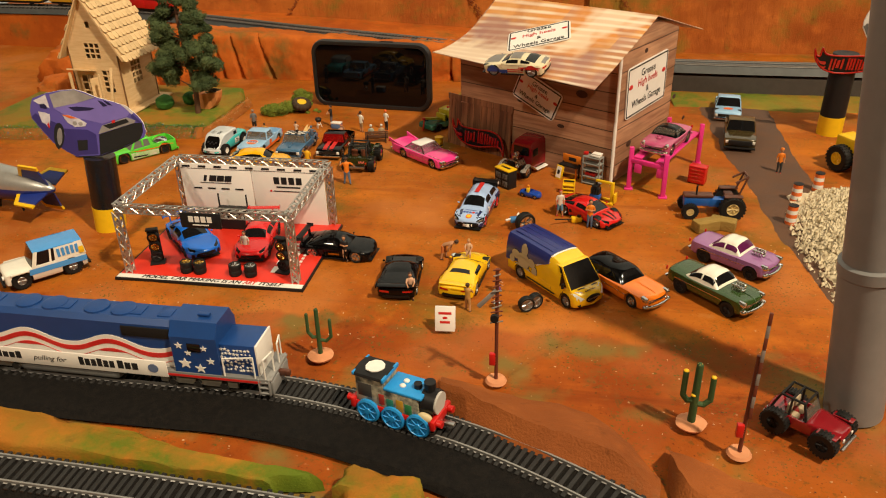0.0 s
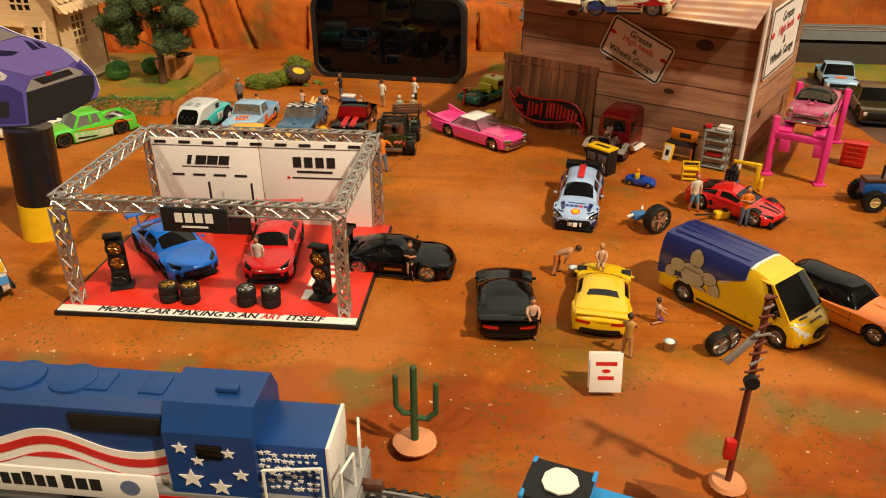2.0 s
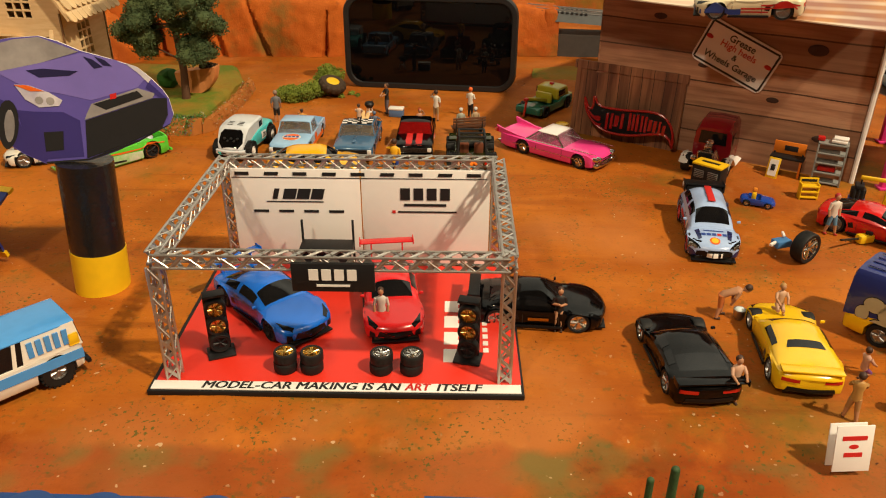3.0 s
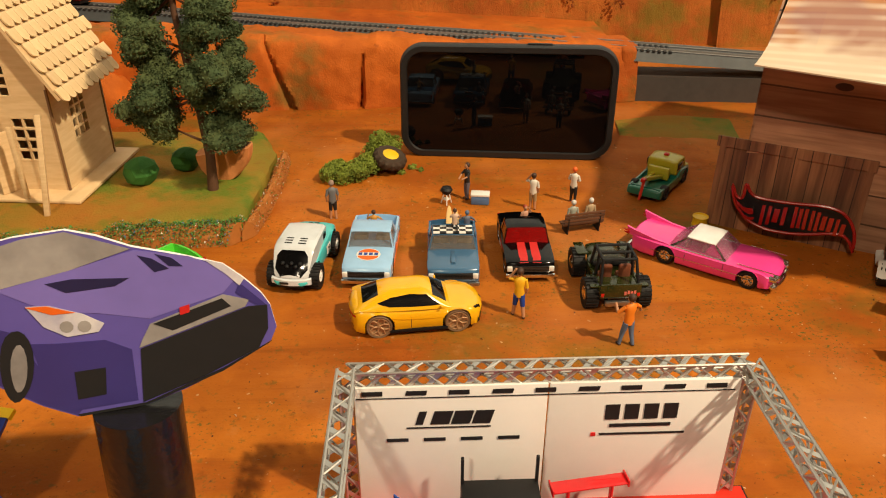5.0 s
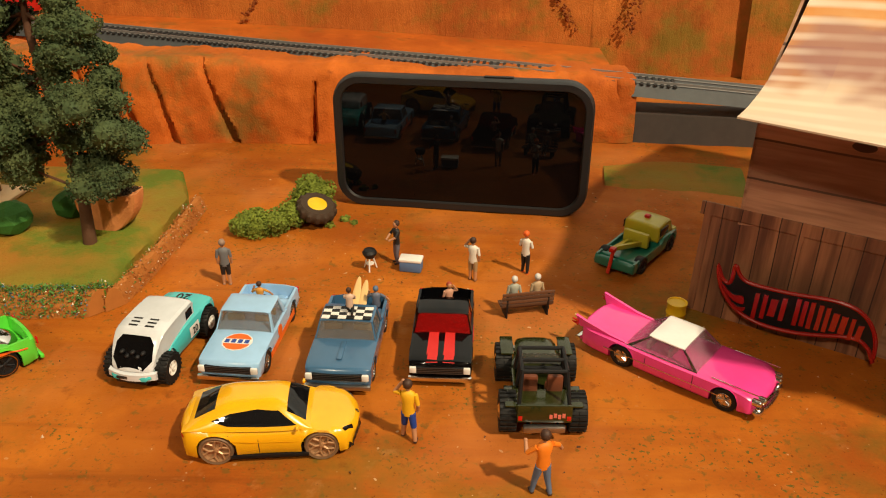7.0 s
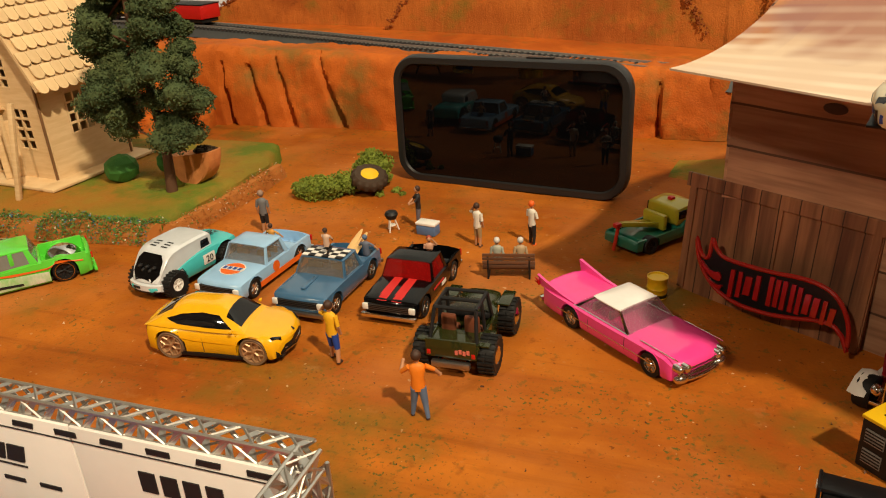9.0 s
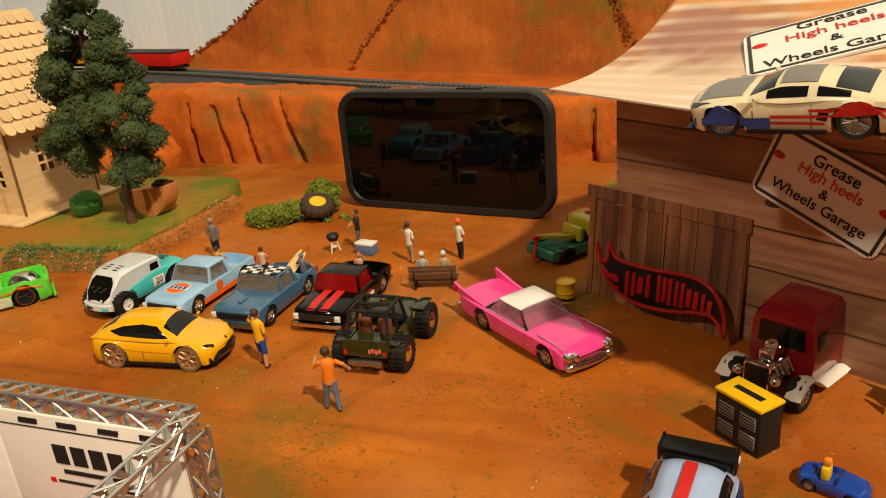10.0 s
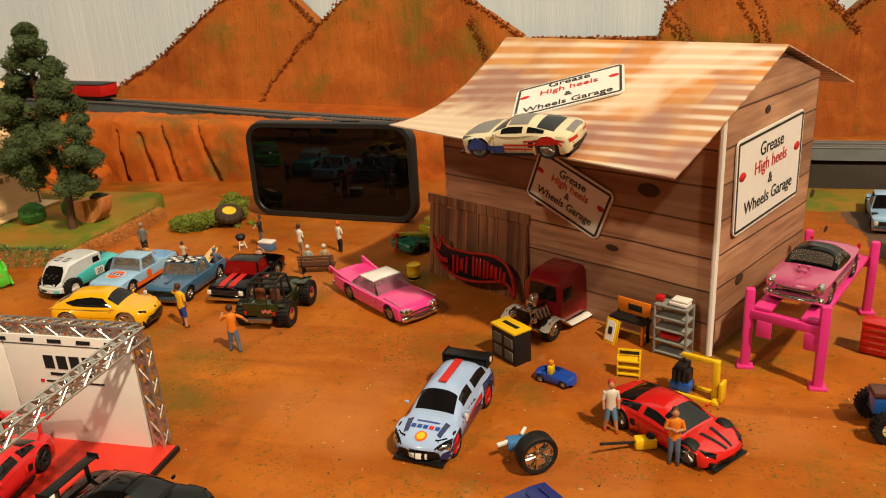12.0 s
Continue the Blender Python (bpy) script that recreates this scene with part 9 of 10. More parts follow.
# tractor
TRB = paint("tractor_blue", (0.015, 0.10, 0.40), 0.3)
BRN = mat("brown_plastic", (0.10, 0.035, 0.02), 0.45)
tr = thing("tractor", "blue toy tractor with cream wheels", "tractor", 446, 164, 0, 184)
CREAMRIM = mat("cream_rim", (0.62, 0.48, 0.20), 0.45)
for sd in (-1, 1):
    put_wheel(tr, -14, sd * 11, 10.2, 10.2, 6, "off", CREAMRIM)
    put_wheel(tr, 19, sd * 9.5, 6.4, 6.4, 4.6, "off", CREAMRIM)
    bar_part(tr, "fender", BRN, (-14, sd * 9.5, 20.4), (15, 6, 1.2), 0.5)
bar_part(tr, "hood", BRN, (12, 0, 17.5), (24, 8.5, 2.4), 0.8)
bar_part(tr, "engine", TRB, (12, 0, 12.5), (23, 7, 8), 0.9)
bar_part(tr, "gearbox", TRB, (-6, 0, 11.5), (18, 7.5, 7), 0.9)
bar_part(tr, "seat", BRN, (-12, 0, 19), (7, 8, 2), 0.6)
bar_part(tr, "front_axle", TRB, (19, 0, 6.4), (2.5, 15, 2.5), 0.5)
for k in range(4):
    cylinder_part(tr, "pipework", TRB, (4 + 4.5 * k, -3.8, 9), (6 + 4.5 * k, -3.8, 16), 0.7, seg=6)
for p, q in (((-19, -6, 20), (-24, -6, 36)), ((-19, 6, 20), (-24, 6, 36)), ((-24, -6, 36), (-24, 6, 36)), ((-24, -6, 36), (-15, -6, 31)), ((-24, 6, 36), (-15, 6, 31))):
    cylinder_part(tr, "roll_bar", BRN, p, q, 0.9, seg=8)
cylinder_part(tr, "exhaust", SATIN, (14, 2.5, 18), (14, 2.5, 27), 0.8, seg=8)

HAYM = mat("hay", (0.30, 0.19, 0.04), 0.9, col2=(0.20, 0.12, 0.025), scale=200, bump=0.9, stretch=(0.3, 1, 1))
for x, y, z, rz in ((438, 133, 4.5, 25), (452, 138, 4.2, -20)):
    bm = NB()
    for v in bx(bm, (0, 0, 0), (20, 11, 9), 1.5):
        pass
    for v in bm.verts:
        v.co += Vector((n3(v.co.x, v.co.y, v.co.z, 0.3), n3(v.co.y, v.co.x, 1, 0.3), 0)) * 0.8
    solo("hay_bale", bm, HAYM, "straw-coloured hay bale on the ground", "hay bale", x, y, z, rz, "hay bales")

ORANGEP = mat("orange_barrel", (0.75, 0.16, 0.03), 0.5)
for x, y in ((507, 152), (521, 197), (545, 223)):
    b = thing("traffic_barrel", "orange and white striped traffic barrel", "barrel", x, y, 0, 0, "traffic barrels")
    for k in range(5):
        cylinder_part(b, "band", ORANGEP if k % 2 == 0 else WHITE, (0, 0, 3.3 * k), (0, 0, 3.3 * k + 3.3), 4.6 - 0.16 * k, seg=20, r2=4.45 - 0.16 * k)
    cylinder_part(b, "rim", SATIN, (0, 0, 16.5), (0, 0, 17), 4.0)

dz = thing("wheel_loader", "yellow toy wheel loader", "loader", 596, 268, 0, -60)
for sd in (-1, 1):
    for xx in (-16, 16):
        put_wheel(dz, xx, sd * 15, 12, 12, 9, "off", YELLOW)
bar_part(dz, "chassis", YELLOW, (0, 0, 14), (56, 20, 8), 1.2)
bar_part(dz, "engine_hood", YELLOW, (-16, 0, 24), (26, 20, 14), 2.0)
bar_part(dz, "cab", YELLOW, (8, 0, 30), (18, 18, 22), 1.5)
bar_part(dz, "cab_window", TINT, (8, 0, 32), (14, 18.6, 13), 0.5)
bar_part(dz, "front_window", TINT, (8.4, 0, 32), (18.2, 14, 13), 0.5)
bar_part(dz, "cab_roof", YELLOW, (8, 0, 42), (21, 20, 2), 0.8)
for sd in (-1, 1):
    beam(dz, "lift_arm", (14, sd * 8, 22), (38, sd * 8, 10), 2.6, 4, YELLOW)
bm = NB()
loft(bm, [[(36, y, 2), (50, y, 2), (50, y, 3.5), (40, y, 4), (38, y, 16), (35, y, 16)] for y in (-19, -9, 0, 9, 19)])
part("bucket", bm, YELLOW, dz, "wide yellow bucket")

# white gravel heap
rng = random.Random(21)
EDGE = [(8, 516), (60, 508), (110, 504), (170, 512), (214, 534)]
lv = Leaves()
for _ in range(9000):
    y = rng.uniform(8, 214)
    x = rng.uniform(lerp_table(EDGE, y) - 4, 640)
    edge = min(1, (x - lerp_table(EDGE, y)) / 26, (y - 4) / 12, (216 - y) / 12)
    if rng.random() > 0.35 + edge:
        continue
    z = max(0.3, 9 * max(0, edge) + 3.5 * rng.random() + 2 * n3(x, y, 0, 0.04))
    s = rng.uniform(0.9, 2.3)
    p = Vector((x, y, z))
    lv.tetra([p + (Vector(c) + Vector((rng.uniform(-.4, .4), rng.uniform(-.4, .4), rng.uniform(-.4, .4)))) * s for c in ((1, 0, -0.3), (-0.5, 0.9, -0.3), (-0.5, -0.9, -0.3), (0, 0, 0.9))])
n0 = len(lv.v)
xs_, ys_ = list(range(505, 665, 8)), list(range(6, 217, 10))
for y in ys_:
    for x in xs_:
        lv.v.append(Vector((x, y, 9 * min(1, max(0, (x - 512) / 26), max(0, (y - 6) / 14), max(0, (214 - y) / 14)) - 0.5)))
for j in range(len(ys_) - 1):
    for i in range(len(xs_) - 1):
        k = n0 + j * len(xs_) + i
        lv.f.append([k, k + 1, k + 1 + len(xs_), k + len(xs_)])
        lv.m.append(0)
gh = new("gravel_heap", lv.mesh("gravel_heap", [mat("white_gravel", (0.66, 0.58, 0.42), 0.85, col2=(0.48, 0.40, 0.26), scale=150, bump=0.3)]))
tagged(gh, "heap of coarse white gravel beside the road", "gravel", kind="stuff")
bm = NB()
bx(bm, (0, 0, 9), (30, 50, 18), 5)
solo("green_tray", bm, mat("green_plastic", (0.05, 0.32, 0.03), 0.4), "bright green plastic tray on the gravel", "tray", 594, 130, 6, 20)

# grey pipe
pipe = thing("grey_pipe", "tall grey plastic pipe standing on the layout", "pipe", 490, -80, 0, 0, ry=-6.5)
GREYP = mat("grey_pipe_plastic", (0.20, 0.20, 0.20), 0.45, scale=50)
cylinder_part(pipe, "lower_tube", GREYP, (0, 0, -2), (0, 0, 92), 15.2, seg=40)
cylinder_part(pipe, "upper_tube", GREYP, (0, 0, 92), (0, 0, 226), 14.0, seg=40)
bm = NB()
lathe(bm, [(15.1, -4), (16.0, -3), (16.0, 3), (14.0, 4)], 40, "Z", (0, 0, 90))
part("collar", bm, GREYP, pipe)

# show car card on the black column
tube = thing("display_column", "black and yellow cardboard column", "column", -50.8, 82, 0, 0, ry=2.5, rx=-3)
cylinder_part(tube, "yellow_foot", YELLOW, (0, 0, -1), (0, 0, 20), 12.4, "yellow painted foot", 36)
cylinder_part(tube, "black_tube", mat("black_tape", (0.010, 0.010, 0.011), 0.22, scale=120, bump=0.5, bscale=300), (0, 0, 20), (0, 0, 62.5), 12.1, "shiny black tape", 36)


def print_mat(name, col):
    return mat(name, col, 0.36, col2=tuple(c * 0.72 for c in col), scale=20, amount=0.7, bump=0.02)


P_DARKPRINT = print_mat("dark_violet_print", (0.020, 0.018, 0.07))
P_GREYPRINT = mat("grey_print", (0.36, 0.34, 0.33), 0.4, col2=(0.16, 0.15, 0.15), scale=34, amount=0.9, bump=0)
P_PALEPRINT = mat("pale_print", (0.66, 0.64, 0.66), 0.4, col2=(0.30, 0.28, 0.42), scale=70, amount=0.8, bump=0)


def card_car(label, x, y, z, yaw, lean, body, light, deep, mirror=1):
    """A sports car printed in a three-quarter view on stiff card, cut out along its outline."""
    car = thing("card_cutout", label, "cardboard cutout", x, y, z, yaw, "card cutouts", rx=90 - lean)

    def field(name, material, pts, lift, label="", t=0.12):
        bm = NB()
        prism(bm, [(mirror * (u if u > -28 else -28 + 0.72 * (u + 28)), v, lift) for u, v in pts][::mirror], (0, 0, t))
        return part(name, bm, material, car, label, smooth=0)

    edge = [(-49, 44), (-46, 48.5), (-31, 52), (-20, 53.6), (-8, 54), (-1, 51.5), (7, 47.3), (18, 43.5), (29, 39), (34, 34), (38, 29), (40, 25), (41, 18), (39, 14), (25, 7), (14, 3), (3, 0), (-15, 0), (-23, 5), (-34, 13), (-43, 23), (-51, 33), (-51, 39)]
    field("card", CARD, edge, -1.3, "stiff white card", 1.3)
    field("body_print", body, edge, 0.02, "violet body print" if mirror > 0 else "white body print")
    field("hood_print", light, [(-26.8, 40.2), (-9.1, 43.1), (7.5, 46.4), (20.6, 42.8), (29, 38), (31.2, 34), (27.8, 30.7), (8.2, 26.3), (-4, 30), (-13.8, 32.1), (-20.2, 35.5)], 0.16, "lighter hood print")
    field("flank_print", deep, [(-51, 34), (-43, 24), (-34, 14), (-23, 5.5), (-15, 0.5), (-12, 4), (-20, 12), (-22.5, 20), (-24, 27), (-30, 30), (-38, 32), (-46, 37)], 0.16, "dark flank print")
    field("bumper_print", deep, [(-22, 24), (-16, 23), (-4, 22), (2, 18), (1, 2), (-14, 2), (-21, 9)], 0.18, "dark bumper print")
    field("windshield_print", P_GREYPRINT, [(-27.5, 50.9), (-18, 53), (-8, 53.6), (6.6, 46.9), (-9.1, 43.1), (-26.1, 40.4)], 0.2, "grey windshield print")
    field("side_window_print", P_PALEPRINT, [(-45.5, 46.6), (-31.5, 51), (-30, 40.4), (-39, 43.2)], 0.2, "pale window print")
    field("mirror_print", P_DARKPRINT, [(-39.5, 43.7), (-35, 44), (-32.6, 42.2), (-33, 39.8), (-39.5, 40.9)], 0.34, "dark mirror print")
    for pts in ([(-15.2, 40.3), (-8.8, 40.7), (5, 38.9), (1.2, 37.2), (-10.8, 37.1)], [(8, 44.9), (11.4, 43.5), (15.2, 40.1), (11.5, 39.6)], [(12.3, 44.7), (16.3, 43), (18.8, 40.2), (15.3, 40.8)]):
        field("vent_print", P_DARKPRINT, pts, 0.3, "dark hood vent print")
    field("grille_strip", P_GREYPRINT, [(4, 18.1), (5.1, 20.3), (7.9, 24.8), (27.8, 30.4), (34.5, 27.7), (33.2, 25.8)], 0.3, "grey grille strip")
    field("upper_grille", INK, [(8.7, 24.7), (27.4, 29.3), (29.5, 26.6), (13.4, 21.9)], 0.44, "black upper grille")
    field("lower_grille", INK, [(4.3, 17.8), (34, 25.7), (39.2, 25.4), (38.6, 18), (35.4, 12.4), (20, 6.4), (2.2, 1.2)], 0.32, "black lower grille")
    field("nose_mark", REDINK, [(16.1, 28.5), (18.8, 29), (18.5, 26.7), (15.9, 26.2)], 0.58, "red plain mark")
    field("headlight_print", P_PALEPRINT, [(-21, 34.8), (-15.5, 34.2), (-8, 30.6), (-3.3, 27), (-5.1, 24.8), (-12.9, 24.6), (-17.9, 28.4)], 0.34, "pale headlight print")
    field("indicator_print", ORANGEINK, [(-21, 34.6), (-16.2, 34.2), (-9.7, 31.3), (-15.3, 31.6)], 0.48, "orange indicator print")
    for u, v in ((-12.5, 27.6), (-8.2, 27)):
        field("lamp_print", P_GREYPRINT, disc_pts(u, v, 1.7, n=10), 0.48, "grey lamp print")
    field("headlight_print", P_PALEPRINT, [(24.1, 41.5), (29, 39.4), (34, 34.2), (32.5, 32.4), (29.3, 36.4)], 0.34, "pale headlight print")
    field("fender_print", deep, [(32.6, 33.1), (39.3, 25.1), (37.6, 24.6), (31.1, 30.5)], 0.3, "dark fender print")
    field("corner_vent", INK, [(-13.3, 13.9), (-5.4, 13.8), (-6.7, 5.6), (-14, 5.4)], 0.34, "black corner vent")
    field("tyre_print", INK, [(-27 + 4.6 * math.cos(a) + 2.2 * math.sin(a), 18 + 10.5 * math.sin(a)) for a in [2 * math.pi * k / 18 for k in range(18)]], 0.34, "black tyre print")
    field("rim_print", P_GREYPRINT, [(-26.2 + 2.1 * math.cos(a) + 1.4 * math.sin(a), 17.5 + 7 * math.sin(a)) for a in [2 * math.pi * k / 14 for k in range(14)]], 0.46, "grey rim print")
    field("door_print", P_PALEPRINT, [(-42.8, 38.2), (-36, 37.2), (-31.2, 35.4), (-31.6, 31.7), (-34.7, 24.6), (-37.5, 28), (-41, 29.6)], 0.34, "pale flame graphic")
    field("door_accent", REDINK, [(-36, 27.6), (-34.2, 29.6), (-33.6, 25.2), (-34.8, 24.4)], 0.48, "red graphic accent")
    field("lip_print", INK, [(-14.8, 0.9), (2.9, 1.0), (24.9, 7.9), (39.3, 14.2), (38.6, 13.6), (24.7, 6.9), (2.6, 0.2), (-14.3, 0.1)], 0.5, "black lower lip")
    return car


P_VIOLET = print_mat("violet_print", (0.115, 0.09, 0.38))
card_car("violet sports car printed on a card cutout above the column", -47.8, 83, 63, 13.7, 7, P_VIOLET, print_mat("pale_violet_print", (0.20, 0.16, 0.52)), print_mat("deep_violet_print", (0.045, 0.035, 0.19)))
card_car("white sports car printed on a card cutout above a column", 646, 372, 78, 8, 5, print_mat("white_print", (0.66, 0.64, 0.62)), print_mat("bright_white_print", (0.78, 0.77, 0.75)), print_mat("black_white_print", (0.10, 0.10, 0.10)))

# second column with a flame sign
t2 = thing("display_column", "black and yellow cardboard column with a flame sign", "column", 594, 376, 0)
cylinder_part(t2, "yellow_foot", YELLOW, (0, 0, -1), (0, 0, 20), 12.4, "yellow painted foot", 36)
cylinder_part(t2, "black_tube", SATIN, (0, 0, 20), (0, 0, 84), 12.1, "black tube", 36)
flame_sign(t2, place(-2, -12, 76, 0, 90) @ pose(0, 0, 0, 0, 0, 0), 62)

# airship
air = thing("toy_airship", "silver and blue toy airship with yellow-edged fins", "airship", -160, 106, 26, -12)
SILV = mat("airship_silver", (0.45, 0.45, 0.44), 0.35, 0.6)
NAVYP = mat("airship_blue", (0.012, 0.03, 0.22), 0.35)
bm = NB()
lathe(bm, [(0.01, -58), (7, -54), (12, -44), (15, -26), (15.5, -8), (14, 14), (10.5, 34), (6.5, 48), (2.5, 56), (0.01, 57)], 36, "X")
part("hull", bm, SILV, air, smooth=60)
bm = NB()
lathe(bm, [(15.3, -26), (15.8, -8), (14.3, 14), (10.8, 34), (6.8, 48), (2.7, 56), (0.01, 57.3)], 36, "X")
cut = [v for v in bm.verts if v.co.z > 1.0]
bmesh.ops.delete(bm, geom=cut, context="VERTS")
part("blue_belly", bm, NAVYP, air, "dark blue lower hull", smooth=60)
for a in (20, 110, 200, 290):
    r = Matrix.Rotation(radians(a), 4, "X")
    bm = NB()
    prism(bm, [(26, -0.6, 10), (34, -0.6, 22), (52, -0.6, 22), (54, -0.6, 5), (40, -0.6, 8)], (0, 1.2, 0))
    part("fin", bm, NAVYP, air, "dark blue fin", smooth=0, at=r)
    bm = NB()
    prism(bm, [(25, -0.9, 10), (33, -0.9, 24), (53, -0.9, 24), (53, -0.9, 20.5), (35, -0.9, 20.5), (28, -0.9, 9)], (0, 1.8, 0))
    part("fin_edge", bm, YELLOW, air, "yellow fin edge", smooth=0, at=r)
bar_part(air, "skid", YELLOW, (0, 0, -16), (30, 4, 3), 1.0)
for sx in (-1, 1):
    cylinder_part(air, "stand_leg", SATIN, (sx * 10, 0, -15), (sx * 14, 0, -26), 1.0)

# red buggy
bug = jeep("dune_buggy", "dark red toy jeep with tan seats and big tyres", 459, -105, -38, P_DRED, TAN, SATIN, big=8.0)
bug.matrix_basis = bug.matrix_basis @ Matrix.Scale(0.87, 4)

# cacti
CACT = mat("cactus_green", (0.025, 0.065, 0.018), 0.7, col2=(0.05, 0.09, 0.02), scale=300, bump=0.4)
PEACH = mat("peach_base", (0.62, 0.26, 0.12), 0.75, bump=0.2)


def cactus(x, y, h, r, yellow):
    ob = thing("cactus", "dark green model cactus on a peach disc", "cactus", x, y, 0, 0, "cacti")
    bm = NB()
    lathe(bm, [(0.01, -0.6), (7.5, -0.6), (8.2, 0.8), (6, 2.0), (0.01, 2.2)], 18, "Z")
    for v in bm.verts:
        v.co.x *= 1 + 0.12 * n3(v.co.x + x, v.co.y, 0, 0.2)
    part("disc", bm, PEACH, ob, "peach earth disc")
    bm = NB()
    rod(bm, (0, 0, 1), (0, 0, h), r, r * 0.85, 10)
    ball(bm, (0, 0, h), r * 0.85, sub=2)
    part("stem", bm, CACT, ob)
    for sd, z0, out, top in ((-1, 0.42, 6.5, 0.88), (1, 0.36, 8.0, 0.80)):
        bm = NB()
        pts = [Vector((0, 0, z0 * h)), Vector((sd * out * 0.6, 0, z0 * h - 0.5)), Vector((sd * out, 0, z0 * h + 3)), Vector((sd * out, 0, top * h))]
        for p, q in zip(pts, pts[1:]):
            rod(bm, p, q, r * 0.72, seg=9)
            ball(bm, q, r * 0.74, sub=2)
        part("arm", bm, CACT, ob)
    if yellow:
        for p in ((0, 0, h), (-6.5, 0, 0.88 * h), (8, 0, 0.8 * h), (-1, -1, 0.5 * h)):
            bm = NB()
            ball(bm, (p[0], p[1], p[2] + 0.8), 1.5, sub=2, sx=(1, 1, 0.6))
            part("bloom", bm, YELLOW, ob, "yellow bloom")


cactus(179.5, -72, 34, 1.5, False)
cactus(399.5, -106, 39, 2.2, True)

# crossing posts
RUST = mat("rust_brown_pole", (0.13, 0.03, 0.015), 0.55)
GREYB = mat("grey_board", (0.22, 0.19, 0.17), 0.6)
for lab, x, y, h, ang in (("rust-brown crossing post with grey cross boards", 290.5, -82, 76, 20), ("rust-brown crossing post with a striped arm", 421.5, -126, 62, -70)):
    po_ = thing("crossing_post", lab, "post", x, y, 0, 0, "crossing posts")
    cylinder_part(po_, "foot_disc", PEACH, (0, 0, -0.4), (0, 0, 1.2), 6.5, r2=5.5)
    cylinder_part(po_, "pole", RUST, (0, 0, 0), (0, 0, h), 1.1, seg=10)
    bar_part(po_, "signal_box", RED, (-2.2, -1, 16), (3.6, 3, 8), 0.5, "red signal box")
    if ang == 20:
        bm = NB()
        bx(bm, (0, 0, 0), (15, 1.2, 2.6), 0.3)
        part("signal_arm", bm, GREYB, po_, "grey signal arm", at=place(-5, -1.8, h - 18, ang, 0, -42))
        for k in range(11):
            bar_part(po_, "lattice_step", GREYB if k % 3 == 0 else RUST, (0, -1.2, h - 34 + 3.4 * k), (7.5 - 0.3 * k, 0.8, 0.7), 0.1, rz=ang + 20 * (k % 2))
        cylinder_part(po_, "lamp", SATIN, (-1, -2.4, h - 30), (-1, -4.8, h - 30), 2.4)
    else:
        for k in range(9):
            bar_part(po_, "arm_band", GREYB if k % 2 else RUST, (1.0, -1.6, 28 + 7 * k), (1.6, 1.2, 7), 0.15)

# folded card sign
cs = thing("card_sign", "small white folded card sign with red marks", "sign", 252.5, -35.5, 0, 4, rx=-12)
bar_part(cs, "front_card", CARD, (0, 0, 8.6), (13, 0.5, 17.2), 0.1)
bar_part(cs, "back_card", CARD, (0, 4.2, 8.0), (13, 0.5, 16), 0.1)
for k, (w, z) in enumerate(((8.5, 12.6), (3.6, 9.4), (6.4, 6.4))):
    bm = NB()
    ball(bm, (0, -0.3, z), w / 2, sub=2, sx=(1, 0.04, 0.24 if k != 1 else 0.5)) if k == 1 else bx(bm, (0, -0.3, z), (w, 0.2, 1.6))
    part("red_mark", bm, REDINK, cs, "red plain mark")

# bucket, loose tyres, surfboards, planks
bk = thing("bucket", "small grey bucket of soapy water", "bucket", 283, -3)
bm = NB()
lathe(bm, [(0.01, 0), (2.2, 0), (2.8, 4.6), (2.5, 4.6), (2.2, 3.8), (0.01, 3.8)], 18, "Z")
part("pail", bm, STEEL, bk)
bm = NB()
ball(bm, (0, 0, 4.2), 2.4, sub=2, sx=(1, 1, 0.5))
part("foam", bm, mat("soap_foam", (0.62, 0.72, 0.75), 0.6), bk, "pale foam")
bk2 = copy_thing(bk, place(245, 60))
for x, y, rz in ((303, -4, 205), (308.5, 1, 215)):
    tt = thing("loose_tyre", "black toy tyre standing on the earth", "tyre", x, y, 0, rz, "loose tyres")
    put_wheel(tt, 0, 0.5, 5.6, 5.6, 4.6, "low", STEEL)
for dy, L_ in ((-1.6, 30), (1.8, 26)):
    sb = thing("surfboard", "pale wooden surfboard in a pickup bed", "surfboard", 52 + dy, 292, 11, -92, "surfboards", ry=18)
    bm = NB()
    ball(bm, (0, 0, 0), 1, sub=3, sx=(L_ / 2, 1.9, 0.5))
    part("board", bm, mat("surfboard_wood", (0.70, 0.45, 0.18), 0.4), sb)
for x, y, rz, L_ in ((-150, 262, 32, 34), (-163, 258, 40, 30)):
    pl = thing("wooden_stick", "pale wooden stick lying by the hedge", "stick", x, y, 3.0, rz, "sticks", ry=-12)
    bar_part(pl, "stick", WOOD, (0, 0, 0), (L_, 3, 2.4), 0.3)

post = thing("wooden_post", "pale square wooden post standing before the house", "post", -174, 308, 12.5, 8, rx=-8, ry=6)
bar_part(post, "post", WOOD, (0, 0, 28.5), (3.0, 2.6, 57), 0.3)

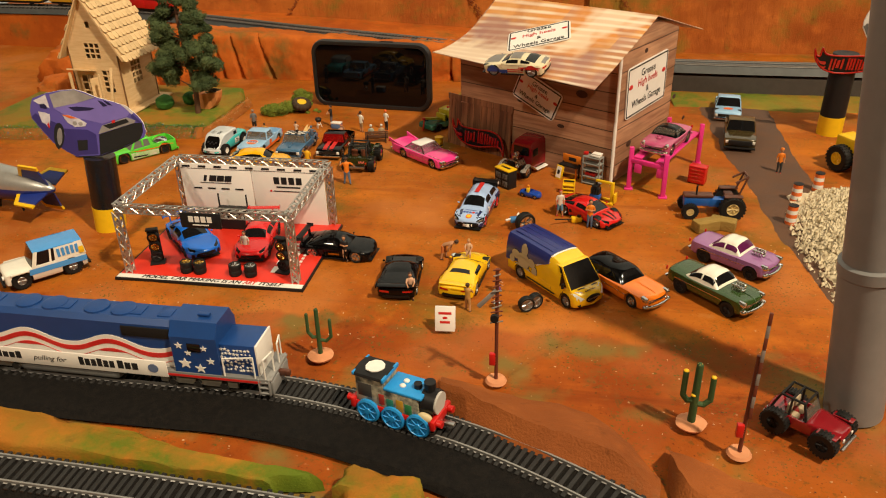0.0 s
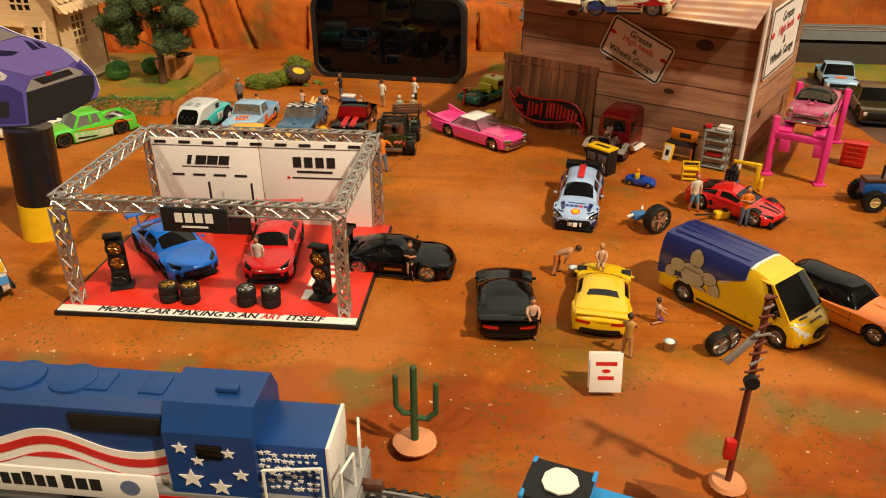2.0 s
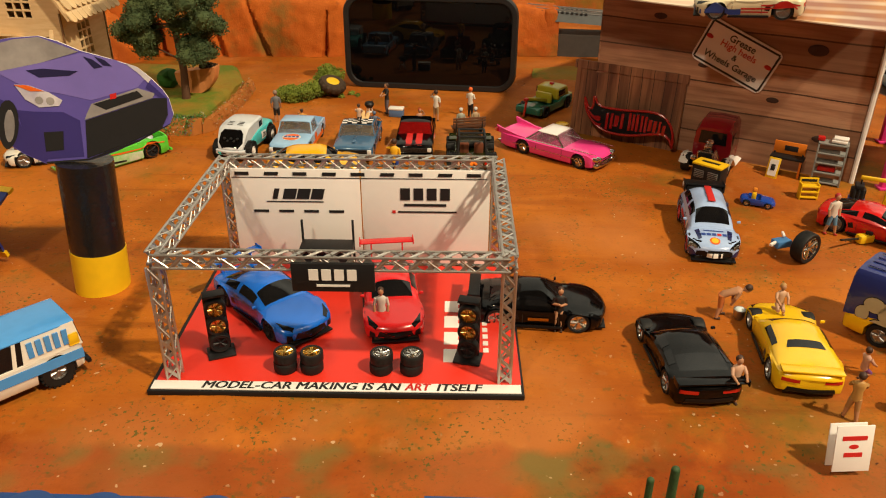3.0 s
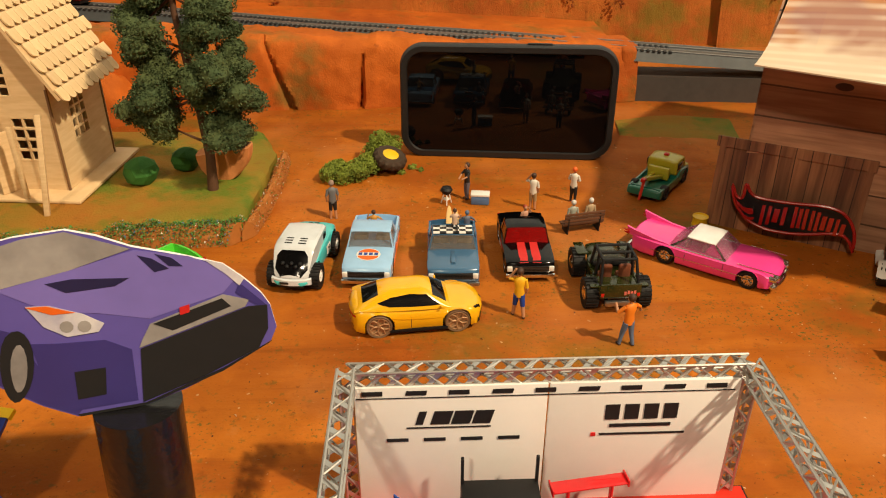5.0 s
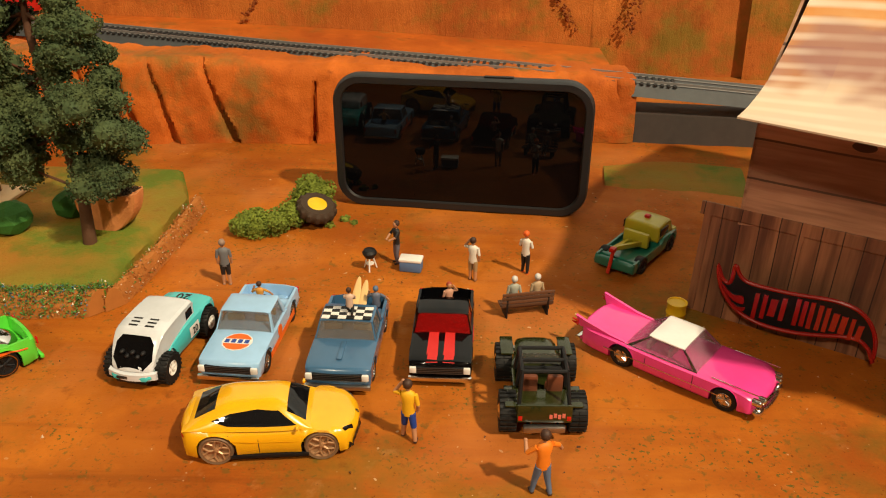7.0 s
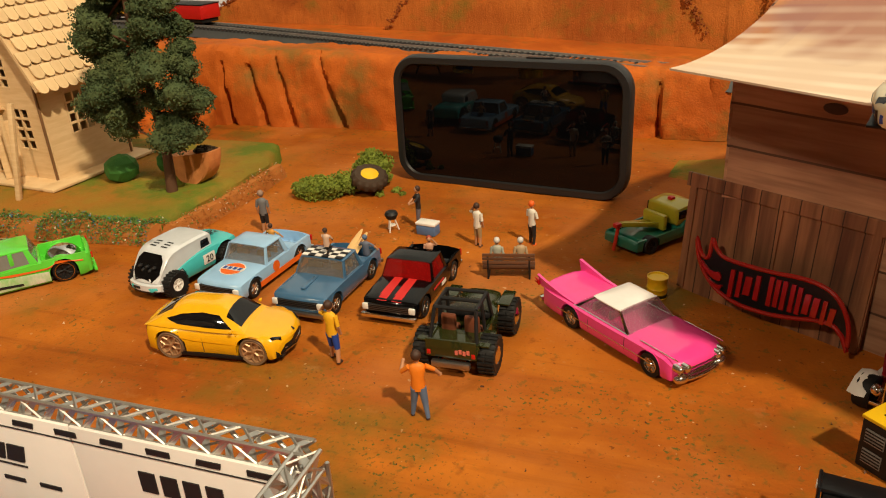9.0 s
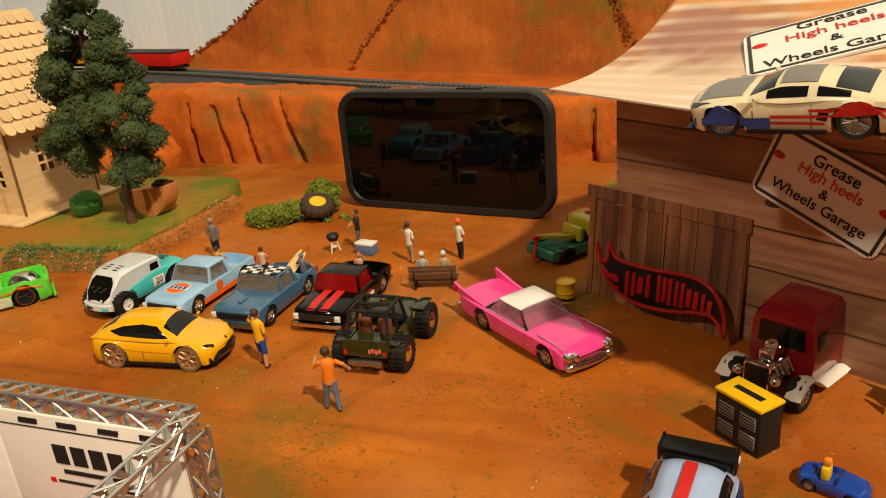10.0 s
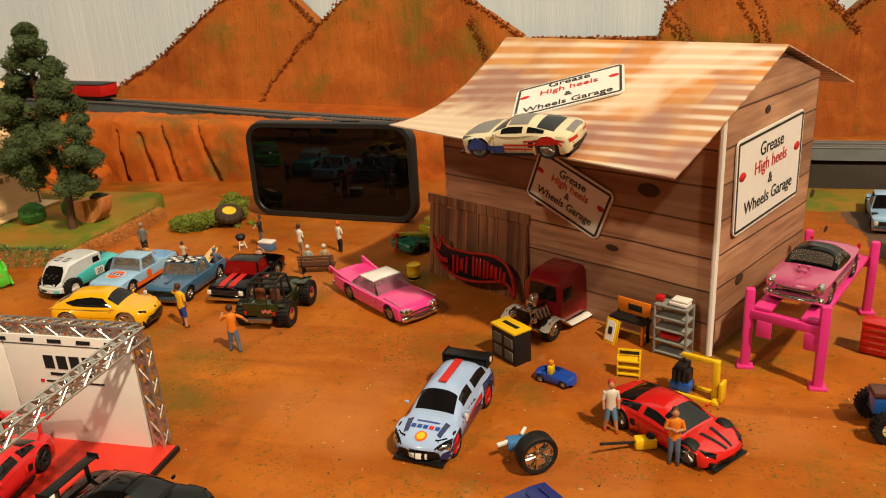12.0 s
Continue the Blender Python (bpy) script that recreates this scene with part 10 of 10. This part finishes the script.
# tow truck
tow = thing("tow_truck", "green and yellow toy tow truck with a red hook", "toy truck", 187.5, 360, 0, 53, "toy cars")
P_TGREEN = paint("tow_green", (0.012, 0.14, 0.09), 0.3)
P_TYEL = paint("tow_yellow", (0.42, 0.36, 0.02), 0.35)
bm = body_loft(54, 11.5, 2.4, tops(54, (-0.5, 8.5), (0.1, 8.5), (0.14, 11), (0.42, 10.5), (0.5, 8.5)), tops(54, (-0.5, 0.95), (0.4, 1.0), (0.5, 0.9)), [(-16, 4.6), (16, 4.6)], 5.6, bed=(-25, 4, 5.6))
part("body", bm, P_TGREEN, tow)
bm = body_loft(24, 11.0, 8.5, tops(24, (-0.5, 18), (0.1, 18), (0.2, 12), (0.5, 10.8)), tops(24, (-0.5, 0.9), (0.5, 0.95)), [], 4)
part("cab", bm, P_TYEL, tow, "yellow cab", at=place(14, 0, 0))
for sd in (-1, 1):
    bar_part(tow, "cab_window", TINT, (8, sd * 10.2, 14.5), (9, 0.6, 4.2), 0.2)
    for xx in (-16, 16):
        put_wheel(tow, xx, sd * 9.6, 4.6, 4.6, 4, "mid", SATIN)
bar_part(tow, "beacon", RED, (9, 0, 19.2), (3, 3, 2.4), 0.6)
beam(tow, "crane_arm", (2, 3.5, 8), (-27, 0, 15), 2.2, 2.4, P_TYEL)
beam(tow, "crane_arm", (2, -3.5, 8), (-26, 0, 15), 2.2, 2.4, P_TYEL)
bar_part(tow, "crane_back", P_TYEL, (-2, 0, 11), (3, 14, 8), 1.0)
cylinder_part(tow, "hook_cord", mat("red_cord", (0.55, 0.03, 0.01), 0.5), (-27, 0, 15), (-29, 1, 2), 0.9, seg=8)
bar_part(tow, "hook_block", RED, (-28, 0, 15), (3.5, 3, 2.4), 0.6)

# hot rod truck nosing out of the barn
rod_t = thing("hot_rod_truck", "dark red toy hot rod van with white fenders", "toy truck", 287.5, 248.5, 0, -120, "toy cars")
bm = NB()
rows = []
for x, zt in ((-30, 29), (-28, 31), (-6, 31), (6, 30), (10, 27)):
    rows.append([(x, -11.5, 5), (x, -12, 15), (x, -11.2, zt - 3), (x, -9.5, zt - 0.6), (x, 0, zt), (x, 9.5, zt - 0.6), (x, 11.2, zt - 3), (x, 12, 15), (x, 11.5, 5)])
loft(bm, rows)
part("body", bm, P_DRED, rod_t)
bm = NB()
pane(bm, (10.6, 8.6, 17), (10.6, -8.6, 17), (10.2, -8.2, 25), (10.2, 8.2, 25))
part("windshield", bm, TINT, rod_t)
for sd in (-1, 1):
    bar_part(rod_t, "side_window", TINT, (4, sd * 11.7, 20), (8, 0.6, 7), 0.3)
    bm = NB()
    loft(bm, [[(x, sd * y + a, z + b) for a, b in ((-2.8, -0.6), (0, 0.5), (2.8, -0.6), (0, -1.2))] for x, y, z in ((-30, 12, 4), (-10, 13, 3), (6, 13, 4), (12, 13, 9), (17, 13, 12), (22, 13, 11.6), (27, 13, 8))])
    part("fender", bm, WHITE, rod_t, "white flowing fender", smooth=60)
    put_wheel(rod_t, 20, sd * 12, 6, 6, 5.2, "mid", CHROME)
    put_wheel(rod_t, -22, sd * 12, 6.5, 6.5, 6, "mid", CHROME)
    bm = NB()
    ball(bm, (27, sd * 6.8, 12), 2.0, sub=2)
    part("headlight", bm, CHROME, rod_t)
bm = NB()
bx(bm, (17, 0, 11), (14, 7, 8), 1.0)
for k in range(4):
    for sd in (-1, 1):
        rod(bm, (12 + 3 * k, sd * 3, 14), (12 + 3 * k, sd * 5.5, 9), 0.9, seg=8)
bx(bm, (17, 0, 17.5), (10, 5, 4), 0.8)
ball(bm, (17, 0, 20.5), 2.6, sub=2, sx=(1.4, 1, 0.7))
part("engine", bm, CHROME, rod_t, "exposed chrome engine")
bar_part(rod_t, "radiator", BLACK, (27.5, 0, 11), (2.2, 8.6, 11), 1.2)
bar_part(rod_t, "radiator_shell", CHROME, (26.8, 0, 11.2), (2.2, 10, 12), 1.2)
bar_part(rod_t, "front_axle", CHROME, (24, 0, 5), (2, 22, 1.6), 0.5)


# ---- trains ----
def stars(parent, pts, material, y):
    for x, z, r in pts:
        bm = NB()
        prism(bm, [(x + (r if k % 2 == 0 else r * 0.42) * math.sin(math.pi * k / 5), y, z + (r if k % 2 == 0 else r * 0.42) * math.cos(math.pi * k / 5)) for k in range(10)], (0, 0.3, 0))
        part("star", bm, material, parent, smooth=0)


LBLUE = mat("loco_navy", (0.008, 0.048, 0.20), 0.36, scale=60, bump=0.03)
loco = thing("diesel_locomotive", "navy, white and red model diesel locomotive with stars", "locomotive", 60, -106.5, 4.6, -1.0)
bar_part(loco, "frame", mat("loco_grey", (0.16, 0.16, 0.16), 0.5), (0, 0, 12), (208, 27, 4), 0.5)
bm = NB()
rows = []
for x in (-104, 62):
    rows.append([(x, -9.6, 14), (x, -9.6, 44), (x, -7, 47.4), (x, 7, 47.4), (x, 9.6, 44), (x, 9.6, 14)])
loft(bm, rows)
part("long_hood", bm, LBLUE, loco, "navy blue hood", smooth=20)
bm = NB()
rows = []
for x in (50, 78):
    rows.append([(x, -13, 14), (x, -13, 40), (x, -8.5, 48.8), (x, 8.5, 48.8), (x, 13, 40), (x, 13, 14)])
loft(bm, rows)
part("cab", bm, LBLUE, loco, "navy blue cab", smooth=20)
bm = NB()
bx(bm, (88.5, 0, 24.5), (22, 21, 22), 0.6)
part("short_hood", bm, LBLUE, loco)
bm = NB()
bx(bm, (99.8, 0, 24.5), (1.2, 21.4, 22.5), 0.2)
part("nose_panel", bm, WHITE, loco, "white nose panel")
for k in range(3):
    for dx in (0, 17):
        bm = NB()
        lathe(bm, [(0.01, 1.0), (5, 1.0), (7.2, 0.4), (7.4, -0.5), (0.01, -0.5)], 26, "Z", (-88 + 44 * k + dx, 0, 48))
        part("roof_fan", bm, LBLUE, loco, "round roof fan")
for x, w in ((-66, 9), (-20, 10), (24, 12), (44, 8)):
    bar_part(loco, "roof_hatch", LBLUE, (x, 0, 47.6), (w, 9, 0.9), 0.3)
bar_part(loco, "horn", LBLUE, (68, -2, 50), (7, 3, 1.8), 0.5)
for sd in (-1, 1):
    bar_part(loco, "side_board", WHITE, (-30, sd * 13.7, 15.2), (150, 0.8, 11.5), 0.15, "white side board")
    bar_part(loco, "red_line", REDINK, (72, sd * 13.4, 11.6), (58, 0.6, 1.6), 0)
    for x0, n_, w_, h_ in ((-98, 5, 3.4, 4.2), (-76, 7, 3.4, 4.2), (-9, 6, 3.0, 5.0), (16, 3, 3.6, 5.0)):
        for k in range(n_):
            bar_part(loco, "name_bar", INK, (x0 + k * (w_ + 0.9), sd * 14.15, 15.4 + (0.5 if k % 3 == 0 else 0)), (w_, 0.2, h_ + (1.0 if k % 3 == 0 else 0)), 0, "black plain bar")
    bm = NB()
    lathe(bm, [(0.01, 0.2), (3.2, 0.2), (3.2, 0.0)], 20, "Y")
    part("round_mark", bm, mat("slate_mark", (0.12, 0.16, 0.28), 0.5), loco, "slate blue disc", at=place(36.5, sd * 14.1, 15.4, 0 if sd > 0 else 180))
    text("pulling for", 5.2, place(-30, sd * 14.2, 15.2, 0 if sd < 0 else 180, 90), INK, loco, name="side_lettering").data.shear = 0.35

    def wave(x):
        return 27.0 + 7.5 * (0.5 + 0.5 * math.cos((x - 10) / 53.5 * 2 * math.pi)) ** 1.15

    def band(name, fn_top, fn_bot, yy, material, label, x0=-104, x1=50):
        bm = NB()
        cols = []
        for k in range(73):
            x = x0 + (x1 - x0) * k / 72
            cols.append([bm.verts.new((x, yy, fn_top(x))), bm.verts.new((x, yy, fn_bot(x))), bm.verts.new((x, yy - sd * 0.3, fn_bot(x))), bm.verts.new((x, yy - sd * 0.3, fn_top(x)))])
        for p_, q_ in zip(cols, cols[1:]):
            for i in range(4):
                bm.faces.new((p_[i], p_[(i + 1) % 4], q_[(i + 1) % 4], q_[i]))
        part(name, bm, material, loco, label, smooth=0)
    band("bunting", wave, lambda x: 14.0, sd * 9.95, WHITE, "white bunting field")
    band("bunting_stripe", lambda x: wave(x) - 3.0, lambda x: wave(x) - 6.4, sd * 10.15, REDINK, "red bunting stripe")
    band("bunting_stripe", lambda x: wave(x) - 10.0, lambda x: min(wave(x) - 10.3, 22.0), sd * 10.15, REDINK, "red bunting stripe")
    bar_part(loco, "hood_grille", SATIN, (34, sd * 10.0, 39), (30, 0.9, 7), 0.3, "dark side grille")
    rng = random.Random(3)
    stars(loco, [(52 + 3, 34, 2.6), (57, 21, 4.2), (66, 18, 3.6), (73, 24, 2.6), (60, 29, 2.2), (70, 33, 2.2)], WHITE, sd * 13.25 - 0.15)
    stars(loco, [(79 + 2.4 * (k % 8) + rng.uniform(-.6, .6), 17 + 3.0 * (k // 8) + rng.uniform(-.8, .8), rng.uniform(0.7, 1.3)) for k in range(48)], WHITE, sd * 10.65 - 0.15)
    bar_part(loco, "cab_window", TINT, (64, sd * 13.2, 33), (8, 0.5, 6), 0.3)
    bar_part(loco, "fuel_tank", mat("tank_grey", (0.20, 0.20, 0.20), 0.45), (-20, sd * 7, 6.5), (66, 12, 8.5), 2.8)
    for cx in (-72, 62):
        bar_part(loco, "truck_frame", mat("truck_silver", (0.40, 0.37, 0.32), 0.4, 0.6), (cx, sd * 10.2, 5.6), (48, 3, 4.5), 0.8, "silver truck side frame")
        for k in range(3):
            bm = NB()
            lathe(bm, [(0.01, 1.4), (2.4, 1.4), (3.0, 0), (3.0, -1.6)], 14, "Y")
            part("journal_box", bm, CHROME, loco, at=place(cx - 16 + 16 * k, sd * 11.6, 5.2, 0 if sd > 0 else 180))
            bm = NB()
            rod(bm, (cx - 16 + 16 * k, sd * 7.4, 5.6), (cx - 16 + 16 * k, sd * 9.6, 5.6), 5.4, seg=20)
            part("wheel", bm, SATIN, loco)
    # hand rails and steps
    for p, q in (((98, sd * 12.5, 14), (98, sd * 12.5, 29)), ((104, sd * 12.5, 10), (104, sd * 12.5, 28)), ((98, sd * 12.5, 29), (80, sd * 13.2, 27)), ((80, sd * 13.2, 14), (80, sd * 13.2, 27)), ((104, sd * 12.5, 28), (106, sd * 4, 28)), ((106, sd * 4, 28), (106, sd * 4, 12))):
        cylinder_part(loco, "hand_rail", WHITE, p, q, 0.5, seg=6)
    for k in range(3):
        bar_part(loco, "step", mat("step_grey", (0.25, 0.25, 0.25), 0.5), (103, sd * 11.5, 3.5 + 4 * k), (6, 4.5, 0.8), 0.1)
    bar_part(loco, "step_side", mat("step_grey", (0.25, 0.25, 0.25), 0.5), (100, sd * 11.5, 8), (0.8, 4.5, 12), 0.1)
    bar_part(loco, "step_side", mat("step_grey", (0.25, 0.25, 0.25), 0.5), (106, sd * 11.5, 8), (0.8, 4.5, 12), 0.1)
bar_part(loco, "front_platform", mat("loco_grey2", (0.25, 0.25, 0.25), 0.5), (103.5, 0, 13), (8, 26, 1.6), 0.3)
bar_part(loco, "plow", mat("loco_grey2", (0.25, 0.25, 0.25), 0.5), (107, 0, 6.5), (1.4, 24, 9), 0.4)
bar_part(loco, "coupler", BRN, (110, 0, 10), (8, 3, 4), 0.8)

loco.matrix_basis = loco.matrix_basis @ Matrix.Diagonal((1, 1, 0.93, 1))

# toy tank engine, plain front
te = thing("tank_engine", "blue toy tank engine with a red frame and blue wheels", "toy train", 242.5, -126, 2.6, -17)
te.matrix_basis = te.matrix_basis @ Matrix.Scale(0.85, 4)
TBLUE = mat("engine_blue", (0.02, 0.28, 0.70), 0.4)
bar_part(te, "frame", RED, (0, 0, 11.5), (58, 21, 5), 1.4)
for sx in (-1, 1):
    bar_part(te, "buffer_beam", RED, (sx * 28.5, 0, 12.5), (3.5, 25, 7.5), 1.2)
    for sd in (-1, 1):
        cylinder_part(te, "buffer", RED, (sx * 29, sd * 8, 13), (sx * 34, sd * 8, 13), 2.4)
GRAF = mat("graffiti_print", (0.45, 0.42, 0.32), 0.5, col2=(0.04, 0.05, 0.05), scale=160, amount=1.0)
bar_part(te, "cab", GRAF, (-17, 0, 24), (20, 19, 22), 0.8, "printed patchwork cab side")
bar_part(te, "side_tank", GRAF, (5, 0, 20.5), (26, 19.4, 15), 0.8, "printed patchwork tank side")
for x, z, w, h, m_ in ((-2, 18, 5, 8, mat("print_teal", (0.02, 0.20, 0.15), 0.5)), (5, 19, 5, 9, mat("print_ochre", (0.5, 0.28, 0.03), 0.5)), (11, 18, 5, 8, mat("print_green", (0.03, 0.22, 0.08), 0.5)), (-8, 20, 4, 8, mat("print_red", (0.4, 0.04, 0.03), 0.5)), (-20, 24, 10, 10, mat("print_dark", (0.05, 0.05, 0.05), 0.5))):
    for sd in (-1, 1):
        bar_part(te, "side_print", m_, (x, sd * 9.75, z), (w, 0.3, h), 0.1)
bm = NB()
loft(bm, [[(x, -10.3, 33.8), (x, -9.5, 35.4), (x, 0, 36.8), (x, 9.5, 35.4), (x, 10.3, 33.8)] for x in (-28.5, -6)])
part("cab_roof", bm, SATIN, te, "black cab roof")
bar_part(te, "roof_edge", TBLUE, (-28, 0, 34.6), (1.6, 20.6, 2.4), 0.4)
bar_part(te, "roof_edge", TBLUE, (-6.6, 0, 34.6), (1.6, 20.6, 3.0), 0.4)
bm = NB()
lathe(bm, [(0.01, 0.2), (6.5, 0.2), (6.5, -0.4)], 9, "Z")
for v in bm.verts:
    v.co.x *= 1 + 0.2 * n3(v.co.x, v.co.y, 1, 0.3)
part("roof_print", bm, WHITE, te, "white splash on the roof", at=place(-17, 0, 36.9))
bar_part(te, "tank_top", TBLUE, (7, 0, 28.6), (27, 19.6, 2.2), 0.8, "bright blue tank top")
for sy in (-1, 1):
    bm = NB()
    ball(bm, (4, sy * 2.6, 30), 2.0, sub=2, sx=(1.1, 1, 0.6))
    part("top_cap", bm, WHITE, te)
bm = NB()
rod(bm, (18, 0, 22.5), (27.5, 0, 22.5), 8.4, seg=28)
part("boiler", bm, SATIN, te, "black boiler")
bm = NB()
rod(bm, (27.4, 0, 22.5), (29.0, 0, 22.5), 7.4, seg=28)
part("smokebox_door", bm, mat("pale_grey_disc", (0.5, 0.48, 0.45), 0.5), te, "plain pale grey disc")
cylinder_part(te, "funnel", SATIN, (22, 0, 30), (22, 0, 37), 3.2, r2=3.8)
cylinder_part(te, "dome", SATIN, (13.5, 0, 29), (13.5, 0, 33), 2.6)
for sd in (-1, 1):
    bm = NB()
    ball(bm, (22, sd * 8.5, 15), 4.2, sub=2, sx=(1.3, 0.6, 0.9))
    part("splasher", bm, mat("cream_splasher", (0.62, 0.52, 0.30), 0.5), te)
    for xx in (-18, 0, 18):
        bm = NB()
        lathe(bm, [(8.0, -2), (8.4, -1), (8.4, 1.0), (7.0, 1.6), (6.6, 0.6), (2.4, 0.6), (2.0, 1.8), (0.01, 1.8)], 28, "Y")
        wl = part("wheel", bm, TBLUE, te, "bright blue spoked wheel", at=place(xx, sd * 10.2, 8.4, 0 if sd > 0 else 180))
        for k in range(8):
            a = math.pi * k / 4
            cylinder_part(wl, "spoke", TBLUE, (2 * math.cos(a), 0.9, 2 * math.sin(a)), (6.8 * math.cos(a), 0.9, 6.8 * math.sin(a)), 0.5, seg=5)
bar_part(te, "coupler", STEEL, (34, 0, 8), (9, 4, 3), 0.8, "grey coupler")

# wagons on the upper track
for x, y, rz, col, lab, z in ((-305, 647, -14, RED, "dark red model gondola wagon on the upper track", 62), (-420, 672, -8, mat("wagon_yellow", (0.65, 0.38, 0.02), 0.5), "yellow model gondola wagon on the upper track", 64), (-540, 684, -5, mat("wagon_yellow2", (0.65, 0.38, 0.02), 0.5), "yellow model diesel on the upper track", 64)):
    wg = thing("gondola_wagon", lab, "wagon", x, y, z, rz, "wagons")
    bar_part(wg, "body", col, (0, 0, 12), (104, 24, 13), 0.8)
    bar_part(wg, "top_rim", SATIN, (0, 0, 18.8), (105, 24.6, 1.0), 0.3)
    bar_part(wg, "underframe", SATIN, (0, 0, 3.5), (100, 20, 3), 0.4)
    bar_part(wg, "side_panel", col, (0, -12.2, 12), (24, 0.8, 11), 0.2)
    for cx in (-34, 34):
        for sd in (-1, 1):
            cylinder_part(wg, "wheel", SATIN, (cx, sd * 7, 4), (cx, sd * 9, 4), 4.5)

# crumbs on the earth
rng = random.Random(8)
for nm, lab, cnt, m_ in (("crumbs", "pale crumbs scattered on the earth", 260, mat("pale_crumb", (0.55, 0.40, 0.25), 0.8)), ("grit", "dark grit scattered on the earth", 2600, mat("dark_grit", (0.10, 0.04, 0.015), 0.9))):
    bm = NB()
    for _ in range(cnt):
        x, y = rng.uniform(-240, 560), rng.uniform(-200, 520)
        if nm == "grit" and n3(x, y, 4, 0.012) < 0.02:
            continue
        s = rng.uniform(0.25, 0.8) if nm == "grit" else rng.uniform(0.3, 0.9)
        z = (-2.2 if y < -21 else 0) + 0.7 * n3(x, y, 0, 0.018) + 0.35 * n3(x, y, 9, 0.07) - (1.0 * min(1, (-40 - y) / 60) if y < -40 else 0) + 0.15
        p = Vector((x, y, z))
        vs = [bm.verts.new(p + Vector((rng.uniform(-1, 1), rng.uniform(-1, 1), rng.uniform(-0.5, 1))) * s) for _ in range(4)]
        for f in ((0, 1, 2), (0, 2, 3), (1, 2, 3), (0, 1, 3)):
            bm.faces.new([vs[i] for i in f])
    solo(nm, bm, m_, lab, "grit", 0, 0, kind="stuff", smooth=0)
